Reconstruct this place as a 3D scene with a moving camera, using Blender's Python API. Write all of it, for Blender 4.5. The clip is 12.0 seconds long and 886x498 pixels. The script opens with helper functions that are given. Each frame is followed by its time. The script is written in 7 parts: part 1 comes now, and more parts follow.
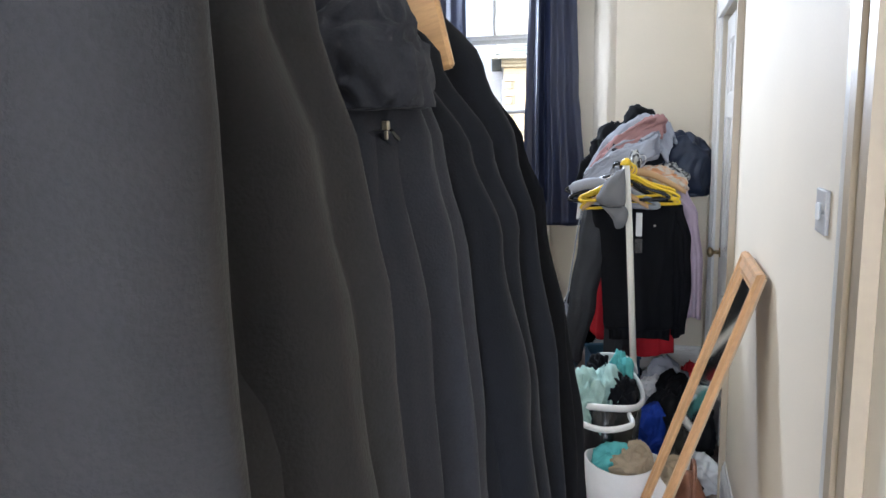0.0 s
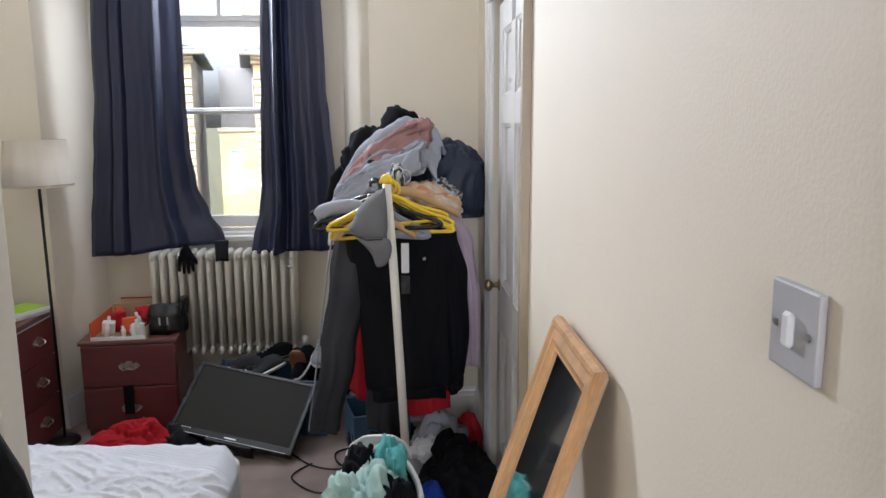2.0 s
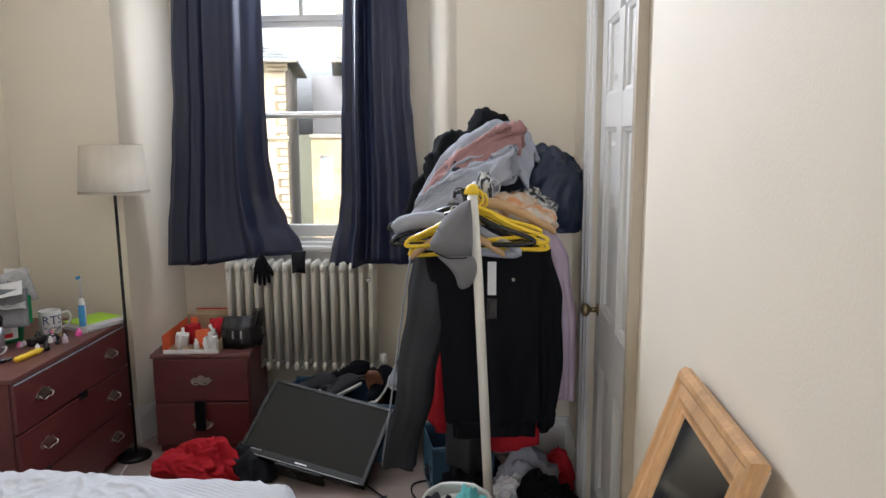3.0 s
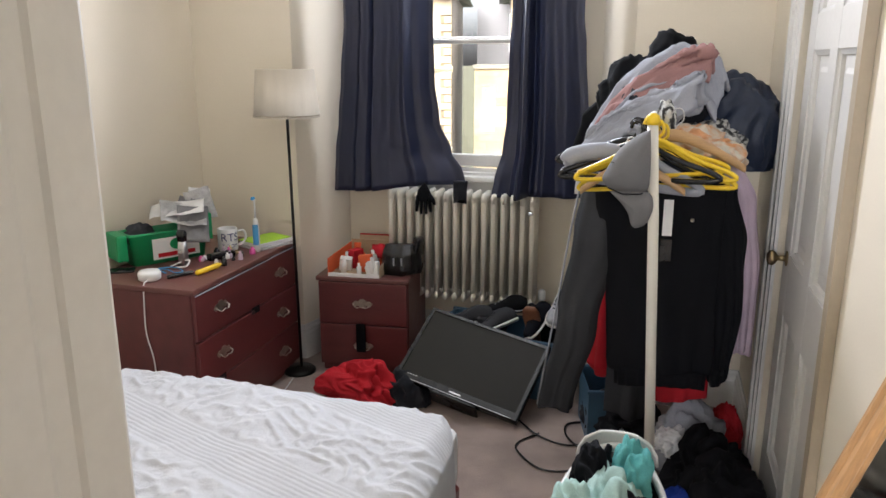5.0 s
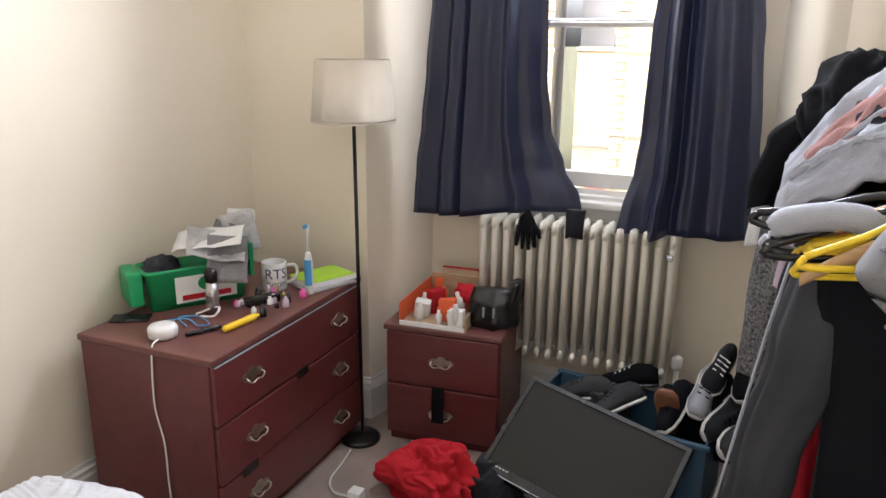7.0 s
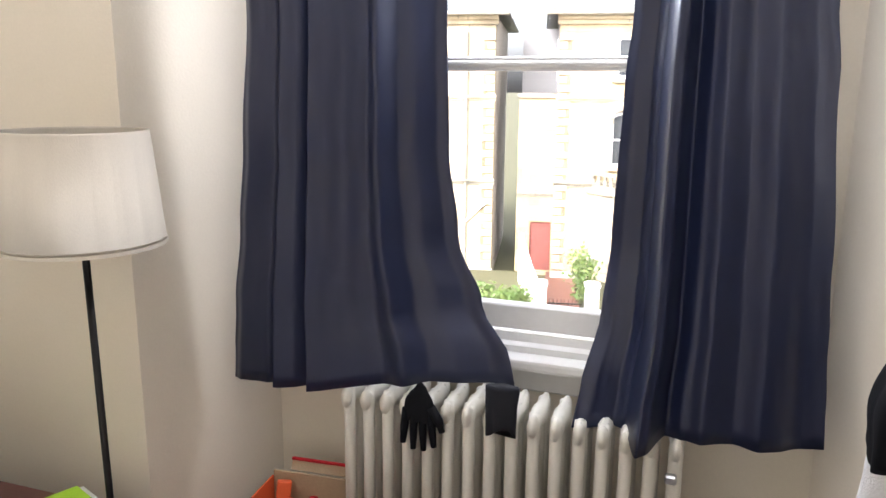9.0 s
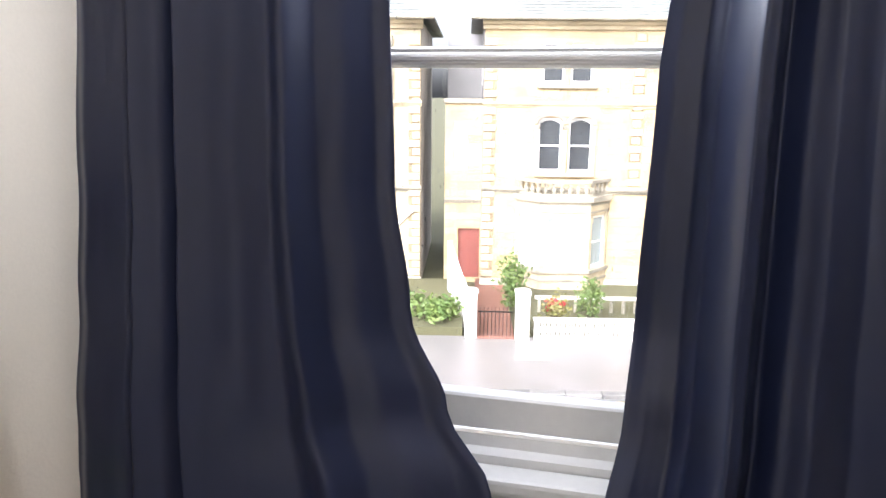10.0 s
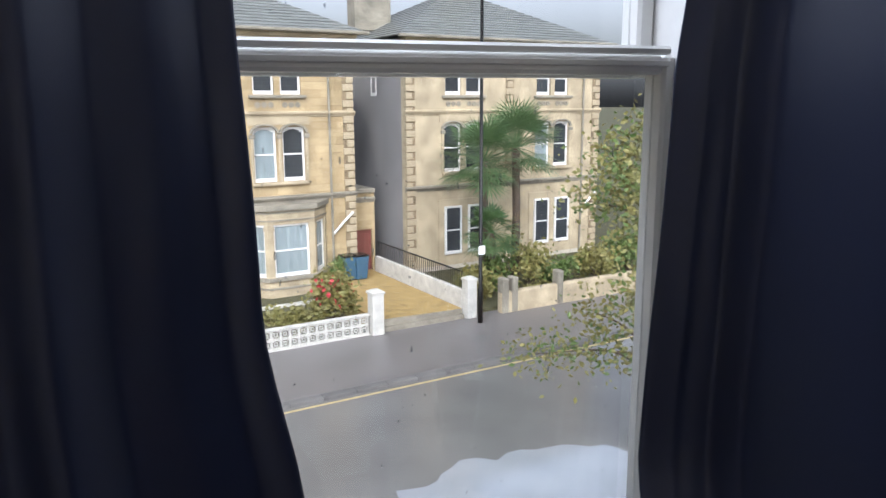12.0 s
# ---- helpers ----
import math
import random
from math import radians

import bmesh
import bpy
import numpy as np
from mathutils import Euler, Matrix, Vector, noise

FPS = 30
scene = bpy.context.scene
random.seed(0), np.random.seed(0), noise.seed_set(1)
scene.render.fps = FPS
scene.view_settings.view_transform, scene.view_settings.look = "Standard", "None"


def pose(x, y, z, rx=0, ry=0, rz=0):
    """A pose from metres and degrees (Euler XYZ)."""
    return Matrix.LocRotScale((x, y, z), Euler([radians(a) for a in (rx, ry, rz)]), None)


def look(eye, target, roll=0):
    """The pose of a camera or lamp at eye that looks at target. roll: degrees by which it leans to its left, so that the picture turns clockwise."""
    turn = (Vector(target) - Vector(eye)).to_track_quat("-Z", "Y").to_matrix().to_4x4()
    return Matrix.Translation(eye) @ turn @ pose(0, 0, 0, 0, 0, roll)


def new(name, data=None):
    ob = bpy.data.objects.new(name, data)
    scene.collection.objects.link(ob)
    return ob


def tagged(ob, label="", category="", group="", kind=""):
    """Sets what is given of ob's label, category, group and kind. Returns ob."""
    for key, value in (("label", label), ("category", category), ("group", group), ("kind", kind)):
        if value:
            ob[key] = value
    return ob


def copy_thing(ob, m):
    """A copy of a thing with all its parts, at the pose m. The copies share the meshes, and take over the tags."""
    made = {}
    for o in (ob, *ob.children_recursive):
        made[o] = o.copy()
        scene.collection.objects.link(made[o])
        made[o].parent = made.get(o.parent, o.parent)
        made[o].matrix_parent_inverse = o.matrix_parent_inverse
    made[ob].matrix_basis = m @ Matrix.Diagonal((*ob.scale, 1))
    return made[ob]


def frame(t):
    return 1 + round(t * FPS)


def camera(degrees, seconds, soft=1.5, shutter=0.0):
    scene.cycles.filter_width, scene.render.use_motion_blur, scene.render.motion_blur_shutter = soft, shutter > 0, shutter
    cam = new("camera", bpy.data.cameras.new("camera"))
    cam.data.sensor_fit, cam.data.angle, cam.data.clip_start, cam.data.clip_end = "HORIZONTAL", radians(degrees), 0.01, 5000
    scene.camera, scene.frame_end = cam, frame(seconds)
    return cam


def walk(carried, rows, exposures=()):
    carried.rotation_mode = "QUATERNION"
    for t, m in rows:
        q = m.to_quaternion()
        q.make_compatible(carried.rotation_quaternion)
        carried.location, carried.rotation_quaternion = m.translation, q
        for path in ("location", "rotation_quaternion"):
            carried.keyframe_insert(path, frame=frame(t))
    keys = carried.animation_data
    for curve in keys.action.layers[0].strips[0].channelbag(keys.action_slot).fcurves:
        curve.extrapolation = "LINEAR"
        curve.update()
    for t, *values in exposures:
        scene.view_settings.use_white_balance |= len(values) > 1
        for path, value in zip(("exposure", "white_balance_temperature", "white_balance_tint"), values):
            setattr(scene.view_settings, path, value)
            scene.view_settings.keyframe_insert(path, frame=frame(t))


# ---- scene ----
SKY = 0.15
WINDOW_POWER = 14.0
HALL_POWER = 16.0
cam = camera(61.5, 12.0)
PATH = [
    (0, (0.278, 0.583, 1.609), (-0.261, 2.48, 1.282), -1.2),
    (0.5, (0.232, 0.838, 1.605), (-0.008, 2.796, 1.27), -1.2),
    (1, (0.212, 1.052, 1.622), (0.17, 3.023, 1.283), -1.0),
    (1.5, (0.219, 1.273, 1.636), (0.286, 3.243, 1.297), -0.8),
    (2, (0.233, 1.502, 1.623), (0.323, 3.472, 1.289), -0.3),
    (2.5, (0.265, 1.761, 1.598), (0.269, 3.736, 1.28), -0.2),
    (3, (0.228, 1.827, 1.611), (0.087, 3.797, 1.296), -0.3),
    (3.5, (0.206, 1.823, 1.61), (-0.088, 3.776, 1.297), -0.2),
    (3.7, (0.211, 1.845, 1.593), (-0.141, 3.788, 1.278), 0.1),
    (5.3, (0.157, 1.995, 1.58), (-0.406, 3.843, 1.062), 0.2),
    (5.5, (0.111, 2.082, 1.57), (-0.464, 3.924, 1.041), 0.6),
    (6, (0.08, 2.326, 1.587), (-0.594, 4.128, 1.04), 0.6),
    (6.5, (-0.03, 2.537, 1.594), (-0.775, 4.31, 1.045), 0.6),
    (6.7, (-0.076, 2.63, 1.604), (-0.844, 4.394, 1.058), 0.6),
    (8.3, (-0.367, 3.657, 1.648), (-1.106, 5.459, 1.193), 0.6),
    (8.5, (-0.392, 3.794, 1.648), (-1.112, 5.606, 1.205), 0.6),
    (9, (-0.41, 4.1, 1.637), (-1.063, 5.943, 1.215), 0.5),
    (9.5, (-0.471, 4.362, 1.625), (-1.039, 6.235, 1.213), 0.5),
    (10, (-0.63, 4.636, 1.635), (-1.096, 6.538, 1.228), 0.6),
    (10.5, (-0.764, 4.902, 1.624), (-0.995, 6.847, 1.22), 0.4),
    (11, (-0.822, 5.13, 1.631), (-0.843, 7.088, 1.228), 0.4),
    (11.5, (-0.939, 5.201, 1.644), (-0.677, 7.144, 1.251), 0.0),
    (12, (-1.031, 5.169, 1.652), (-0.405, 7.029, 1.269), -0.3),
]
walk(cam, [(t, look(eye, target, roll)) for t, eye, target, roll in PATH],
     exposures=[(0.0, 1.9, 5500, 11), (1.0, 1.75, 5600, 11), (1.5, 1.8, 5700, 12), (2.0, 1.6, 5850, 13), (3.7, 1.55, 6000, 13), (5.5, 1.95, 6250, 14), (9.2, 2.15, 6150, 16), (9.6, 2.15, 6100, 16), (10.0, 1.85, 6000, 16), (10.5, 0.85, 5600, 12), (11.0, 0.15, 5750, 13), (12.0, 0.3, 5750, 13)])

# ---- daylight: an overcast, rainy sky ----
world = bpy.data.worlds.new("overcast_sky")
scene.world = world
world.use_nodes = True
wn = world.node_tree.nodes
wl = world.node_tree.links
sky = wn.new("ShaderNodeTexSky")
sky.sky_type = 'NISHITA'
sky.sun_disc = False
sky.sun_elevation = radians(38)
sky.sun_rotation = radians(200)
sky.dust_density = 6.0
sky.ozone_density = 0.6
cloud = wn.new("ShaderNodeHueSaturation")
cloud.inputs["Saturation"].default_value = 0.22
cloud.inputs["Value"].default_value = 1.5
wl.new(sky.outputs[0], cloud.inputs["Color"])
wl.new(cloud.outputs[0], wn["Background"].inputs["Color"])
wn["Background"].inputs["Strength"].default_value = SKY

sun = new("sun", bpy.data.lights.new("sun", 'SUN'))
sun.data.energy = 0.7
sun.data.angle = radians(25)
sun.data.color = (1.0, 0.96, 0.9)
sun.matrix_world = look((6, -20, 24), (0, 10, 0))


def window_lamp(eye, target, w, h, power, spread=180):
    lamp = new("window_daylight", bpy.data.lights.new("window_daylight", 'AREA'))
    lamp.data.shape, lamp.data.size, lamp.data.size_y = 'RECTANGLE', w, h
    lamp.data.energy = power
    lamp.data.spread = radians(spread)
    lamp.data.color = (0.92, 0.95, 1.0)
    lamp.matrix_world = look(eye, target)


window_lamp((-0.76, 5.61, 2.46), (-0.80, 3.2, 2.25), 0.42, 0.28, WINDOW_POWER, 125)
window_lamp((-0.84, 5.93, 2.18), (-0.84, 4.6, 1.55), 0.46, 0.72, 5.6)
window_lamp((0.2, -1.18, 1.7), (0.2, 0.5, 1.4), 0.6, 1.1, HALL_POWER)


# ---- materials ----
def material(name, color, rough=0.6, metal=0.0, vary=0.12, scale=6.0, fine=80.0, bump=0.1, second=None, spread=0.5, sheen=0.0, stretch=(1, 1, 1), coat=0.0, island=0.0, spec=0.5):
    m = bpy.data.materials.new(name)
    m.use_nodes = True
    n, l = m.node_tree.nodes, m.node_tree.links
    b = n["Principled BSDF"]
    b.inputs["Roughness"].default_value = rough
    b.inputs["Metallic"].default_value = metal
    b.inputs["Sheen Weight"].default_value = sheen
    b.inputs["Coat Weight"].default_value = coat
    b.inputs["Specular IOR Level"].default_value = 0.18 if "cloth" in name or "fabric" in name or "cotton" in name or "denim" in name else spec
    co = n.new("ShaderNodeTexCoord")
    mp = n.new("ShaderNodeMapping")
    mp.inputs["Scale"].default_value = stretch
    l.new(co.outputs["Object"], mp.inputs[0])
    big = n.new("ShaderNodeTexNoise")
    big.inputs["Scale"].default_value = scale
    big.inputs["Detail"].default_value = 5
    l.new(mp.outputs[0], big.inputs["Vector"])
    small = n.new("ShaderNodeTexNoise")
    small.inputs["Scale"].default_value = fine
    small.inputs["Detail"].default_value = 3
    l.new(mp.outputs[0], small.inputs["Vector"])
    mix = n.new("ShaderNodeMix")
    mix.data_type = 'RGBA'
    dark = [c * (1 - vary) for c in color]
    other = second if second else [min(1, c * (1 + vary)) for c in color]
    mix.inputs[6].default_value = (*(color if second else dark), 1)
    mix.inputs[7].default_value = (*other, 1)
    ramp = n.new("ShaderNodeMapRange")
    ramp.inputs[1].default_value = 0.5 - spread / 2
    ramp.inputs[2].default_value = 0.5 + spread / 2
    l.new(big.outputs[0], ramp.inputs[0])
    l.new(ramp.outputs[0], mix.inputs[0])
    grain = n.new("ShaderNodeMix")
    grain.data_type = 'RGBA'
    grain.blend_type = 'MULTIPLY'
    grain.inputs[0].default_value = 1.0
    gr = n.new("ShaderNodeMapRange")
    gr.inputs[1].default_value, gr.inputs[2].default_value = 0.3, 0.7
    gr.inputs[3].default_value, gr.inputs[4].default_value = 1 - vary * 0.8, 1.0
    l.new(small.outputs[0], gr.inputs[0])
    l.new(mix.outputs[2], grain.inputs[6])
    l.new(gr.outputs[0], grain.inputs[7])
    last = grain.outputs[2]
    if island:
        info = n.new("ShaderNodeObjectInfo")
        iv = n.new("ShaderNodeMapRange")
        iv.inputs[3].default_value, iv.inputs[4].default_value = 1 - island, 1.0
        l.new(info.outputs["Random"], iv.inputs[0])
        mul = n.new("ShaderNodeMix")
        mul.data_type, mul.blend_type = 'RGBA', 'MULTIPLY'
        mul.inputs[0].default_value = 1.0
        l.new(last, mul.inputs[6])
        l.new(iv.outputs[0], mul.inputs[7])
        last = mul.outputs[2]
    l.new(last, b.inputs["Base Color"])
    rr = n.new("ShaderNodeMapRange")
    rr.inputs[3].default_value, rr.inputs[4].default_value = max(0.02, rough - 0.08), min(1, rough + 0.08)
    l.new(big.outputs[0], rr.inputs[0])
    l.new(rr.outputs[0], b.inputs["Roughness"])
    if bump:
        bp = n.new("ShaderNodeBump")
        bp.inputs["Strength"].default_value = bump
        bp.inputs["Distance"].default_value = 0.01
        l.new(small.outputs[0], bp.inputs["Height"])
        l.new(bp.outputs[0], b.inputs["Normal"])
    return m


def glass_material(name, tint=(1, 1, 1), gloss=0.5):
    m = bpy.data.materials.new(name)
    m.use_nodes = True
    n, l = m.node_tree.nodes, m.node_tree.links
    n.remove(n["Principled BSDF"])
    clear = n.new("ShaderNodeBsdfTransparent")
    clear.inputs[0].default_value = (*tint, 1)
    shine = n.new("ShaderNodeBsdfGlossy")
    shine.inputs["Roughness"].default_value = 0.02
    fres = n.new("ShaderNodeFresnel")
    fres.inputs[0].default_value = 1.45
    weaken = n.new("ShaderNodeMath")
    weaken.operation = 'MULTIPLY'
    weaken.inputs[1].default_value = gloss
    l.new(fres.outputs[0], weaken.inputs[0])
    mix = n.new("ShaderNodeMixShader")
    l.new(weaken.outputs[0], mix.inputs[0])
    l.new(clear.outputs[0], mix.inputs[1])
    l.new(shine.outputs[0], mix.inputs[2])
    l.new(mix.outputs[0], n["Material Output"].inputs[0])
    return m


def coursed(m, row=0.30, length=0.62, contrast=0.82):
    """Lays ashlar coursing over a material: joints darker, each block its own shade."""
    n, l = m.node_tree.nodes, m.node_tree.links
    b = n["Principled BSDF"]
    src = b.inputs["Base Color"].links[0].from_socket
    co = n.new("ShaderNodeTexCoord")
    mp = n.new("ShaderNodeMapping")
    mp.inputs["Rotation"].default_value = (radians(90), 0, 0)
    l.new(co.outputs["Object"], mp.inputs[0])
    br = n.new("ShaderNodeTexBrick")
    br.inputs["Scale"].default_value = 1.0
    br.inputs["Brick Width"].default_value, br.inputs["Row Height"].default_value = length, row
    br.inputs["Mortar Size"].default_value = 0.008
    br.inputs["Color1"].default_value = (1, 1, 1, 1)
    br.inputs["Color2"].default_value = (contrast, contrast * 0.97, contrast * 0.92, 1)
    br.inputs["Mortar"].default_value = (0.62, 0.58, 0.52, 1)
    l.new(mp.outputs[0], br.inputs["Vector"])
    mul = n.new("ShaderNodeMix")
    mul.data_type, mul.blend_type = 'RGBA', 'MULTIPLY'
    mul.inputs[0].default_value = 1.0
    l.new(src, mul.inputs[6])
    l.new(br.outputs[0], mul.inputs[7])
    l.new(mul.outputs[2], b.inputs["Base Color"])
    return m


WALL = material("magnolia_emulsion", (0.83, 0.755, 0.62), 0.75, vary=0.035, scale=1.6, fine=160, bump=0.06)
CEIL = material("white_ceiling_paint", (0.86, 0.85, 0.82), 0.85, vary=0.03, scale=2, fine=120, bump=0.05)
GLOSS = material("white_gloss_paint", (0.78, 0.77, 0.74), 0.32, vary=0.05, scale=4, fine=60, bump=0.06)
CREAM = material("beige_trim_gloss", (0.43, 0.36, 0.26), 0.38, vary=0.06, scale=4, fine=60, bump=0.08)
CARPET = material("dusty_pink_carpet", (0.48, 0.385, 0.34), 0.95, vary=0.22, scale=5, fine=420, bump=0.8)
MAHOGANY = material("dark_red_mahogany", (0.125, 0.030, 0.029), 0.34, vary=0.16, scale=3, fine=40, bump=0.05, stretch=(1, 6, 6), coat=0.15)
MAHTOP = material("worn_mahogany_top", (0.15, 0.058, 0.050), 0.38, vary=0.16, scale=4, fine=50, bump=0.05, stretch=(6, 1, 6))
PEWTER = material("tarnished_pewter_brass", (0.44, 0.40, 0.33), 0.38, metal=1.0, vary=0.25, scale=40, fine=200, bump=0.1)
BRASS = material("antique_brass", (0.46, 0.36, 0.20), 0.35, metal=1.0, vary=0.25, scale=40, fine=200, bump=0.1)
PINE = material("varnished_pine", (0.60, 0.34, 0.15), 0.42, vary=0.25, scale=5, fine=45, bump=0.06, stretch=(5, 5, 1))
LINEN = material("white_cotton_bedspread", (0.54, 0.55, 0.575), 0.85, vary=0.06, scale=9, fine=260, bump=0.35, sheen=0.1)
NAVY = material("navy_blackout_satin", (0.0135, 0.0188, 0.050), 0.40, vary=0.12, scale=3, fine=900, bump=0.03, spec=0.5)
BLACKCLOTH = material("black_wool_cloth", (0.0042, 0.0046, 0.0066), 0.85, vary=0.3, scale=5, fine=420, bump=0.08, sheen=0.0)
DARKNAVY = material("dark_navy_coat_cloth", (0.005, 0.006, 0.011), 0.75, vary=0.15, scale=5, fine=300, bump=0.08)
CHARCOAL = material("charcoal_wool_cloth", (0.018, 0.019, 0.024), 0.88, vary=0.2, scale=4, fine=420, bump=0.08, sheen=0.05)
COATGREY = material("grey_coat_cloth", (0.0225, 0.0222, 0.0245), 0.88, vary=0.2, scale=4, fine=420, bump=0.12, sheen=0.05)
COATINK = material("ink_blue_coat_cloth", (0.028, 0.030, 0.040), 0.85, vary=0.2, scale=4, fine=420, bump=0.12, sheen=0.05)
COATNIGHT = material("blue_black_coat_cloth", (0.0058, 0.0068, 0.0105), 0.8, vary=0.2, scale=4, fine=420, bump=0.1, sheen=0.05)
DARKTEAL = material("dark_teal_cloth", (0.02, 0.075, 0.085), 0.85, vary=0.25, scale=5, fine=300, bump=0.3)
GREYDENIM = material("grey_washed_denim", (0.05, 0.052, 0.058), 0.9, vary=0.25, scale=5, fine=520, bump=0.35)
REDCLOTH = material("bright_red_cotton", (0.50, 0.02, 0.03), 0.85, vary=0.15, scale=8, fine=300, bump=0.25)
PINKCLOTH = material("dusty_pink_cotton", (0.34, 0.19, 0.18), 0.88, vary=0.15, scale=8, fine=300, bump=0.25)
LILAC = material("pale_lilac_cotton", (0.56, 0.45, 0.54), 0.88, vary=0.12, scale=8, fine=300, bump=0.2)
PALEGREY = material("pale_grey_cotton", (0.36, 0.375, 0.42), 0.88, vary=0.12, scale=8, fine=300, bump=0.25)
WHITECLOTH = material("white_cotton", (0.75, 0.75, 0.75), 0.88, vary=0.08, scale=8, fine=300, bump=0.2)
NAVYPUFF = material("navy_nylon", (0.016, 0.026, 0.056), 0.5, vary=0.25, scale=6, fine=120, bump=0.15)
BLUECLOTH = material("royal_blue_cotton", (0.015, 0.045, 0.30), 0.85, vary=0.2, scale=8, fine=300, bump=0.25)
MINT = material("mint_green_cotton", (0.42, 0.60, 0.56), 0.88, vary=0.18, scale=12, fine=300, bump=0.25)
TEALCLOTH = material("turquoise_cotton", (0.14, 0.47, 0.47), 0.88, vary=0.2, scale=12, fine=300, bump=0.25)
TAN = material("tan_cotton", (0.36, 0.29, 0.20), 0.9, vary=0.2, scale=12, fine=300, bump=0.25)
PRINT = material("floral_print_cotton", (0.62, 0.58, 0.48), 0.88, vary=0.1, scale=28, fine=300, bump=0.2, second=(0.62, 0.30, 0.14), spread=0.25)
STRIPEY = material("black_and_white_print", (0.55, 0.55, 0.52), 0.85, vary=0.1, scale=40, fine=300, bump=0.2, second=(0.03, 0.03, 0.03), spread=0.1)
FLEECE = material("speckled_grey_fleece", (0.05, 0.05, 0.055), 0.95, vary=0.2, scale=120, fine=300, bump=0.6, second=(0.30, 0.30, 0.31), spread=0.3)
GREYFELT = material("mid_grey_felt", (0.17, 0.17, 0.175), 0.92, vary=0.12, scale=10, fine=400, bump=0.3)
BLACKPLASTIC = material("black_plastic", (0.010, 0.010, 0.011), 0.26, vary=0.15, scale=8, fine=200, bump=0.03)
SCREEN = material("matt_dark_screen", (0.032, 0.031, 0.027), 0.42, vary=0.05, scale=2, fine=90, bump=0.0, spec=0.12)
WHITEPLASTIC = material("white_plastic", (0.78, 0.78, 0.77), 0.35, vary=0.03, scale=6, fine=100, bump=0.02)
GREYPLASTIC = material("grey_plastic", (0.50, 0.50, 0.51), 0.4, vary=0.04, scale=6, fine=100, bump=0.02)
YELLOWPLASTIC = material("yellow_plastic", (0.85, 0.58, 0.02), 0.35, vary=0.06, scale=8, fine=100, bump=0.02)
LIME = material("lime_green_card", (0.42, 0.72, 0.04), 0.5, vary=0.05, scale=6, fine=200, bump=0.03)
GREENPLASTIC = material("green_plastic", (0.01, 0.34, 0.12), 0.35, vary=0.08, scale=8, fine=100, bump=0.02)
BLUEPLASTIC = material("blue_plastic", (0.08, 0.36, 0.68), 0.35, vary=0.08, scale=8, fine=100, bump=0.02)
NAVYPLASTIC = material("dark_blue_plastic", (0.045, 0.11, 0.18), 0.45, vary=0.1, scale=8, fine=100, bump=0.02)
PINKPLASTIC = material("pink_plastic", (0.75, 0.10, 0.38), 0.4, vary=0.08, scale=8, fine=100, bump=0.02)
CARDBOARD = material("brown_cardboard", (0.45, 0.33, 0.21), 0.85, vary=0.1, scale=8, fine=150, bump=0.1)
ORANGECARD = material("orange_card", (0.75, 0.12, 0.03), 0.6, vary=0.06, scale=8, fine=150, bump=0.05)
PAPER = material("white_paper", (0.78, 0.78, 0.77), 0.8, vary=0.03, scale=8, fine=150, bump=0.05)
MAILER = material("grey_plastic_mailing_bag", (0.20, 0.20, 0.21), 0.35, vary=0.2, scale=20, fine=150, bump=0.1)
GREYPAPER = material("printed_grey_paper", (0.48, 0.48, 0.48), 0.7, vary=0.25, scale=30, fine=150, bump=0.05)
BLACKLEATHER = material("black_patent_leather", (0.012, 0.012, 0.013), 0.22, vary=0.2, scale=12, fine=120, bump=0.15)
BROWNLEATHER = material("brown_leather", (0.22, 0.09, 0.045), 0.5, vary=0.3, scale=12, fine=160, bump=0.2)
SHADEFABRIC = material("cream_pleated_shade", (0.62, 0.56, 0.46), 0.85, vary=0.06, scale=5, fine=300, bump=0.15, stretch=(3, 3, 0.6))
BLACKMETAL = material("black_metal", (0.018, 0.017, 0.016), 0.35, metal=0.6, vary=0.1, scale=10, fine=100, bump=0.02)
STEEL = material("brushed_steel", (0.55, 0.55, 0.56), 0.3, metal=1.0, vary=0.1, scale=20, fine=200, bump=0.02)
WOODHANGER = material("beech_wood", (0.55, 0.34, 0.16), 0.45, vary=0.2, scale=6, fine=60, bump=0.05, stretch=(1, 6, 6))
RADPAINT = material("cream_radiator_paint", (0.78, 0.75, 0.66), 0.35, vary=0.04, scale=6, fine=80, bump=0.04)
MIRROR = material("silvered_mirror", (0.86, 0.88, 0.88), 0.03, metal=1.0, vary=0.01, scale=3, fine=50, bump=0.0)
GLASS = glass_material("window_glass", (0.97, 0.98, 0.98), 0.6)
DROPS = glass_material("rain_water", (0.80, 0.82, 0.84), 1.0)
STONE = material("honey_bath_stone", (0.51, 0.39, 0.22), 0.85, vary=0.34, scale=0.9, fine=14, bump=0.3, island=0.0)
coursed(STONE)
STONELIGHT = material("pale_dressed_stone", (0.50, 0.41, 0.27), 0.85, vary=0.34, scale=1.2, fine=16, bump=0.25)
STONEGREY = material("weathered_grey_stone", (0.30, 0.27, 0.21), 0.9, vary=0.35, scale=1.5, fine=14, bump=0.3)
SOOT = material("sooty_stone_joint", (0.27, 0.205, 0.125), 0.9, vary=0.4, scale=2.5, fine=20, bump=0.2)
RENDER = material("grey_cement_render", (0.27, 0.26, 0.26), 0.9, vary=0.18, scale=0.6, fine=10, bump=0.2)
SLATE = material("grey_roof_slate", (0.24, 0.25, 0.235), 0.38, vary=0.3, scale=2.0, fine=20, bump=0.3, island=0.25)
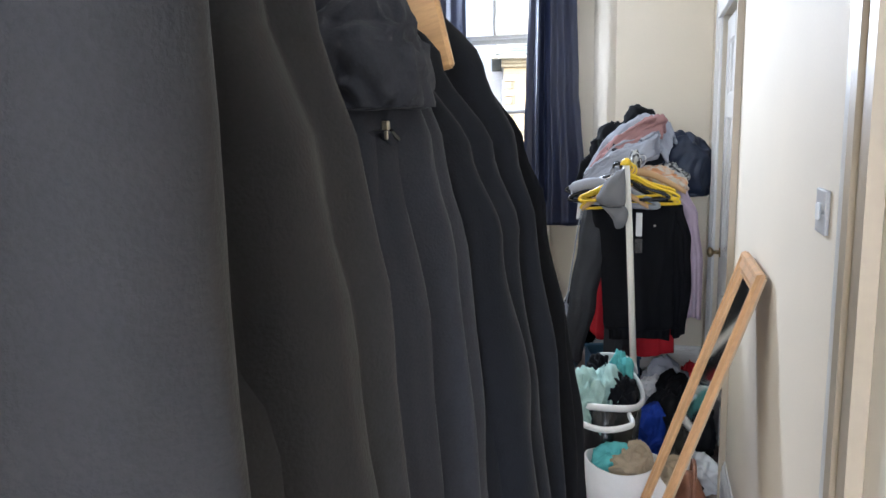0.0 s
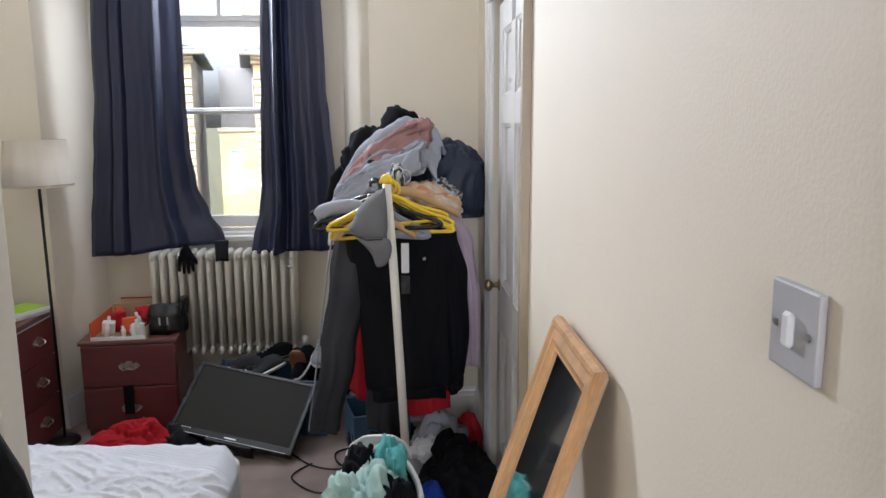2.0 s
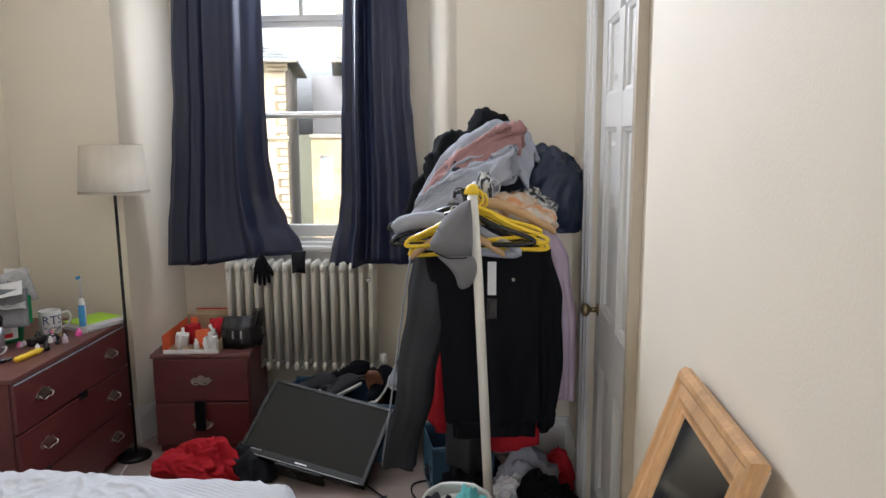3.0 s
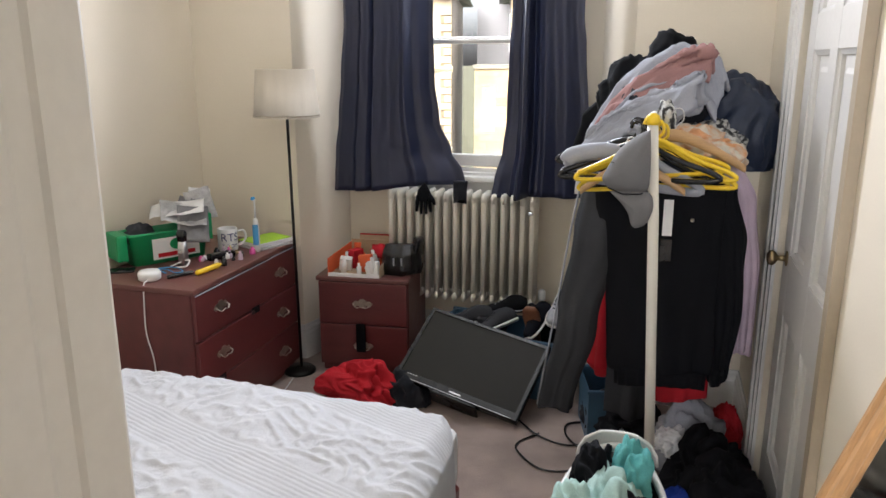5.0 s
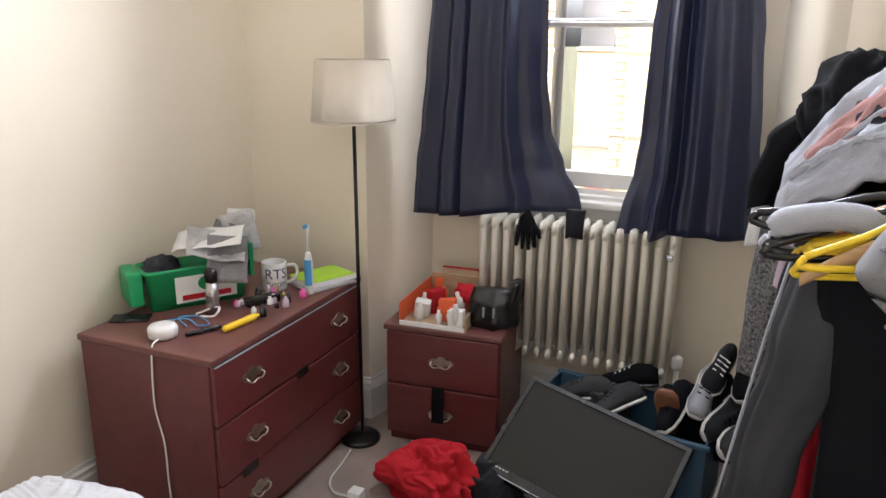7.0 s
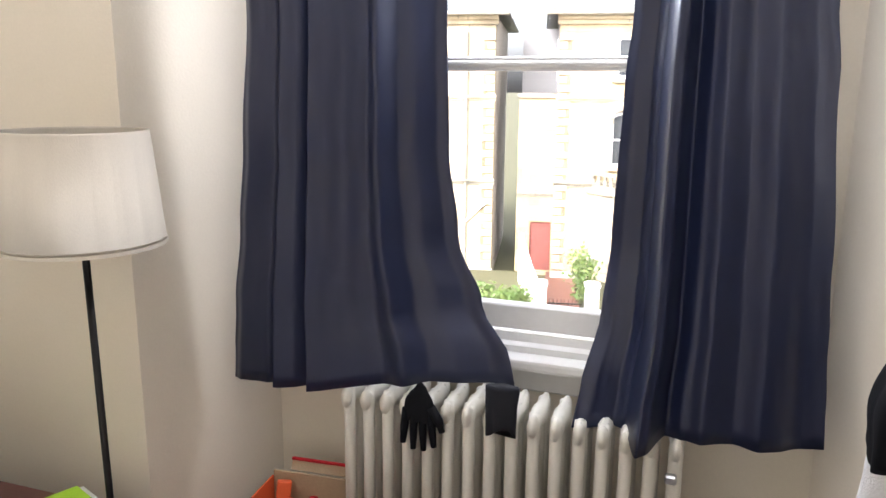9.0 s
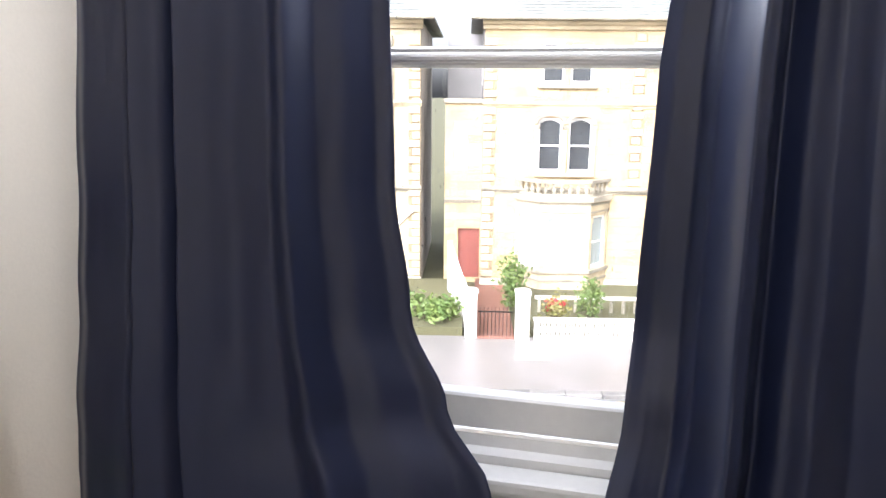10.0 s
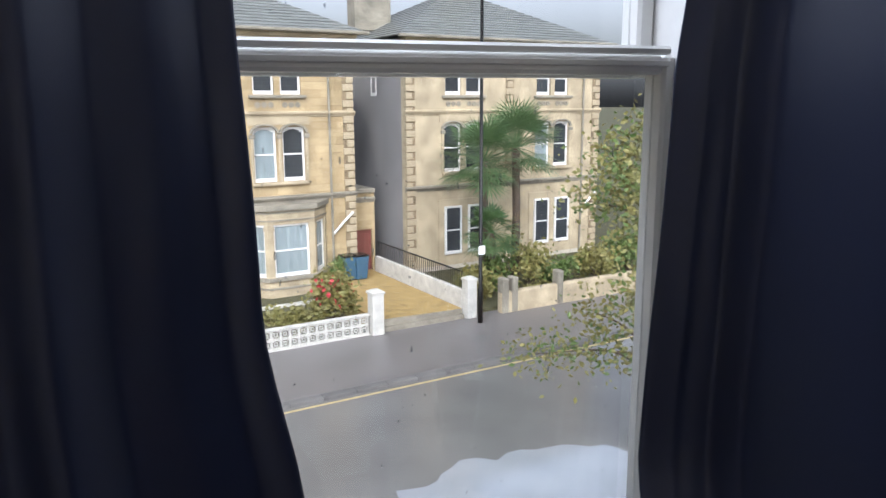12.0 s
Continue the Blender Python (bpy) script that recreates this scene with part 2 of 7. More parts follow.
PLINTH = material("pale_stone_plinth", (0.55, 0.49, 0.40), 0.85, vary=0.2, scale=1.2, fine=16, bump=0.2)
WHITEWALL = material("white_masonry_paint", (0.62, 0.60, 0.54), 0.75, vary=0.22, scale=3, fine=30, bump=0.2)
REDDOOR = material("dull_red_door_paint", (0.19, 0.055, 0.042), 0.5, vary=0.15, scale=4, fine=40, bump=0.05)
DARKPANE = material("dark_window_pane", (0.05, 0.055, 0.06), 0.08, vary=0.3, scale=1.0, fine=20, bump=0.0)
NETPANE = material("net_curtained_pane", (0.28, 0.33, 0.34), 0.25, vary=0.25, scale=2.0, fine=30, bump=0.0, stretch=(4, 4, 0.4))
ASPHALT = material("wet_asphalt", (0.20, 0.195, 0.185), 0.17, vary=0.25, scale=0.35, fine=60, bump=0.12)
PAVING = material("damp_tarmac_pavement", (0.19, 0.175, 0.17), 0.36, vary=0.2, scale=0.6, fine=50, bump=0.2)
KERBSTONE = material("grey_kerb_stone", (0.19, 0.18, 0.17), 0.7, vary=0.2, scale=3, fine=40, bump=0.2, island=0.25)
YELLOWLINE = material("worn_yellow_road_paint", (0.55, 0.43, 0.20), 0.7, vary=0.25, scale=6, fine=60, bump=0.1)
# pale, part-metal base colour stands in for the bright sky mirrored in the puddle
WATER = material("sky_pale_rain_water", (0.50, 0.53, 0.57), 0.05, metal=0.35, vary=0.1, scale=1, fine=10, bump=0.02)
GRAVEL = material("ochre_gravel_drive", (0.42, 0.29, 0.11), 0.9, vary=0.3, scale=3, fine=90, bump=0.5)
SOIL = material("damp_soil_and_moss", (0.09, 0.085, 0.04), 0.95, vary=0.4, scale=2, fine=40, bump=0.5, second=(0.11, 0.105, 0.05))
LEAF = material("green_leaf", (0.07, 0.14, 0.03), 0.55, vary=0.35, scale=3, fine=30, bump=0.1, second=(0.16, 0.20, 0.05))
OLIVELEAF = material("olive_autumn_leaf", (0.22, 0.23, 0.07), 0.55, vary=0.35, scale=3, fine=30, bump=0.1, second=(0.26, 0.21, 0.06))
PALMLEAF = material("dark_palm_leaf", (0.06, 0.13, 0.05), 0.5, vary=0.35, scale=3, fine=30, bump=0.1, second=(0.12, 0.19, 0.06))
REDFLOWER = material("red_flowers", (0.5, 0.04, 0.05), 0.6, vary=0.2, scale=6, fine=40, bump=0.1)
BARK = material("brown_bark", (0.11, 0.08, 0.055), 0.9, vary=0.35, scale=6, fine=40, bump=0.6)
BRICKPATH = material("dark_red_brick_path", (0.22, 0.10, 0.07), 0.85, vary=0.3, scale=5, fine=40, bump=0.3)
TERRACOTTA = material("chimney_pot_clay", (0.36, 0.20, 0.12), 0.85, vary=0.2, scale=6, fine=40, bump=0.2)


# ---- building helpers ----
def thing(name, at=(0, 0, 0), label="", category="", group="", kind="", turn=0.0):
    ob = new(name)
    ob.empty_display_size = 0.05
    ob.matrix_world = pose(*at, 0, 0, turn)
    return tagged(ob, label, category, group, kind)


def mesh_of(name, bm, mat, smooth=False):
    me = bpy.data.meshes.new(name)
    bmesh.ops.recalc_face_normals(bm, faces=bm.faces)
    if smooth:
        for f in bm.faces:
            f.smooth = True
    bm.to_mesh(me)
    bm.free()
    me.materials.append(mat)
    return me


def part(name, bm, mat, parent, label="", smooth=False):
    """One mesh under a thing or part, in its own coordinates."""
    ob = new(name, mesh_of(name, bm, mat, smooth))
    ob.parent = parent
    return tagged(ob, label)


def solo(name, bm, mat, label="", category="", group="", kind="", smooth=False):
    """A thing or piece of the setting that is one mesh, in world coordinates."""
    return tagged(new(name, mesh_of(name, bm, mat, smooth)), label, category, group, kind)


def box(x0, x1, y0, y1, z0, z1, bevel=0.0, bm=None, seg=1):
    own = bm is None
    b = bmesh.new() if own or bevel else bm
    vs = [b.verts.new(p) for p in ((x0, y0, z0), (x1, y0, z0), (x1, y1, z0), (x0, y1, z0), (x0, y0, z1), (x1, y0, z1), (x1, y1, z1), (x0, y1, z1))]
    for q in ((0, 3, 2, 1), (4, 5, 6, 7), (0, 1, 5, 4), (1, 2, 6, 5), (2, 3, 7, 6), (3, 0, 4, 7)):
        b.faces.new([vs[i] for i in q])
    if bevel:
        bmesh.ops.bevel(b, geom=b.edges[:], offset=bevel, segments=seg, affect='EDGES', profile=0.6)
        if not own:
            tmp = bpy.data.meshes.new("tmp")
            b.to_mesh(tmp)
            b.free()
            bm.from_mesh(tmp)
            bpy.data.meshes.remove(tmp)
            return bm
    return b


def loft(rings, bm=None, cap=True, closed=True):
    """Skin rings of equal length."""
    b = bm or bmesh.new()
    vr = [[b.verts.new(p) for p in r] for r in rings]
    n = len(rings[0])
    for a, c in zip(vr, vr[1:]):
        for i in range(n if closed else n - 1):
            j = (i + 1) % n
            b.faces.new((a[i], a[j], c[j], c[i]))
    if cap and closed:
        b.faces.new(list(reversed(vr[0])))
        b.faces.new(vr[-1])
    return b


def tube(points, radius, sides=8, bm=None, cap=True):
    """A round bar along points; radius is one number or one for each point."""
    pts = [Vector(p) for p in points]
    rings = []
    side = None
    for i, p in enumerate(pts):
        d = (pts[min(i + 1, len(pts) - 1)] - pts[max(i - 1, 0)]).normalized()
        if side is None:
            side = d.orthogonal().normalized()
        side = (side - d * side.dot(d)).normalized()
        up = d.cross(side)
        r = radius[i] if isinstance(radius, (list, tuple)) else radius
        rings.append([p + (side * math.cos(a) + up * math.sin(a)) * r for a in (2 * math.pi * k / sides for k in range(sides))])
    return loft(rings, bm, cap)


def lathe(profile, sides=24, at=(0, 0, 0), bm=None, cap=True):
    """profile: (radius, z) from bottom to top."""
    return loft([[(at[0] + r * math.cos(2 * math.pi * k / sides), at[1] + r * math.sin(2 * math.pi * k / sides), at[2] + z) for k in range(sides)] for r, z in profile], bm, cap)


def smoothed(points, steps=6):
    """A Catmull-Rom curve through points."""
    pts = [Vector(p) for p in points]
    pts = [pts[0] * 2 - pts[1], *pts, pts[-1] * 2 - pts[-2]]
    out = []
    for a, b, c, d in zip(pts, pts[1:], pts[2:], pts[3:]):
        for k in range(steps):
            t = k / steps
            out.append(0.5 * ((2 * b) + (c - a) * t + (2 * a - 5 * b + 4 * c - d) * t * t + (3 * b - a - 3 * c + d) * t ** 3))
    out.append(pts[-2])
    return out


def lerp_rows(rows, z):
    """Rows of numbers sorted by their first; the others, between rows, at z."""
    if z <= rows[0][0]:
        return rows[0][1:]
    for a, b in zip(rows, rows[1:]):
        if z <= b[0]:
            f = (z - a[0]) / (b[0] - a[0])
            f = f * f * (3 - 2 * f)
            return [p + (q - p) * f for p, q in zip(a[1:], b[1:])]
    return rows[-1][1:]


def garment(rows, folds=7, depth=0.02, seed=0, sides=56, layers=28, twist=0.0):
    """A hanging cloth: rows of (z, centre x, centre y, half width x, half depth y), from the hem up; folds deepen towards the hem."""
    rings = []
    z0, z1 = rows[0][0], rows[-1][0]
    off = seed * 7.31
    for k in range(layers + 1):
        z = z0 + (z1 - z0) * k / layers
        cx, cy, hx, hy = lerp_rows(rows, z)
        low = 1 - (z - z0) / (z1 - z0)
        ring = []
        for i in range(sides):
            a = 2 * math.pi * i / sides
            wob = noise.noise(Vector((math.cos(a) * 1.3 + off, math.sin(a) * 1.3, z * 1.2)))
            f = math.sin(folds * (a + twist * z) + 3 * wob + seed)
            f = f * (0.35 + 0.65 * low) * depth + wob * depth * 1.3 + noise.noise(Vector((math.cos(a) * 4 + off, math.sin(a) * 4, z * 9))) * depth * 0.35
            ring.append((cx + math.cos(a) * (hx + f), cy + math.sin(a) * (hy + f), z + (0.012 * math.sin(2 * a + seed) if k == 0 else 0)))
        rings.append(ring)
    return loft(rings)


def crumple(at, size, seed=0, fold=0.28, detail=5, lift=0.0):
    """A heap of crumpled cloth with ridged folds and a flat underside."""
    b = bmesh.new()
    bmesh.ops.create_icosphere(b, subdivisions=detail, radius=1.0)
    o = Vector((seed * 3.7, seed * 1.9, seed * 5.3))
    ca, sa = math.cos(seed * 2.1), math.sin(seed * 2.1)
    for v in b.verts:
        p = v.co.copy()
        w = noise.noise(p * 1.1 + o) * 0.28
        q = p + Vector((noise.noise(p * 1.7 + o), noise.noise(p * 1.7 + o * 2), noise.noise(p * 1.7 - o))) * 0.55
        q = Vector((q.x * ca - q.y * sa, (q.x * sa + q.y * ca) * 0.5, q.z * 0.9))
        r1 = math.cos(6.0 * noise.noise(q * 1.5 + o))
        r2 = math.cos(8.0 * noise.noise(q * 3.0 - o))
        k = 1 + w + fold * 0.42 * (r1 - 0.2) + fold * 0.2 * (r2 - 0.2)
        p *= k
        if p.z < -0.35:
            p.z = -0.35 + (p.z + 0.35) * 0.08
        v.co = (at[0] + p.x * size[0], at[1] + p.y * size[1], at[2] + lift + (p.z + 0.40) * size[2])
    return b


def slab_outline(points, z0, z1):
    b = bmesh.new()
    lo = [b.verts.new((x, y, z0)) for x, y in points]
    hi = [b.verts.new((x, y, z1)) for x, y in points]
    b.faces.new(list(reversed(lo)))
    b.faces.new(hi)
    for i in range(len(points)):
        j = (i + 1) % len(points)
        b.faces.new((lo[i], lo[j], hi[j], hi[i]))
    return b


def words(name, text, size, mat, m, parent, depth=0.0008):
    """Lettering with the built-in font, as a mesh."""
    cu = bpy.data.curves.new(name, 'FONT')
    cu.body, cu.size, cu.extrude = text, size, depth
    cu.align_x = 'CENTER'
    tmp = bpy.data.objects.new(name, cu)
    me = bpy.data.meshes.new_from_object(tmp)
    bpy.data.objects.remove(tmp)
    bpy.data.curves.remove(cu)
    me.transform(m)
    me.materials.clear()
    me.materials.append(mat)
    ob = new(name, me)
    ob.parent = parent
    return ob


# ---- the room ----
CEILING = 2.9
XL, XR = -2.2, 0.6          # side walls of the bedroom
YB, YS = 5.42, 2.45         # window wall, wall beside the entrance
YW = 5.86                   # back of the window recess
PX = -0.21                  # wall of the entrance passage
AL, AR, BL, BR = -1.63, 0.04, -1.53, -0.13   # recess corners, front and back
W0, W1, WZ0, WZ1 = -1.18, -0.484, 0.99, 2.62  # window opening
D0, D1, DZ = 3.86, 4.70, 2.10                # panelled door in the side wall

solo("floor", box(XL - 0.15, XR + 0.15, -1.4, YW + 0.1, -0.12, 0.0), CARPET, "worn dusty pink carpet on the bedroom floor", "floor", kind="structure")
solo("ceiling", box(XL - 0.15, XR + 0.15, -1.4, YW + 0.2, CEILING, CEILING + 0.12), CEIL, "plain white painted ceiling", "ceiling", kind="structure")
solo("wall_west", box(XL - 0.15, XL, 1.84, YB + 0.2, 0, CEILING), WALL, "magnolia painted bedroom wall", "wall", kind="structure")
b = box(XR, XR + 0.15, -1.4, D0 - 0.03, 0, CEILING)
box(XR, XR + 0.15, D1 + 0.03, YB + 0.2, 0, CEILING, bm=b)
box(XR, XR + 0.15, D0 - 0.03, D1 + 0.03, DZ + 0.03, CEILING, bm=b)
solo("wall_east", b, WALL, "magnolia painted wall beside the leaning mirror", "wall", kind="structure")
b = box(XL - 0.15, PX - 0.12, 1.84, 1.98, 0, CEILING)
solo("wall_south", b, WALL, "magnolia painted wall beside the entrance", "wall", kind="structure")
b = box(PX - 0.12, PX - 0.012, -1.4, 2.14, 0, CEILING)
box(PX - 0.18, PX - 0.074, 2.14, YS, 0, CEILING, bm=b)
solo("wall_passage", b, WALL, "magnolia painted passage wall behind the coats", "wall", kind="structure")
b = slab_outline([(XL, YB), (AL, YB), (BL, YW), (BL, YW + 0.22), (XL, YW + 0.22)], 0, CEILING)
solo("wall_north_1", b, WALL, "magnolia painted wall with a splayed window reveal", "wall", kind="structure")
b = slab_outline([(XR, YB), (XR, YW + 0.22), (BR, YW + 0.22), (BR, YW), (AR, YB)], 0, CEILING)
solo("wall_north_2", b, WALL, "magnolia painted wall with a splayed window reveal", "wall", kind="structure")
b = box(BL, BR, YW, YW + 0.22, 0, WZ0 - 0.1)
box(BL, W0, YW, YW + 0.1, WZ0 - 0.1, CEILING, bm=b)
box(W1, BR, YW, YW + 0.1, WZ0 - 0.1, CEILING, bm=b)
box(BL, W0 - 0.16, YW + 0.1, YW + 0.22, WZ0 - 0.1, CEILING, bm=b)
box(W1 + 0.16, BR, YW + 0.1, YW + 0.22, WZ0 - 0.1, CEILING, bm=b)
box(W0, W1, YW, YW + 0.22, WZ1, CEILING, bm=b)
solo("wall_north_3", b, WALL, "magnolia painted wall under and beside the window", "wall", kind="structure")
b = box(PX - 0.12, XR + 0.15, -1.4, -1.28, 0, 0.9)
box(PX - 0.12, -0.12, -1.4, -1.28, 0.9, 2.3, bm=b)
box(0.52, XR + 0.15, -1.4, -1.28, 0.9, 2.3, bm=b)
box(PX - 0.12, XR + 0.15, -1.4, -1.28, 2.3, CEILING, bm=b)
solo("wall_hall", b, WALL, "magnolia painted wall at the hall's end", "wall", kind="structure")


def skirting(points, h=0.19):
    """A moulded board along a line on the floor, its face to the left of the line."""
    prof = [(0, 0), (0.018, 0), (0.018, h - 0.05), (0.014, h - 0.04), (0.014, h - 0.025), (0.008, h - 0.015), (0.006, h), (0, h)]
    rings = []
    pts = [Vector((*p, 0)) for p in points]
    for i, p in enumerate(pts):
        d0 = (pts[i] - pts[i - 1]).normalized() if i else (pts[1] - pts[0]).normalized()
        d1 = (pts[i + 1] - pts[i]).normalized() if i + 1 < len(pts) else d0
        n0, n1 = Vector((-d0.y, d0.x, 0)), Vector((-d1.y, d1.x, 0))
        n = (n0 + n1).normalized()
        n /= max(0.4, n.dot(n0))
        rings.append([p + n * (o + 0.001) + Vector((0, 0, z)) for o, z in prof])
    return loft(rings)


base = thing("baseboard", (0, 0, 0), "white gloss painted moulded skirting board", "skirting board", kind="structure")
part("board", skirting([(AR, YB), (BR, YW), (BL, YW), (AL, YB), (XL, YB), (XL, 1.98), (PX - 0.12, 1.98)]), GLOSS, base)
part("board", skirting([(XR, 2.02), (XR, D0 - 0.13)]), GLOSS, base)
part("board", skirting([(XR, D1 + 0.13), (XR, YB), (AR, YB)]), GLOSS, base)


def architrave(x, y, face, z1, width=0.1, sign=1):
    """Upright moulded trim on a wall at x, its long face along y."""
    prof = [(0, 0), (0.012, 0), (0.012, 0.02), (0.020, 0.026), (0.020, 0.055), (0.012, 0.062), (0.012, 0.072), (0.026, 0.08), (0.026, width), (0, width)]
    return loft([[(x + face * (o + 0.001), y + sign * w, z) for o, w in prof] for z in (0.0, z1)])


# the panelled door in the side wall
door = thing("door_1", (XR, D0, 0), "white gloss painted six-panel wooden door, closed", "door", kind="structure")
dw, dt = D1 - D0, 0.04
fx = 0.02
b = box(fx, fx + dt, 0, 0.11, 0, DZ)
box(fx, fx + dt, dw - 0.11, dw, 0, DZ, bm=b)
box(fx, fx + dt, dw / 2 - 0.05, dw / 2 + 0.05, 0.22, DZ - 0.11, bm=b)
for z0, z1 in ((0, 0.22), (0.74, 0.95), (1.62, 1.73), (DZ - 0.11, DZ)):
    box(fx + 0.0005, fx + dt - 0.0005, 0.11, dw / 2 - 0.05, z0, z1, bm=b)
    box(fx + 0.0005, fx + dt - 0.0005, dw / 2 + 0.05, dw - 0.11, z0, z1, bm=b)
leaf = part("leaf", b, GLOSS, door)
for z0, z1 in ((0.22, 0.74), (0.95, 1.62), (1.73, DZ - 0.11)):
    for y0, y1 in ((0.11, dw / 2 - 0.05), (dw / 2 + 0.05, dw - 0.11)):
        b = loft([[(fx + o, y0 + i, z0 + i), (fx + o, y1 - i, z0 + i), (fx + o, y1 - i, z1 - i), (fx + o, y0 + i, z1 - i)] for o, i in ((0.004, 0.0), (0.010, 0.014), (0.020, 0.018), (0.020, 0.05), (0.014, 0.065))], cap=False)
        b.faces.new([b.verts[i] for i in (16, 17, 18, 19)]) if b.verts.ensure_lookup_table() is None else None
        part("panel", b, GLOSS, leaf)
knob = part("knob", loft([[(fx - d, dw - 0.065 + r * math.cos(a), 0.93 + r * math.sin(a)) for a in (2 * math.pi * k / 20 for k in range(20))] for d, r in ((0.0, 0.026), (0.004, 0.026), (0.006, 0.011), (0.03, 0.009), (0.036, 0.02), (0.047, 0.027), (0.058, 0.024), (0.064, 0.012))]), BRASS, door, "aged brass round door knob", True)
# near upright in the darker beige, far upright and head in white
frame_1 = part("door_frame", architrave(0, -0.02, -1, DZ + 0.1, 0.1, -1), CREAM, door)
part("door_frame", architrave(0, dw + 0.02, -1, DZ + 0.1, 0.12), GLOSS, door)
part("door_frame", box(-0.024, -0.001, -0.12, dw + 0.14, DZ + 0.02, DZ + 0.12, 0.004), GLOSS, door)
part("door_stop", box(0.065, 0.12, -0.028, dw + 0.028, 0, DZ + 0.028), GLOSS, door)

# the doorway of the entrance: trim on both sides of the passage
door = thing("door_2", (XR, 1.75, 0), "cream painted moulded doorway trim at the entrance", "door frame", kind="structure")
prof = [(0, 0), (0.030, 0), (0.034, 0.004), (0.034, 0.05), (0.022, 0.054), (0.022, 0.075), (0.030, 0.082), (0.030, 0.12), (0.020, 0.13), (0.020, 0.165), (0.032, 0.175), (0.032, 0.22), (0, 0.22)]
part("door_frame", loft([[(-o * 0.4 - 0.001, 0.25 - w, z) for o, w in prof[:4] + [(0, 0.05)]] for z in (0, 2.25)]), GLOSS, door, "white gloss painted jamb edge")
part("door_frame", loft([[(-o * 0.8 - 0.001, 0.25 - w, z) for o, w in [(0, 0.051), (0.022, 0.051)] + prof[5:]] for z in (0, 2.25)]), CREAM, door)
part("door_frame", loft([[(PX - XR - 0.074 + o * 0.4, 0.70 - w * 1.1, z) for o, w in prof] for z in (0, 2.25)]), GLOSS, door, "white gloss painted jamb edge")
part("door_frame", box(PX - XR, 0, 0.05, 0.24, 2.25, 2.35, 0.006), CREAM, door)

# light switch plate
sw = thing("light_switch", (XR, 2.163, 1.43), "white plastic wall light switch with one rocker", "light switch")
part("plate", box(-0.009, -0.0005, -0.043, 0.043, -0.043, 0.043, 0.003, seg=2), GREYPLASTIC, sw)
part("rocker", box(-0.017, -0.0092, -0.008, 0.008, -0.017, 0.017, 0.003), WHITEPLASTIC, sw)
for y in (-0.03, 0.03):
    part("screw", loft([[(-0.0092 - d, y + 0.004 * math.cos(a), 0.004 * math.sin(a)) for a in (k * math.pi / 5 for k in range(10))] for d in (0, 0.0015)]), STEEL, sw)

# ---- the sash window ----
win = thing("window_1", (W0, YW, WZ0), "white painted wooden sash window spotted with rain", "window", kind="structure")
ww, wh = W1 - W0, WZ1 - WZ0
mid = 1.693 - WZ0
top = 2.20 - WZ0
fy = 0.005
b = box(0, 0.03, fy, 0.10, 0, wh)
box(ww - 0.02, ww, fy, 0.10, 0, wh, bm=b)
box(0.03, ww - 0.03, fy, 0.18, wh - 0.04, wh, bm=b)
part("frame", b, GLOSS, win)
part("window_sill", box(-0.05, ww + 0.05, -0.06, 0.0, -0.035, -0.006, 0.008, seg=2), GLOSS, win)
part("apron", box(-0.03, ww + 0.03, -0.022, -0.001, -0.10, -0.036, 0.006), GLOSS, win)
part("inner_ledge", loft([[(x, y, z) for y, z in ((0.001, -0.024), (0.18, -0.024), (0.18, 0.0), (0.06, 0.004), (0.052, 0.03), (0.03, 0.034), (0.026, 0.012), (0.001, 0.008))] for x in (0.031, ww - 0.031)]), GLOSS, win)


def sash(name, x0, x1, z0, z1, y0, y1, stile, low, high):
    b = box(x0, x0 + stile, y0, y1, z0, z1, 0.004)
    box(x1 - stile, x1, y0, y1, z0, z1, 0.004, bm=b)
    box(x0 + stile, x1 - stile, y0, y1, z0, z0 + low, 0.004, bm=b)
    box(x0 + stile, x1 - stile, y0, y1, z1 - high, z1, 0.004, bm=b)
    s = part(name, b, GLOSS, win)
    p = part("pane", box(x0 + stile, x1 - stile, (y0 + y1) / 2 - 0.002, (y0 + y1) / 2 + 0.002, z0 + low, z1 - high), GLASS, s)
    p.visible_shadow = False
    return s


lower = sash("lower_sash", 0.03, ww - 0.02, 0.036, mid + 0.012, 0.045, 0.085, 0.016, 0.066, 0.022)
upper = sash("upper_sash", 0.03, ww - 0.02, mid - 0.012, top, 0.09, 0.13, 0.022, 0.035, 0.03)
fan = sash("fanlight", 0.03, ww - 0.02, top, wh - 0.04, 0.07, 0.11, 0.022, 0.03, 0.03)
part("glazing_bar", box(ww / 2 - 0.01, ww / 2 + 0.01, 0.075, 0.105, top + 0.03, wh - 0.07, 0.003), GLOSS, fan)
for z in (mid + 0.016, mid + 0.003):
    part("bead", tube([(0.032, 0.043, z), (ww - 0.032, 0.043, z)], 0.005, 6), GLOSS, lower)
# rain on the panes
b = bmesh.new()
rnd = random.Random(4)
for k in range(560):
    x, z = rnd.uniform(0.055, ww - 0.055), rnd.uniform(0.13, top - 0.04)
    if rnd.random() < 0.55:
        x = 0.055 + abs(rnd.gauss(0, 0.10))
    if x > ww - 0.06 or abs(z - mid) < 0.045:
        continue
    y = 0.0678 if z < mid else 0.1128
    r = rnd.uniform(0.0006, 0.0015)
    tall = rnd.choice((1, 1, 1, 1.6, 3.5))
    loft([[(x + q * math.cos(a), y + d, z + q * tall * math.sin(a)) for a in (j * math.pi / 3 for j in range(6))] for d, q in ((0, r), (r * 0.7, r * 0.75), (r, r * 0.2))], b)
drops = part("raindrops", b, DROPS, win, "", True)
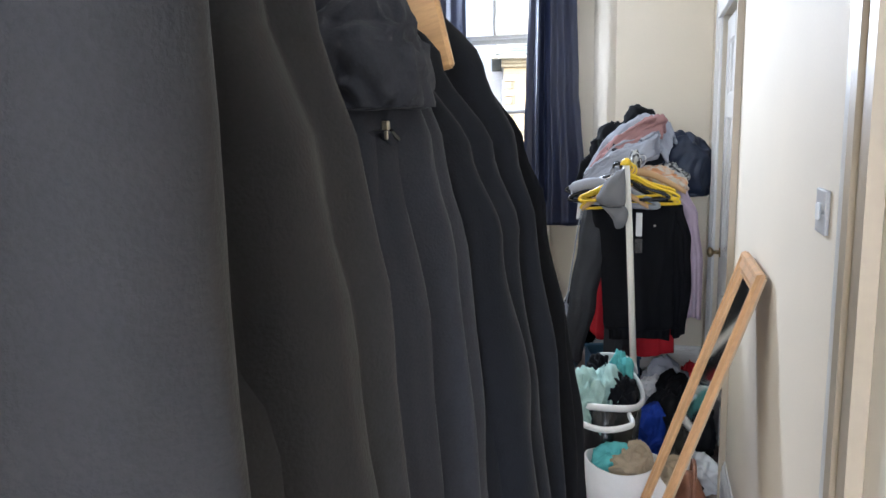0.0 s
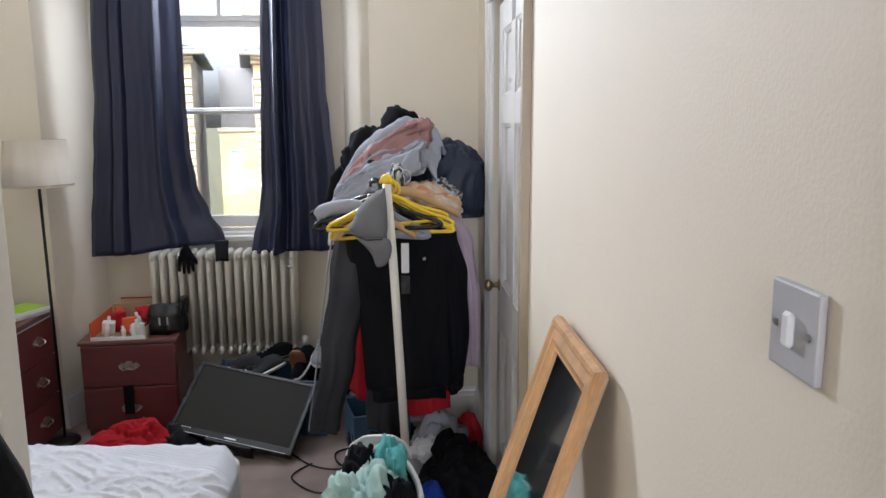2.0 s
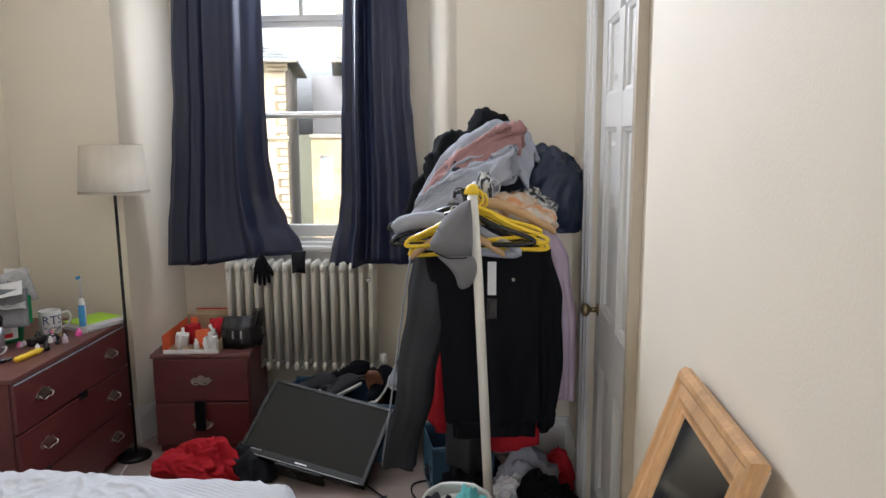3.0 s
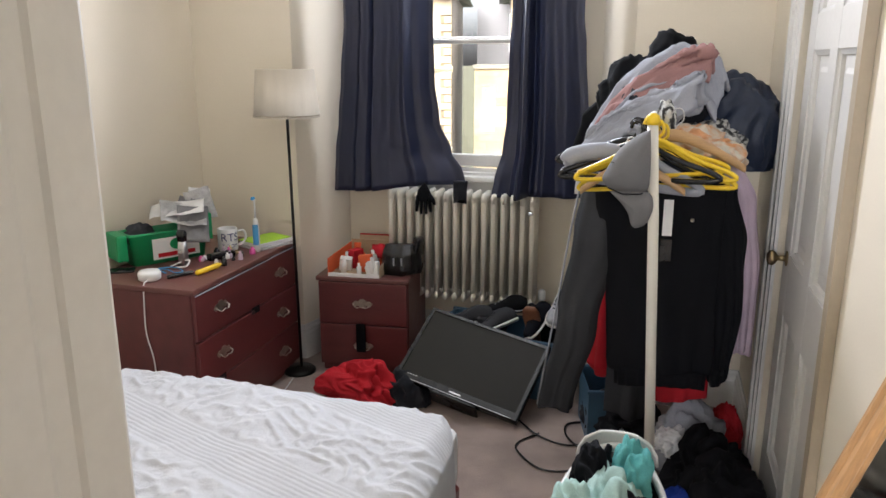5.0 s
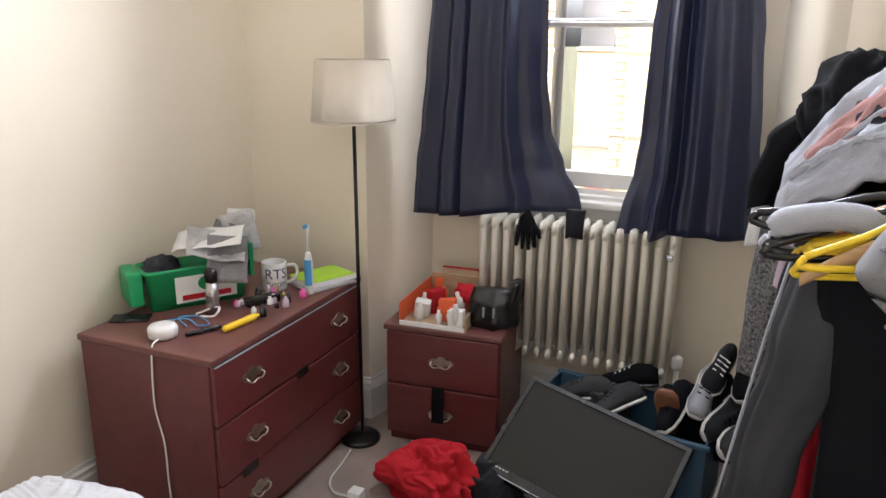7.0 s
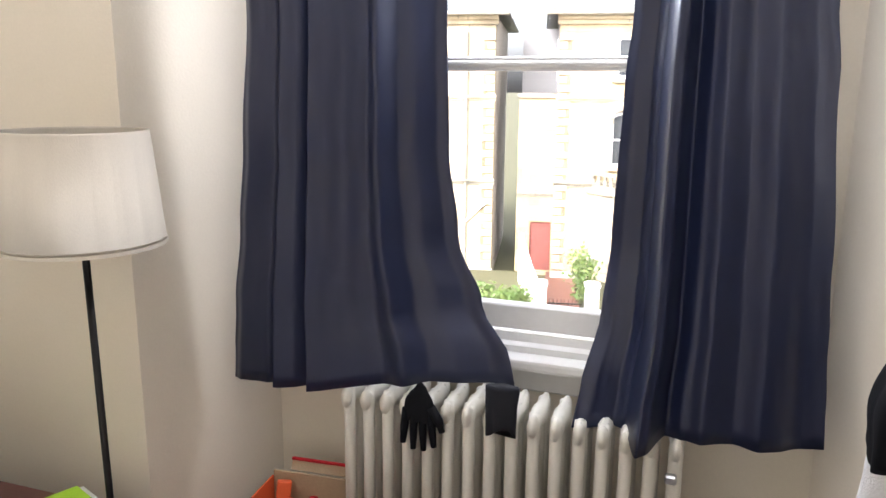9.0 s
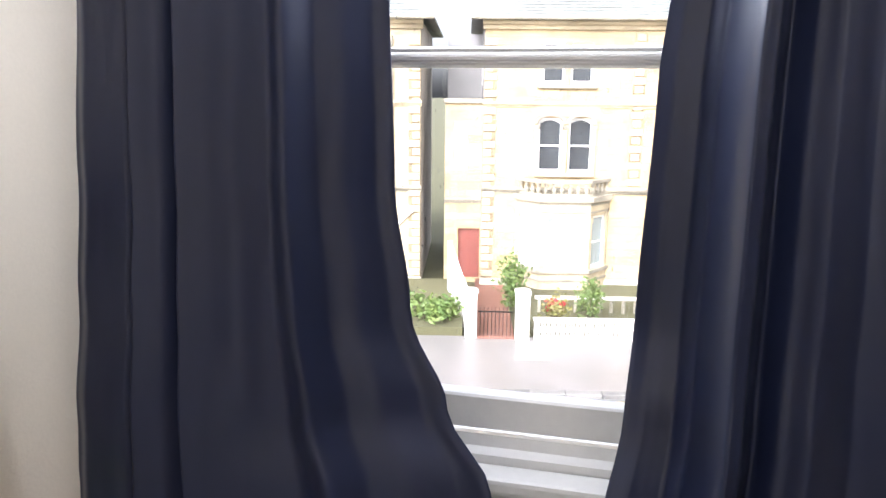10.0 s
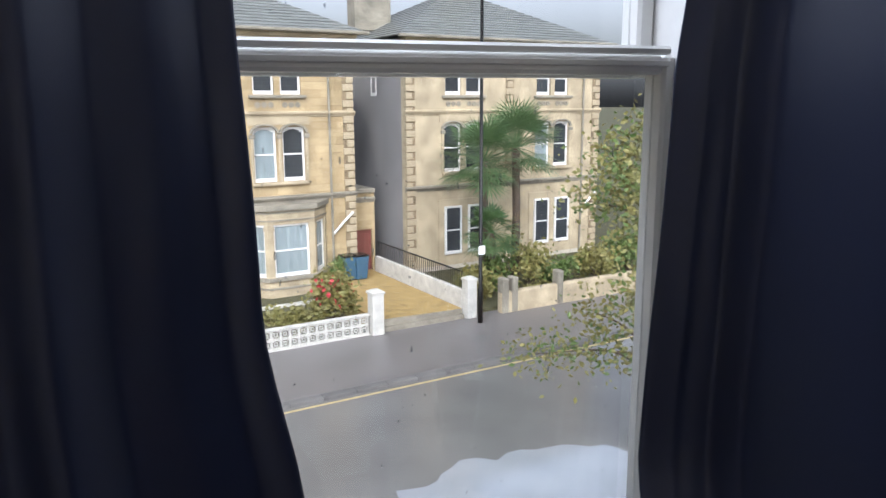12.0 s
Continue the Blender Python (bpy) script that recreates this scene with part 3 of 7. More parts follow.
tagged(drops, "raindrops on the glass", kind="stuff")

# ---- curtains ----
def curtain(name, rows, pleats, seed, label, yb, flare=2.5):
    """rows: (z, x of the outer edge, x of the inner edge, y shift of the inner edge, hem shift), from the hem up; pleats: (share of the width, depth), from the outer edge in."""
    b = bmesh.new()
    n, m = 190, 52
    z0, z1 = rows[0][0], rows[-1][0]
    top_in = rows[-1][2]
    grid = []
    for k in range(m + 1):
        f = k / m
        z = z0 + (z1 - z0) * f
        xa, xb, ys, dz = lerp_rows(rows, z)
        low = 1 - f
        row = []
        for i in range(n + 1):
            s = i / n
            u = min(1, max(0, s + 0.012 * noise.noise(Vector((s * 3 + seed, f * 2.2, 1)))))
            for (s0, d0), (s1, d1) in zip(pleats, pleats[1:]):
                if u <= s1:
                    g = (u - s0) / (s1 - s0)
                    g = g * g * (3 - 2 * g) * 0.6 + g * 0.4
                    d = d0 + (d1 - d0) * g
                    break
            d *= 0.75 + 0.35 * low
            d += 0.005 * noise.noise(Vector((s * 6, f * 5, seed))) + 0.0022 * noise.noise(Vector((s * 19, f * 13, seed + 3)))
            x = xa + (top_in - xa) * s + (xb - top_in) * s ** flare
            row.append(b.verts.new((x, yb + ys * s ** 3 + d, z + dz * s * low ** 4 + 0.006 * low * math.sin(9 * s + seed))))
        grid.append(row)
    for k in range(m):
        for i in range(n):
            b.faces.new((grid[k][i], grid[k][i + 1], grid[k + 1][i + 1], grid[k + 1][i]))
    ob = thing(name, (rows[0][1], yb, z0), label, "curtain", "pair of curtains")
    bmesh.ops.translate(b, verts=b.verts, vec=(-rows[0][1], -yb, -z0))
    c = part("cloth", b, NAVY, ob, "", True)
    mod = c.modifiers.new("thickness", 'SOLIDIFY')
    mod.thickness = 0.003
    return ob


LEFT_PLEATS = [(0, 0.022), (0.06, 0.006), (0.20, 0.004), (0.24, 0.016), (0.252, -0.018), (0.33, -0.006), (0.395, 0.018), (0.408, -0.028), (0.56, -0.014), (0.66, -0.004), (0.73, -0.030), (0.79, 0.004), (0.87, -0.008), (0.94, -0.004), (1.0, -0.03)]
RIGHT_PLEATS = [(0, 0.018), (0.10, 0.020), (0.27, -0.010), (0.38, 0.008), (0.50, -0.012), (0.57, 0.006), (0.64, 0.034), (0.70, -0.040), (0.735, -0.046), (0.81, 0.100), (0.86, 0.128), (0.94, 0.132), (1.0, 0.150)]
left_curtain = curtain("curtain", [(0.9, -1.515, -0.795, 0.13, 0.06), (0.97, -1.51, -0.81, 0.14, 0.06), (1.1, -1.50, -0.89, 0.17, 0.06), (1.3, -1.475, -0.957, 0.185, 0), (1.5, -1.455, -0.985, 0.19, 0), (1.8, -1.43, -0.995, 0.195, 0), (2.62, -1.40, -0.995, 0.195, 0)], LEFT_PLEATS, 1.2,
        "dark navy blackout curtain drawn half open, hem flared over radiator", 5.60)
right_curtain = curtain("curtain", [(0.93, -0.145, -0.648, -0.17, -0.02), (1.0, -0.15, -0.640, -0.13, -0.02), (1.15, -0.16, -0.612, -0.05, 0), (1.3, -0.17, -0.604, 0, 0), (1.66, -0.195, -0.593, 0, 0), (1.8, -0.21, -0.582, 0, 0), (2.62, -0.23, -0.55, 0, 0)], RIGHT_PLEATS, 2.9,
        "dark navy blackout curtain hanging straight beside the window", 5.64, 1.6)
pole = thing("curtain_pole", (-0.83, 5.69, 2.64), "white curtain pole above the window recess", "curtain pole")
part("rod", tube([(-0.68, 0, 0), (0.68, 0, 0)], 0.011), GLOSS, pole, "", True)
for x in (-0.62, 0.62):
    part("bracket", box(x - 0.012, x + 0.012, -0.012, 0.128, -0.016, -0.004), GLOSS, pole)

# ---- radiator under the window ----
rad = thing("radiator", (-1.22, 5.69, 0.0), "cream painted cast column radiator under the window", "radiator")
SECT = 16
pitch = 0.82 / SECT
rz0, rz1 = 0.33, 0.935
for k in range(SECT):
    x = pitch * (k + 0.5)
    b = bmesh.new()
    for y in (-0.052, 0.0, 0.052):
        tube([(x, y, rz0 + 0.03), (x, y, rz1 - 0.04), (x, y * 0.9, rz1 - 0.012)], [0.0155, 0.0155, 0.013], 8, b)
    for z, r in ((rz0 + 0.03, 0.024), (rz1 - 0.035, 0.026)):
        loft([[(x + (0.021 if abs(y) < 0.06 else 0.012) * math.cos(a), y, z + r * math.sin(a)) for a in (j * math.pi / 5 for j in range(10))] for y in (-0.076, -0.062, 0, 0.062, 0.076)], b)
    part("section", b, RADPAINT, rad, "", True)
part("valve", tube([(0.845, 0, rz0 - 0.33), (0.845, 0, rz0 + 0.06)], 0.011, 10), RADPAINT, rad, "", True)
part("valve", lathe([(0.016, 0), (0.021, 0.01), (0.021, 0.05), (0.012, 0.058)], 14, (0.845, 0, rz0 + 0.03)), WHITEPLASTIC, rad, "", True)
part("bleed_valve", box(0.775, 0.80, -0.096, -0.076, rz1 - 0.105, rz1 - 0.085, 0.004), STEEL, rad)
for x in (pitch * 0.5, pitch * (SECT - 0.5)):
    part("foot", tube([(x, 0, 0.0), (x, 0, 0.05), (x, 0, rz0 + 0.03)], [0.024, 0.015, 0.014], 8), RADPAINT, rad, "", True)

# ---- chest of drawers ----
def bail_handle(parent, m, mat=PEWTER):
    """A shaped back plate with a swinging bail, facing local -y."""
    plate = slab_outline([(-0.042, 0.0), (-0.03, 0.012), (-0.018, 0.010), (-0.008, 0.020), (0.008, 0.020), (0.018, 0.010), (0.03, 0.012), (0.042, 0.0), (0.03, -0.012), (0.018, -0.008), (0.0, -0.018), (-0.018, -0.008), (-0.03, -0.012)], 0, 0.003)
    bmesh.ops.transform(plate, verts=plate.verts, matrix=m @ Matrix.Diagonal((1.3, 1.0, 1.3, 1)) @ pose(0, -0.0005, 0, 90))
    h = part("handle", plate, mat, parent, "ornate antique brass drawer handle")
    bail = tube(smoothed([(-0.032, -0.005, 0.003), (-0.034, -0.016, -0.006), (-0.02, -0.02, -0.02), (0, -0.021, -0.013), (0.02, -0.02, -0.02), (0.034, -0.016, -0.006), (0.032, -0.005, 0.003)], 4), 0.0035, 6)
    bmesh.ops.transform(bail, verts=bail.verts, matrix=m @ Matrix.Diagonal((1.2, 1.1, 0.75, 1)))
    part("bail", bail, mat, h, "", True)


chest = thing("chest_of_drawers", (-1.59, 4.845, 0), "dark red mahogany three-drawer chest with brass handles", "chest of drawers", turn=91)
# local: x along the front, -y is the front
cw, cd, chh = 0.905, 0.535, 0.695
b = box(-cw / 2, cw / 2, 0.02, cd, 0.05, chh - 0.022, 0.003)
box(-cw / 2 + 0.01, cw / 2 - 0.01, 0.035, cd, 0, 0.05, bm=b)
part("carcass", b, MAHOGANY, chest)
part("top", box(-cw / 2 - 0.008, cw / 2 + 0.008, -0.002, cd + 0.004, chh - 0.022, chh, 0.005, seg=2), MAHTOP, chest, "scuffed mahogany top with pale edge")
dh = (chh - 0.022 - 0.05) / 3
for k in range(3):
    z0 = 0.05 + dh * k
    d = part("drawer", box(-cw / 2 + 0.004, cw / 2 - 0.004, 0.0, 0.0195, z0 + 0.004, z0 + dh - 0.004, 0.006, seg=2), MAHOGANY, chest)
    for x in (-0.27, 0.27):
        bail_handle(d, pose(x, 0.0, z0 + dh * 0.52))
# thin pale line along the front, just under the top
part("chipped_edge", box(-cw / 2 + 0.006, cw / 2 - 0.006, -0.0035, 0.0, chh - 0.031, chh - 0.026), PALEGREY, chest, "pale strip along the front under the top")
part("tape", box(-0.02, 0.05, -0.004, -0.0005, 0.05 + dh * 2 - 0.02, 0.05 + dh * 2 + 0.012, 0.001), BLACKPLASTIC, chest, "dark scuff patch")
part("tape", box(-0.35, -0.27, -0.004, -0.0005, 0.05 + dh - 0.02, 0.05 + dh + 0.012, 0.001), BLACKPLASTIC, chest, "dark scuff patch")

# ---- bedside cabinet ----
ns = thing("bedside_cabinet", (-1.235, 5.30, 0), "dark red mahogany two-drawer bedside cabinet", "bedside cabinet", turn=6)
nw, nd, nh = 0.475, 0.445, 0.52
b = box(-nw / 2, nw / 2, 0.02, nd, 0.04, nh - 0.022, 0.003)
box(-nw / 2 + 0.01, nw / 2 - 0.01, 0.03, nd, 0, 0.04, bm=b)
part("carcass", b, MAHOGANY, ns)
part("top", box(-nw / 2 - 0.008, nw / 2 + 0.008, -0.004, nd + 0.002, nh - 0.022, nh, 0.006, seg=2), MAHTOP, ns)
for z0, z1 in ((0.044, 0.265), (0.272, nh - 0.026)):
    d = part("drawer", box(-nw / 2 + 0.004, nw / 2 - 0.004, 0.0, 0.0195, z0, z1, 0.006, seg=2), MAHOGANY, ns)
    bail_handle(d, pose(0.0, 0.0, (z0 + z1) / 2))
part("hanging_strap", box(-0.03, 0.02, -0.03, -0.024, 0.13, 0.285, 0.002), BLACKCLOTH, ns, "black cloth strap trapped in the drawer")

# ---- floor lamp ----
lamp = thing("floor_lamp", (-1.575, 5.235, 0), "floor lamp with cream fabric drum shade, unlit", "floor lamp")
part("base", lathe([(0.085, 0), (0.085, 0.012), (0.075, 0.02), (0.02, 0.026), (0.012, 0.03)], 28), BLACKMETAL, lamp, "", True)
part("pole", tube([(0.012, 0, 0.02), (0.0, 0, 1.36)], 0.0075, 10), BLACKMETAL, lamp, "thin black metal pole", True)
rings = []
for r, z in ((0.158, 1.339), (0.1575, 1.334), (0.139, 1.548), (0.138, 1.552), (0.135, 1.552), (0.136, 1.548), (0.154, 1.334), (0.155, 1.339)):
    rings.append([((r + 0.0022 * noise.noise(Vector((math.cos(a) * 6, math.sin(a) * 6, z * 3)))) * math.cos(a), (r + 0.0022 * noise.noise(Vector((math.cos(a) * 6, math.sin(a) * 6, z * 3)))) * math.sin(a), z) for a in (2 * math.pi * k / 72 for k in range(72))])
shade = part("shade", loft(rings + [rings[0]], cap=False), SHADEFABRIC, lamp, "cream fabric drum shade with creased lining", True)
part("rim", loft([[((r) * math.cos(a), r * math.sin(a), z) for a in (2 * math.pi * k / 72 for k in range(72))] for r, z in ((0.1595, 1.326), (0.1595, 1.333), (0.1525, 1.333), (0.1525, 1.326), (0.1595, 1.326))], cap=False), SHADEFABRIC, shade)
part("shade_ring", tube([(-0.142, 0, 1.49), (0.142, 0, 1.49)], 0.002, 6), STEEL, lamp)
part("bulb", lathe([(0.012, 1.36), (0.014, 1.385), (0.028, 1.42), (0.03, 1.44), (0.02, 1.465), (0.004, 1.472)], 16), WHITEPLASTIC, lamp, "", True)

# ---- bed ----
bed = thing("bed", (-1.06, 3.0, 0), "double bed with rumpled white textured bedspread", "bed")
hx0, hx1, hy0, hy1 = -0.75, 0.735, -0.98, 0.985
part("bed_frame", box(hx0 + 0.03, hx1 - 0.03, hy0 + 0.03, hy1 - 0.03, 0.17, 0.30, 0.01), MAHOGANY, bed, "dark wooden bed base")
for x in (hx0 + 0.06, hx1 - 0.06):
    for y in (hy0 + 0.06, hy1 - 0.06):
        part("leg", box(x - 0.03, x + 0.03, y - 0.03, y + 0.03, 0, 0.17, 0.004), MAHOGANY, bed)
part("mattress", box(hx0 + 0.03, hx1 - 0.03, hy0 + 0.03, hy1 - 0.03, 0.30, 0.50, 0.04, seg=3), WHITECLOTH, bed)
b = bmesh.new()
nx, ny = 380, 500
grid = []
for i in range(nx + 1):
    row = []
    for j in range(ny + 1):
        u, v = -1 + 2 * i / nx, -1 + 2 * j / ny
        # a rounded rectangle whose edge rolls over and hangs down
        du, dv = abs(u), abs(v)
        e = max(du, dv)
        lim = 0.86
        fu, fv = min(du, lim) / lim, min(dv, lim) / lim
        x = math.copysign(fu, u)
        y = math.copysign(fv, v)
        drop = max(0.0, e - lim) / (1 - lim)
        corner = (fu * fv) ** 8
        px = (hx0 + hx1) / 2 + x * (hx1 - hx0) / 2 * (1 - 0.07 * corner)
        py = (hy0 + hy1) / 2 + y * (hy1 - hy0) / 2 * (1 - 0.09 * corner)
        edge = max(fu, fv)
        z = 0.555 - 0.05 * max(0.0, (edge - 0.90) / 0.10) ** 2 - 0.30 * drop
        q = Vector((px * 2.2, py * 2.2, 0.3))
        w = Vector((noise.noise(q * 1.3), noise.noise(q * 1.3 + Vector((9, 2, 1))), 0)) * 0.5
        fold = max(0, 1 - abs(noise.noise((q + w) * 1.6)) * 2.4)
        z += 0.016 * noise.noise(q * 0.8) + 0.005 * fold ** 3 * (1 - drop) + 0.005 * noise.noise(q * 3.1)
        # puckers across the rolled edge
        roll = max(0.0, min(1.0, (edge - 0.80) / 0.15))
        along = py if fu > fv else px
        z += roll * (1 - drop) * 0.006 * noise.noise(Vector((along * 17, edge * 3, 2)))
        s = px * 0.35 + py + 0.02 * noise.noise(q)
        band = math.sin(s * 2 * math.pi * 2.2)
        if band > 0.45:
            z += 0.0022 * math.sin(s * 2 * math.pi / 0.017) * min(1, (band - 0.45) * 6)
        else:
            k = min(1, (0.45 - band) * 3)
            z += k * (0.0095 * max(0, 1 - 3.2 * abs(noise.noise(Vector((px * 13, py * 13, 3)) + w * 3))) + 0.006 * abs(noise.noise(Vector((px * 30, py * 30, 7)))))
        out = 0.014 * noise.noise(Vector((px * 9, py * 9, 5))) * drop
        row.append(b.verts.new((px + out + math.copysign(0.01 * drop, u) * (du > lim), py + out + math.copysign(0.01 * drop, v) * (dv > lim), z)))
    grid.append(row)
for i in range(nx):
    for j in range(ny):
        b.faces.new((grid[i][j], grid[i + 1][j], grid[i + 1][j + 1], grid[i][j + 1]))
c = part("bedspread", b, LINEN, bed, "white cotton bedspread with pleated and embroidered bands", True)
mod = c.modifiers.new("thickness", 'SOLIDIFY')
mod.thickness = 0.006

# ---- television propped on the floor ----
tl, tr, br_, bl_ = Vector((-0.895, 5.351, 0.387)), Vector((-0.281, 5.216, 0.305)), Vector((-0.344, 4.91, 0.022)), Vector((-0.91, 4.996, 0.144))
ctr = (tl + tr + br_ + bl_) / 4
ax = ((tr - tl) + (br_ - bl_)).normalized()
az = ((tl - bl_) + (tr - br_))
az = (az - ax * az.dot(ax)).normalized()
ay = az.cross(ax)
tv = thing("television", (0, 0, 0), "black flat-screen television propped at an angle, switched off", "television")
tv.matrix_world = Matrix(((ax.x, ay.x, az.x, ctr.x), (ax.y, ay.y, az.y, ctr.y), (ax.z, ay.z, az.z, ctr.z), (0, 0, 0, 1)))
tw, th = 0.315, 0.205
b = box(-tw, tw, 0.0, 0.035, -th, th, 0.006, seg=2)
box(-tw * 0.7, tw * 0.7, 0.035, 0.075, -th * 0.7, th * 0.7, 0.012, bm=b)
part("casing", b, BLACKPLASTIC, tv)
part("bezel", loft([[(sx * (tw - i), o, sz * (th - i) + (0.018 * k2 if sz < 0 else 0)) for sx, sz in ((-1, -1), (1, -1), (1, 1), (-1, 1))] for o, i, k2 in ((-0.001, 0.0, 0), (-0.008, 0.004, 0), (-0.008, 0.020, 1), (-0.001, 0.022, 1))], cap=False), BLACKPLASTIC, tv, "glossy black bezel")
part("screen", box(-tw + 0.021, tw - 0.021, -0.003, -0.001, -th + 0.040, th - 0.021), SCREEN, tv, "dark matt screen")
part("maker_mark", box(-0.03, 0.03, -0.0092, -0.0082, -th + 0.016, -th + 0.023), STEEL, tv)
part("trim_line", box(-tw + 0.03, tw - 0.03, -0.009, -0.0082, -th + 0.005, -th + 0.007), STEEL, tv)
for k in range(6):
    part("button_mark", box(-tw + 0.03 + k * 0.014, -tw + 0.038 + k * 0.014, -0.0092, -0.0082, -th + 0.03, -th + 0.034), STEEL, tv)
part("stand", box(-0.12, 0.12, -0.02, 0.09, -th - 0.018, -th - 0.004, 0.005), BLACKPLASTIC, tv)
tagged(tv)

# ---- pine mirror leaning on the wall ----
mir = thing("wall_mirror", (0.19, 2.955, 0.004), "pine-framed mirror leaning against the wall", "mirror")
lean = math.atan2(0.585 - 0.19, 1.18)
mir.matrix_world = pose(0.19, 2.955, 0.006) @ Matrix.Rotation(lean, 4, 'Y')
ml, mw = 1.24, 0.20


def pine_rail(p0, p1, inward, w=0.065):
    """A moulded rail from p0 to p1 in the mirror's plane (y, z), mitred, facing local -x."""
    prof = [(0.0, 0.0), (-0.012, 0.0), (-0.022, 0.008), (-0.022, 0.018), (-0.016, 0.024), (-0.018, 0.045), (-0.010, w - 0.006), (-0.010, w), (0.0, w)]
    (y0, z0), (y1, z1) = p0, p1
    L = math.hypot(y1 - y0, z1 - z0)
    dy, dz = (y1 - y0) / L, (z1 - z0) / L
    iy, iz = inward
    rings = []
    for end, (py, pz) in ((1, p0), (-1, p1)):
        rings.append([(o, py + iy * w_ + dy * w_ * end, pz + iz * w_ + dz * w_ * end) for o, w_ in prof])
    return loft(rings)


for p0, p1, n in (((-mw, 0), (-mw, ml), (1, 0)), ((mw, ml), (mw, 0), (-1, 0)), ((-mw, ml), (mw, ml), (0, -1)), ((mw, 0), (-mw, 0), (0, 1))):
    part("frame_rail", pine_rail(p0, p1, n), PINE, mir, "knotty varnished pine moulding")
part("backing", box(0.001, 0.008, -mw + 0.01, mw - 0.01, 0.01, ml - 0.01), CARDBOARD, mir)
part("glass", box(-0.006, 0.0005, -mw + 0.06, mw - 0.06, 0.06, ml - 0.06), MIRROR, mir, "silvered mirror glass")

# ---- clothes rail and what hangs on it ----
rail = thing("clothes_rail", (0.15, 4.6, 0), "white metal clothes rail crowded with garments", "clothes rail")
part("upright", tube([(0.076, -0.40, 0.03), (0.022, -0.385, 1.13), (0.002, -0.36, 1.41)], 0.0165, 12), RADPAINT, rail, "cream painted metal upright", True)
part("upright", tube([(0.03, 0.60, 0.03), (0.0, 0.60, 1.41)], 0.0165, 12), WHITEPLASTIC, rail, "", True)
part("top_rail", tube([(0.002, -0.36, 1.41), (0.0, 0.60, 1.41)], 0.014, 12), WHITEPLASTIC, rail, "", True)
part("end_cap", lathe([(0.019, 0), (0.021, 0.008), (0.019, 0.026), (0.008, 0.034)], 14, (0.002, -0.36, 1.405)), YELLOWPLASTIC, rail, "yellow plastic cap on the upright", True)
for y in (-0.40, 0.60):
    part("foot_bar", tube(smoothed([(-0.20, y, 0.02), (-0.19, y, 0.06), (-0.15, y, 0.085), (0.2, y, 0.085), (0.25, y, 0.06), (0.26, y, 0.02)], 4), 0.013, 8), WHITEPLASTIC, rail, "", True)
part("cross_bar", tube([(-0.05, -0.40, 0.085), (-0.05, 0.60, 0.085)], 0.011, 8), WHITEPLASTIC, rail, "", True)
# the load of the rail, set out from a point in front of it
LOAD = Matrix.Translation((0.2, 1.83, 1.61)) @ Matrix.Scale(1.06, 4) @ Matrix.Translation((-0.2, -1.83, -1.61))


def hanger(at, turn, mat, label, wide=0.21, tilt=0.0, r=0.006, dropped=0.115):
    h = thing("coat_hanger", at, label, "coat hanger", "hangers on the rail")
    h.matrix_world = LOAD @ pose(*at, 0, tilt, turn)
    body = tube(smoothed([(-wide, 0, -dropped), (-wide * 0.55, 0, -dropped + 0.035), (0, 0, -dropped + 0.085), (wide * 0.55, 0, -dropped + 0.035), (wide, 0, -dropped), (wide * 0.96, 0, -dropped - 0.02), (0, 0, -dropped - 0.022), (-wide * 0.96, 0, -dropped - 0.02), (-wide, 0, -dropped)], 5), r, 7)
    part("body", body, mat, h, "", True)
    part("hook", tube(smoothed([(0, 0, -dropped + 0.08), (0, 0, -0.02), (0.018, 0, 0.0), (0.012, 0, 0.028), (-0.008, 0, 0.03), (-0.018, 0, 0.012)], 4), r * 0.7, 6), mat, h, "", True)
    return h


def wood_hanger(at, turn, mat, label, wide=0.21, tilt=0.0):
    h = thing("coat_hanger", at, label, "coat hanger", "hangers on the rail")
    h.matrix_world = LOAD @ pose(*at, 0, tilt, turn)
    pts = smoothed([(-wide, 0, -0.125), (-wide * 0.5, 0, -0.075), (0, 0, -0.045), (wide * 0.5, 0, -0.075), (wide, 0, -0.125)], 6)
    rings = []
    for p in pts:
        s = 0.6 + 0.4 * (1 - abs(p.x) / wide)
        rings.append([(p.x, 0.009 * math.cos(a), p.z + 0.019 * s * math.sin(a)) for a in (k * math.pi / 5 for k in range(10))])
    part("body", loft(rings), mat, h, "", True)
    part("hook", tube(smoothed([(0, 0, -0.04), (0, 0, -0.02), (0.018, 0, 0.0), (0.012, 0, 0.028), (-0.008, 0, 0.03), (-0.018, 0, 0.012)], 4), 0.002, 6), STEEL, h, "", True)
    return h


rnd = random.Random(8)
for k in range(5):
    hanger((0.16 + rnd.uniform(-0.02, 0.02), 4.125 + 0.028 * k, 1.405 - 0.012 * k), rnd.uniform(-14, 14), YELLOWPLASTIC, "yellow plastic coat hanger on the rail", 0.205, rnd.uniform(-5, 6), 0.0065)
for k in range(3):
    hanger((0.13 + rnd.uniform(-0.03, 0.02), 4.16 + 0.05 * k, 1.39), rnd.uniform(-20, 14), BLACKPLASTIC, "black plastic coat hanger on the rail", 0.225, rnd.uniform(-6, 6), 0.008)
wood_hanger((0.22, 4.20, 1.425), 8, WOODHANGER, "wooden coat hanger on the rail", 0.21, 4)
wood_hanger((0.10, 4.14, 1.345), -8, WOODHANGER, "wooden coat hanger on the rail", 0.15, -3)
hanger((0.1, 4.19, 1.37), -16, PALEGREY, "grey padded coat hanger on the rail", 0.2, 3, 0.013)


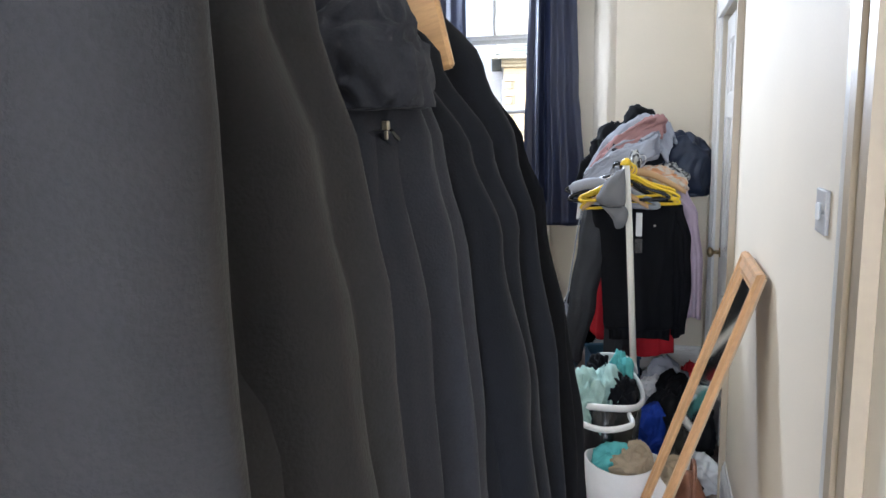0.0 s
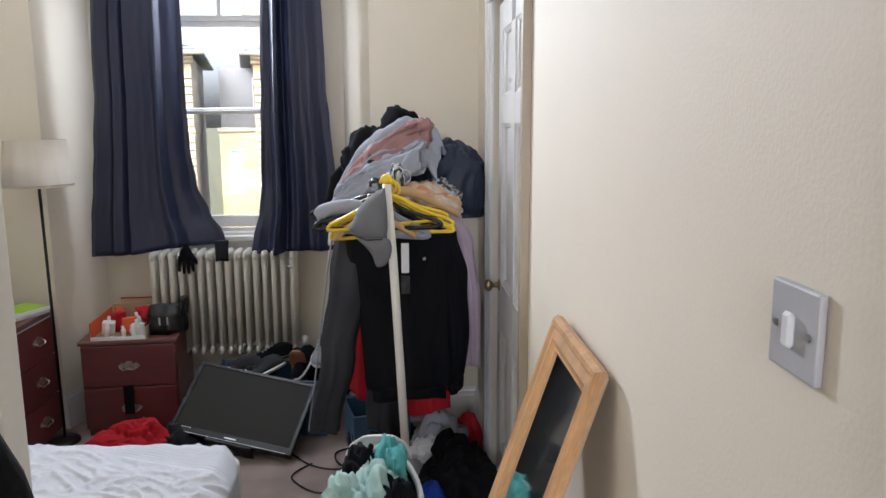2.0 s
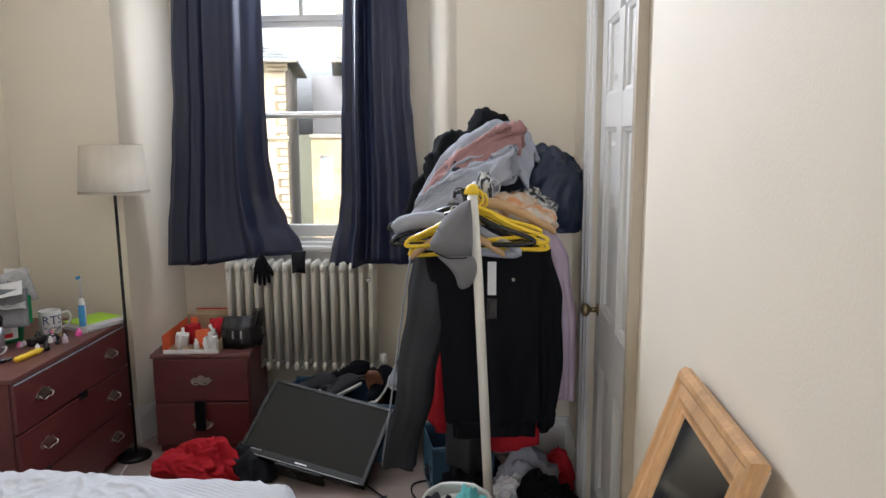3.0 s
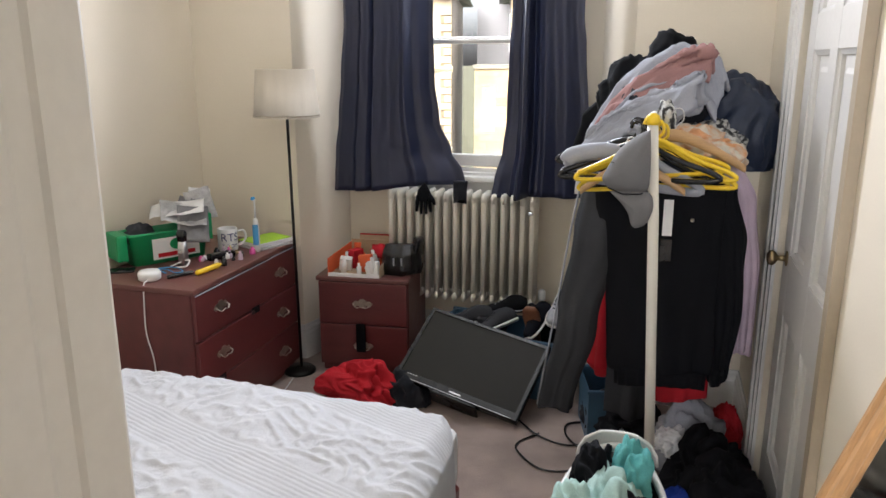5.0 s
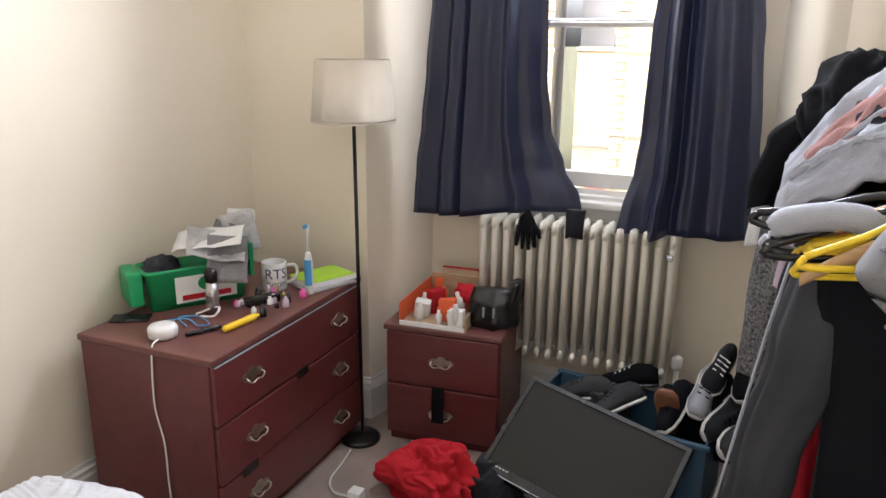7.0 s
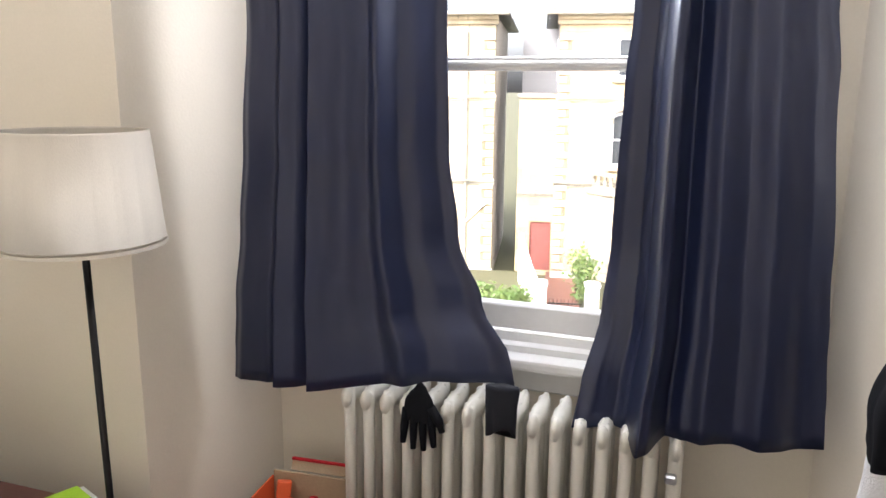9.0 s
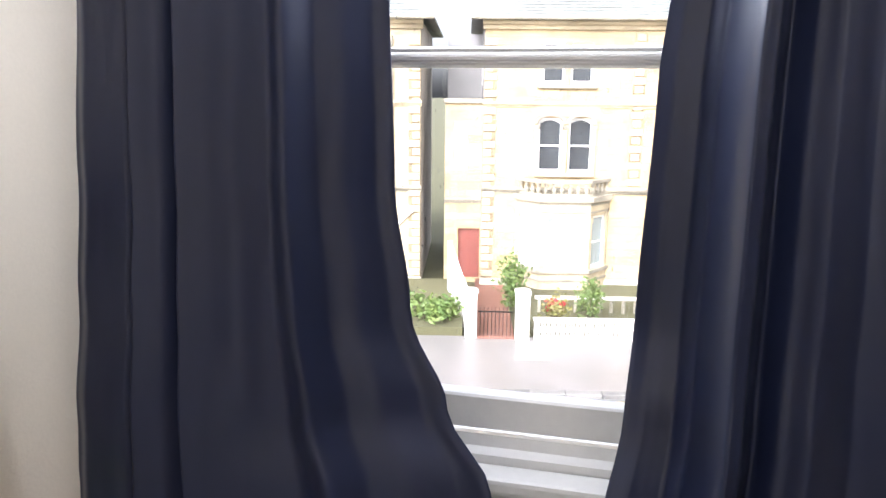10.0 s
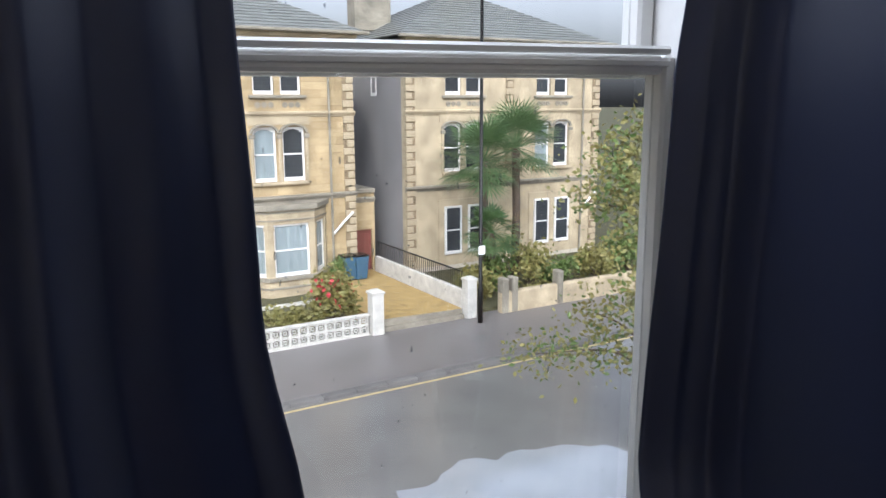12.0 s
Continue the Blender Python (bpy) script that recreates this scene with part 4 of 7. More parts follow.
def clothing(name, bm, mat, label, category="clothes", group="clothes on the rail"):
    ob = solo(name, bm, mat, label, category, group, smooth=True)
    if "end of the rail" not in label:
        ob.matrix_world = LOAD
    return ob


# hanging garments, front to back
def dressed(name, label, category):
    ob = thing(name, (0, 0, 0), label, category, "clothes on the rail")
    ob.matrix_world = LOAD
    return ob


top_ = dressed("jumper", "black long-sleeved jumper with swing tag on the rail", "jumper")
part("body", garment([(0.62, 0.225, 4.27, 0.145, 0.05), (0.66, 0.225, 4.27, 0.150, 0.052), (0.9, 0.215, 4.27, 0.155, 0.045), (1.15, 0.195, 4.26, 0.18, 0.035), (1.25, 0.19, 4.26, 0.19, 0.02)], 5, 0.014, 3, 90, 44), BLACKCLOTH, top_, "", True)
part("sleeve", garment([(0.63, 0.405, 4.33, 0.036, 0.05), (0.80, 0.412, 4.32, 0.043, 0.05), (1.05, 0.395, 4.31, 0.048, 0.045), (1.22, 0.35, 4.29, 0.05, 0.03)], 4, 0.011, 14, 56, 40), BLACKCLOTH, top_, "", True)
part("cuff", garment([(0.585, 0.404, 4.33, 0.031, 0.045), (0.635, 0.405, 4.33, 0.034, 0.048)], 9, 0.003, 15, 60, 6), BLACKCLOTH, top_, "", True)
part("hem_band", garment([(0.575, 0.225, 4.27, 0.140, 0.046), (0.63, 0.225, 4.27, 0.144, 0.05)], 22, 0.003, 4, 110, 6), BLACKCLOTH, top_, "", True)
for x in (0.115, 0.285):
    part("stud", loft([[(x + r * math.cos(a), 4.214 - d, 1.13 + r * math.sin(a)) for a in (k * math.pi / 5 for k in range(10))] for d, r in ((0.0, 0.006), (0.004, 0.006), (0.006, 0.003))]), PEWTER, top_, "small metal stud")
jeans = dressed("trousers", "grey washed denim trousers hanging from the rail", "trousers")
part("leg", garment([(0.43, -0.115, 4.32, 0.058, 0.06), (0.75, -0.055, 4.31, 0.068, 0.06), (1.05, 0.0, 4.30, 0.08, 0.05), (1.24, 0.035, 4.29, 0.085, 0.03)], 4, 0.012, 5, 72, 44), GREYDENIM, jeans, "", True)
part("leg", garment([(0.40, 0.115, 4.40, 0.062, 0.06), (0.62, 0.12, 4.40, 0.068, 0.06), (1.2, 0.12, 4.39, 0.08, 0.03)], 4, 0.010, 6, 72, 40), GREYDENIM, jeans, "", True)
part("side_seam", tube([(-0.172, 4.30, 0.435), (-0.124, 4.29, 0.75), (-0.082, 4.285, 1.05), (-0.052, 4.28, 1.23)], 0.0035, 6), PALEGREY, jeans, "pale frayed side seam", True)
clothing("shirt", garment([(0.52, 0.04, 4.50, 0.06, 0.07), (0.72, 0.045, 4.50, 0.06, 0.07), (1.1, 0.06, 4.5, 0.06, 0.06), (1.25, 0.08, 4.5, 0.05, 0.03)], 4, 0.008, 8), REDCLOTH, "bright red shirt hanging from the rail")
clothing("shirt", garment([(0.42, 0.28, 4.55, 0.11, 0.07), (0.75, 0.27, 4.62, 0.11, 0.07), (1.25, 0.25, 4.6, 0.12, 0.03)], 5, 0.01, 9), REDCLOTH, "bright red shirt hanging from the rail")
clothing("shirt", garment([(0.64, 0.475, 4.46, 0.035, 0.05), (0.9, 0.47, 4.46, 0.042, 0.05), (1.15, 0.44, 4.45, 0.045, 0.04), (1.28, 0.39, 4.44, 0.04, 0.02)], 4, 0.008, 11), LILAC, "pale lilac shirt sleeve hanging from the rail")
clothing("shirt", garment([(0.58, 0.01, 4.62, 0.05, 0.06), (0.8, 0.02, 4.62, 0.06, 0.06), (1.25, 0.06, 4.6, 0.06, 0.03)], 4, 0.008, 12), LILAC, "pale lilac shirt hanging from the rail")
clothing("coat", garment([(0.45, 0.24, 4.85, 0.22, 0.10), (0.8, 0.24, 4.85, 0.23, 0.10), (1.25, 0.22, 4.85, 0.20, 0.05), (1.36, 0.2, 4.85, 0.08, 0.03)], 6, 0.015, 16), BLACKCLOTH, "black winter coat hanging from the rail")
clothing("jumper", garment([(0.72, 0.10, 4.72, 0.14, 0.06), (1.0, 0.12, 4.72, 0.17, 0.06), (1.28, 0.16, 4.72, 0.16, 0.03)], 5, 0.012, 17), CHARCOAL, "charcoal jumper hanging from the rail")
clothing("dress", garment([(0.75, 0.26, 4.50, 0.12, 0.04), (1.25, 0.24, 4.5, 0.14, 0.03), (1.30, 0.2, 4.5, 0.10, 0.02)], 5, 0.01, 18), NAVYPUFF, "dark navy dress hanging from the rail")
tag = thing("swing_tag", (0.215, 4.205, 1.06), "white paper swing tag on a black coat", "price tag", "clothes on the rail")
tag.matrix_world = LOAD @ tag.matrix_world
part("tag", box(-0.014, 0.014, -0.001, 0.001, 0.02, 0.13), PAPER, tag)
part("tag", box(-0.017, 0.017, -0.004, 0.0, -0.06, 0.01, 0.002), BLACKPLASTIC, tag)

# garments at the far end of the rail, towards the window
clothing("coat_sleeve", garment([(1.16, -0.13, 5.16, 0.05, 0.06), (1.22, -0.12, 5.16, 0.065, 0.07), (1.36, -0.06, 5.14, 0.09, 0.08), (1.47, 0.03, 5.10, 0.09, 0.06)], 4, 0.008, 61), BLACKCLOTH, "black coat sleeve at the end of the rail")
clothing("shirt", garment([(1.03, -0.08, 5.20, 0.085, 0.05), (1.12, -0.07, 5.20, 0.09, 0.05), (1.30, -0.02, 5.18, 0.07, 0.04)], 5, 0.01, 62), WHITECLOTH, "white shirt tail at the end of the rail")
clothing("fleece", garment([(0.62, -0.085, 5.16, 0.06, 0.06), (0.85, -0.08, 5.16, 0.065, 0.06), (1.15, -0.05, 5.14, 0.075, 0.05)], 4, 0.008, 63), FLEECE, "speckled grey fleece sleeve at the end of the rail")
clothing("shirt", garment([(0.95, -0.03, 5.02, 0.05, 0.05), (1.3, 0.02, 5.0, 0.06, 0.04)], 4, 0.008, 64), LILAC, "pale pink shirt at the end of the rail")

# the heap over the rail
clothing("black_hat", crumple((0.20, 4.74, 1.555), (0.085, 0.09, 0.10), 21, 0.12, 4), BLACKCLOTH, "black knitted hat on top of the clothes heap", "hat", "clothes heaped on the rail")
clothing("coat", crumple((0.10, 4.86, 1.33), (0.17, 0.16, 0.19), 22, 0.2, 5), BLACKCLOTH, "black coat heaped over the rail", "coat", "clothes heaped on the rail")
clothing("puffer_jacket", crumple((0.41, 4.73, 1.22), (0.165, 0.16, 0.24), 23, 0.22, 5), NAVYPUFF, "navy padded jacket heaped over the rail", "jacket", "clothes heaped on the rail")
clothing("shirt", crumple((0.30, 4.40, 1.28), (0.13, 0.12, 0.075), 27, 0.3, 5), PRINT, "floral print shirt bunched on the rail", group="clothes heaped on the rail")
clothing("shirt", crumple((0.33, 4.52, 1.315), (0.10, 0.10, 0.06), 28, 0.3, 5), STRIPEY, "black and white patterned shirt bunched on the rail", group="clothes heaped on the rail")
clothing("shirt", crumple((0.19, 4.26, 1.39), (0.03, 0.07, 0.06), 29, 0.2, 4), STRIPEY, "patterned scarf wound round the rail", group="clothes heaped on the rail")


def draped(rows, width, mat, name, label, seed, yaw=0.0, at=(0, 0, 0), thick=0.006, group="clothes heaped on the rail"):
    """A cloth laid over a heap: rows are (x, z) of its ridge line, spread along local y with folds."""
    line = smoothed([(x, 0, z) for x, z in rows], 10)
    b = bmesh.new()
    n = 46
    grid = []
    for i, p in enumerate(line):
        f = i / (len(line) - 1)
        row = []
        for j in range(n + 1):
            s = -1 + 2 * j / n
            w = width * (0.75 + 0.25 * math.sin(math.pi * f))
            q = Vector((f * 2.2 + seed, s * 2.0, seed * 0.7))
            r = (1 - abs(noise.noise(q * 2 + Vector((0, noise.noise(q), 0)))) * 2)
            z = p.z - 0.11 * s * s + 0.026 * r + 0.01 * noise.noise(q * 6)
            row.append(b.verts.new((p.x + 0.02 * noise.noise(q * 1.5), s * w + 0.02 * noise.noise(q + Vector((4, 4, 4))), z)))
        grid.append(row)
    for a, c in zip(grid, grid[1:]):
        for j in range(n):
            b.faces.new((a[j], a[j + 1], c[j + 1], c[j]))
    bmesh.ops.transform(b, verts=b.verts, matrix=pose(*at, 0, 0, yaw))
    ob = solo(name, b, mat, label, "clothes", group, smooth=True)
    mod = ob.modifiers.new("thickness", 'SOLIDIFY')
    mod.thickness = thick
    ob.matrix_world = LOAD
    return ob


draped([(-0.24, -0.22), (-0.16, -0.10), (-0.06, 0.0), (0.05, 0.055), (0.16, 0.03), (0.22, -0.05)], 0.13, PALEGREY, "hooded_sweatshirt", "pale grey sweatshirt draped over the heap", 3.1, -18, (0.165, 4.62, 1.565), 0.012)
draped([(-0.22, -0.20), (-0.13, -0.09), (-0.03, -0.02), (0.08, 0.035), (0.16, 0.045)], 0.058, PINKCLOTH, "t_shirt", "dusty pink top draped over the heap", 6.7, -18, (0.17, 4.525, 1.568), 0.012)
draped([(-0.25, -0.18), (-0.12, -0.08), (0.02, -0.025), (0.13, 0.03)], 0.045, PALEGREY, "t_shirt", "pale grey top draped over the heap", 9.2, -20, (0.165, 4.46, 1.51), 0.012)
clothing("jumper", crumple((0.16, 4.64, 1.34), (0.15, 0.15, 0.17), 33, 0.15, 5), CHARCOAL, "charcoal jumper under the clothes heap", group="clothes heaped on the rail")
clothing("padded_hanger_cover", tube(smoothed([(-0.09, 4.19, 1.285), (-0.07, 4.18, 1.315), (0.03, 4.18, 1.33), (0.12, 4.18, 1.30)], 6), [0.012] * 3 + [0.026] * 13 + [0.02] * 3, 10), PALEGREY, "pale grey padded hanger", "coat hanger")

# the cap hung on the upright
cap = thing("cap", (0.095, 4.035, 1.29), "mid grey felt baseball cap hung on the rail", "cap", turn=4)
cap.matrix_world = LOAD @ cap.matrix_world


def bulged(outline, rings):
    """A padded shell over an outline (x, z): rings of (scale about the middle, y)."""
    cx, cz = sum(p[0] for p in outline) / len(outline), sum(p[1] for p in outline) / len(outline)
    line = smoothed([(x, 0, z) for x, z in outline + outline[:1]], 4)[:-1]
    return loft([[(cx + (p.x - cx) * k, y, cz + (p.z - cz) * k) for p in line] for k, y in rings])


part("crown", bulged([(0.056, 0.118), (0.025, 0.104), (-0.024, 0.062), (-0.055, 0.008), (-0.066, -0.018), (-0.055, -0.037), (-0.03, -0.055), (0.012, -0.062), (0.058, -0.05), (0.062, 0.04)], ((0.96, 0.03), (1.0, 0.0), (0.96, -0.016), (0.82, -0.034), (0.6, -0.047), (0.3, -0.054), (0.05, -0.056))), GREYFELT, cap, "", True)
part("peak", bulged([(-0.045, -0.048), (-0.012, -0.08), (0.010, -0.112), (0.018, -0.140), (0.034, -0.149), (0.060, -0.134), (0.075, -0.088), (0.062, -0.05), (0.015, -0.046)], ((0.97, -0.024), (1.0, -0.030), (0.97, -0.036), (0.7, -0.046), (0.35, -0.052), (0.05, -0.054))), GREYFELT, cap, "curved felt peak", True)
part("seam", tube([(-0.050, -0.026, -0.040), (-0.01, -0.052, -0.052), (0.035, -0.048, -0.052), (0.058, -0.02, -0.048)], 0.0022, 6), CHARCOAL, cap, "stitched seam above the peak", True)
part("button", lathe([(0.006, 0), (0.006, 0.003), (0.002, 0.005)], 10, (-0.04, -0.03, 0.03)), GREYFELT, cap)

# ---- coats hanging in the passage ----
pegs = thing("peg_rail", (PX, 1.5, 1.86), "white painted peg rail on the passage wall", "peg rail")
part("board", box(-0.011, 0.01, -0.85, 0.30, -0.04, 0.04, 0.004), GLOSS, pegs)
for k in range(6):
    part("peg", tube([(0.01, -0.72 + 0.19 * k, 0.0), (0.04, -0.72 + 0.19 * k, 0.004), (0.05, -0.72 + 0.19 * k, 0.02)], 0.006, 8), STEEL, pegs, "", True)
G = "coats in the passage"
def coat(y, mat, label, seed, hem=0.75, out=0.19, hy=0.10, folds=5, name="coat", square=0.0):
    """A coat on a peg: its free side reaches out to x = out below the shoulders."""
    rows = []
    for z, f in ((hem, 1.0), (1.12, 1.0), (1.30, 0.94), (1.49, 0.83), (1.58, 0.72), (1.68, 0.52), (1.77, 0.22), (1.86, 0.0)):
        r = max(-0.12, out * (f + (1 - f) * square) + 0.005)
        rows.append((z, (r - 0.185) / 2, y, (r + 0.185) / 2, hy * (0.75 + 0.25 * f)))
    rows[-1] = (1.9, -0.16, y, 0.03, 0.05)
    ob = thing(name, (-0.1, y, hem), label, "coat", G)
    r = out * 0.83
    sleeve = [(max(hem + 0.08, 0.98), r * 0.62, y - hy * 0.72, 0.036, 0.03), (1.2, r * 0.58, y - hy * 0.74, 0.042, 0.034), (1.42, r * 0.42, y - hy * 0.66, 0.045, 0.034), (1.60, r * 0.12, y - hy * 0.4, 0.04, 0.03)]
    _, cx, _, hx, hd = rows[-2]
    collar = [(1.715, cx + 0.012, y, hx + 0.008, hd * 0.9), (1.75, cx + 0.004, y, hx + 0.004, hd * 0.85), (1.80, cx, y, hx, hd * 0.7)]
    for pn, bm in (("body", garment(rows, folds + 3, 0.015, seed, 120, 44)), ("sleeve", garment(sleeve, 3, 0.006, seed + 40, 40, 24)), ("collar", garment(collar, 4, 0.004, seed + 60, 60, 8))):
        bmesh.ops.translate(bm, verts=bm.verts, vec=(0.1, -y, -hem))
        part(pn, bm, mat, ob, "", True)
    return ob


coat(0.78, COATGREY, "long charcoal wool coat hanging on a peg", 2, 0.5, 0.143, 0.12, 3, square=0.88)
coat(0.96, COATGREY, "long dark grey wool coat hanging on a peg", 5, 0.6, 0.152, 0.085, 4)
jacket = coat(1.245, COATINK, "ink blue hooded jacket with open front on a peg", 9, 0.7, 0.118, 0.085, 5, square=-0.3)
rows_ = []
for z, x0, y0, x1, y1 in ((0.75, 0.05, 1.165, 0.135, 1.30), (1.0, 0.05, 1.16, 0.132, 1.30), (1.2, 0.05, 1.16, 0.12, 1.305), (1.35, 0.042, 1.165, 0.10, 1.32), (1.47, 0.034, 1.17, 0.082, 1.335), (1.51, 0.032, 1.172, 0.076, 1.335), (1.55, 0.034, 1.178, 0.070, 1.29), (1.605, 0.034, 1.188, 0.058, 1.20)):
    rows_.append([(x0 + (x1 - x0) * i / 14 + 0.1 - 0.006 * math.sin(i * 0.9 + z * 5), y0 + (y1 - y0) * i / 14 - 1.245 - 0.006 * math.sin(i * 1.1), z - 0.7) for i in range(15)])
part("front_panel", loft(rows_, cap=False, closed=False), COATINK, jacket, "open zipped front edge of the jacket", True).modifiers.new("thickness", 'SOLIDIFY').thickness = 0.004
part("zip_tape", tube([(0.158, -0.045, 0.905), (0.170, 0.04, 0.86), (0.177, 0.088, 0.812)], 0.0022, 6), BLACKPLASTIC, jacket, "dark zip along the front edge", True)
coat(1.37, COATNIGHT, "dark navy jacket hanging on a peg", 12, 1.05, 0.18, 0.075, 4, square=-0.6)
coat(1.50, COATNIGHT, "blue-black jacket on a peg", 14, 1.02, 0.155, 0.075, 4, square=-0.35)
coat(1.70, BLACKCLOTH, "black jacket with long sleeves on a peg", 17, 1.0, 0.168, 0.07, 4, square=-0.7)
solo("jacket_sleeve", garment([(1.0, 0.140, 1.69, 0.032, 0.035), (1.08, 0.136, 1.69, 0.035, 0.04), (1.4, 0.082, 1.70, 0.038, 0.045), (1.56, 0.042, 1.70, 0.038, 0.045), (1.70, -0.015, 1.70, 0.036, 0.04)], 4, 0.006, 15), BLACKCLOTH, "black jacket sleeve hanging down", "coat", G, smooth=True)
solo("jumper", garment([(1.05, 0.06, 1.44, 0.075, 0.05), (1.2, 0.05, 1.44, 0.08, 0.05), (1.5, -0.02, 1.44, 0.06, 0.04)], 5, 0.008, 18), DARKTEAL, "dark teal jumper hanging under the coats", "jumper", G, smooth=True)
solo("jacket_hood", crumple((0.020, 1.225, 1.622), (0.062, 0.062, 0.085), 41, 0.2, 5), COATINK, "dark jacket hood folded over a collar", "coat", G, smooth=True)
zp = thing("zip_pull", (0.058, 1.188, 1.61), "silver zip pull on a dark jacket", "zip pull")
part("slider", box(-0.003, 0.003, -0.003, 0.003, -0.004, 0.004, 0.001), PEWTER, zp)
part("pull", box(-0.0015, 0.0015, -0.0015, 0.0015, -0.012, -0.0045, 0.0006), PEWTER, zp)
wh_ = thing("coat_hanger", (0.040, 1.41, 1.668), "pale wooden coat hanger tipped up among the coats", "coat hanger")
wh_.matrix_world = pose(0.040, 1.41, 1.668, 0, -13, 0)
part("arm", box(-0.034, 0.022, -0.007, 0.007, 0, 0.17, 0.004), WOODHANGER, wh_)
part("arm", box(-0.15, -0.0345, -0.006, 0.006, 0.13, 0.168, 0.004), WOODHANGER, wh_)
part("hook", tube(smoothed([(0, 0, 0.168), (0, 0, 0.2), (-0.02, 0, 0.215), (-0.035, 0, 0.2)], 4), 0.002, 6), STEEL, wh_, "", True)

# ---- floor clutter by the rail ----
TUB = pose(0.278, 0.583, 0) @ Matrix.Diagonal((0.91, 0.91, 1.26, 1)) @ pose(-0.278, -0.583, 0)
bk = thing("laundry_basket", (0.105, 3.90, 0), "flexible dark laundry tub with white rim, overflowing", "laundry basket")
bk.matrix_world = TUB @ bk.matrix_world
def oval(rx, ry, z, n=40, wob=0.0):
    return [(rx * math.cos(a), ry * math.sin(a), z + wob * math.cos(a * 2)) for a in (2 * math.pi * k / n for k in range(n))]
part("tub", loft([oval(0.11, 0.20, 0.0), oval(0.13, 0.26, 0.2), oval(0.15, 0.30, 0.40, wob=-0.02), oval(0.142, 0.292, 0.40, wob=-0.02), oval(0.122, 0.25, 0.2), oval(0.10, 0.19, 0.01)]), BLACKPLASTIC, bk, "", True)
part("rim", tube([(0.152 * math.cos(a), 0.302 * math.sin(a), 0.41 - 0.02 * math.cos(2 * a)) for a in (2 * math.pi * k / 48 for k in range(49))], 0.011, 8), WHITEPLASTIC, bk, "white plastic rim", True)
part("handle", tube(smoothed([(-0.10, -0.25, 0.40), (-0.11, -0.33, 0.39), (0.0, -0.37, 0.38), (0.11, -0.33, 0.39), (0.10, -0.25, 0.40)], 6), 0.01, 8), WHITEPLASTIC, bk, "white plastic handle", True)
part("handle", loft([[(0.10 * math.cos(a) * s, 0.29 + 0.03 * s * math.sin(a) - 0.02 * z, 0.40 + z) for a in (math.pi * k / 10 for k in range(11))] for s, z in ((1.25, 0.0), (1.2, 0.025), (1.0, 0.05), (0.6, 0.068))], cap=False, closed=False), WHITEPLASTIC, bk, "white plastic handle", True).modifiers.new("thickness", 'SOLIDIFY').thickness = 0.008
LG = "laundry in the tub"
for at, size, seed, mat, label in (((0.10, 3.86, 0.33), (0.10, 0.20, 0.11), 51, MINT, "mint green cotton top in the tub"),
                                   ((0.05, 4.0, 0.36), (0.07, 0.11, 0.10), 52, BLACKCLOTH, "black cotton top in the tub"),
                                   ((0.15, 4.02, 0.37), (0.06, 0.10, 0.10), 53, TEALCLOTH, "turquoise cotton top in the tub"),
                                   ((0.02, 3.76, 0.36), (0.08, 0.12, 0.10), 54, MINT, "mint green towel in the tub"),
                                   ((0.17, 3.80, 0.36), (0.06, 0.10, 0.09), 55, BLACKCLOTH, "black shirt in the tub")):
    solo("laundry", crumple(at, size, seed, 0.34, 5), mat, label, "laundry", LG, smooth=True).matrix_world = TUB

bag = thing("storage_bag", (0.195, 3.25, 0), "white fabric tub with dark base full of laundry", "storage bag")
bag.scale = (0.95, 0.8, 1.3)
part("body", loft([oval(0.115, 0.115, 0.0), oval(0.13, 0.13, 0.12)]), BLACKCLOTH, bag, "dark fabric lower half", True)
part("cuff", loft([oval(0.132, 0.132, 0.115), oval(0.145, 0.14, 0.19), oval(0.148, 0.145, 0.29, wob=0.008), oval(0.138, 0.136, 0.29, wob=0.008), oval(0.128, 0.126, 0.13)]), WHITECLOTH, bag, "rolled white fabric cuff", True)
solo("laundry", crumple((0.165, 3.27, 0.29), (0.08, 0.075, 0.10), 61, 0.32, 5), TEALCLOTH, "turquoise cotton top in the tub", "laundry", LG, smooth=True)
solo("laundry", crumple((0.23, 3.23, 0.30), (0.075, 0.075, 0.10), 62, 0.32, 5), TAN, "tan cotton top in the tub", "laundry", LG, smooth=True)

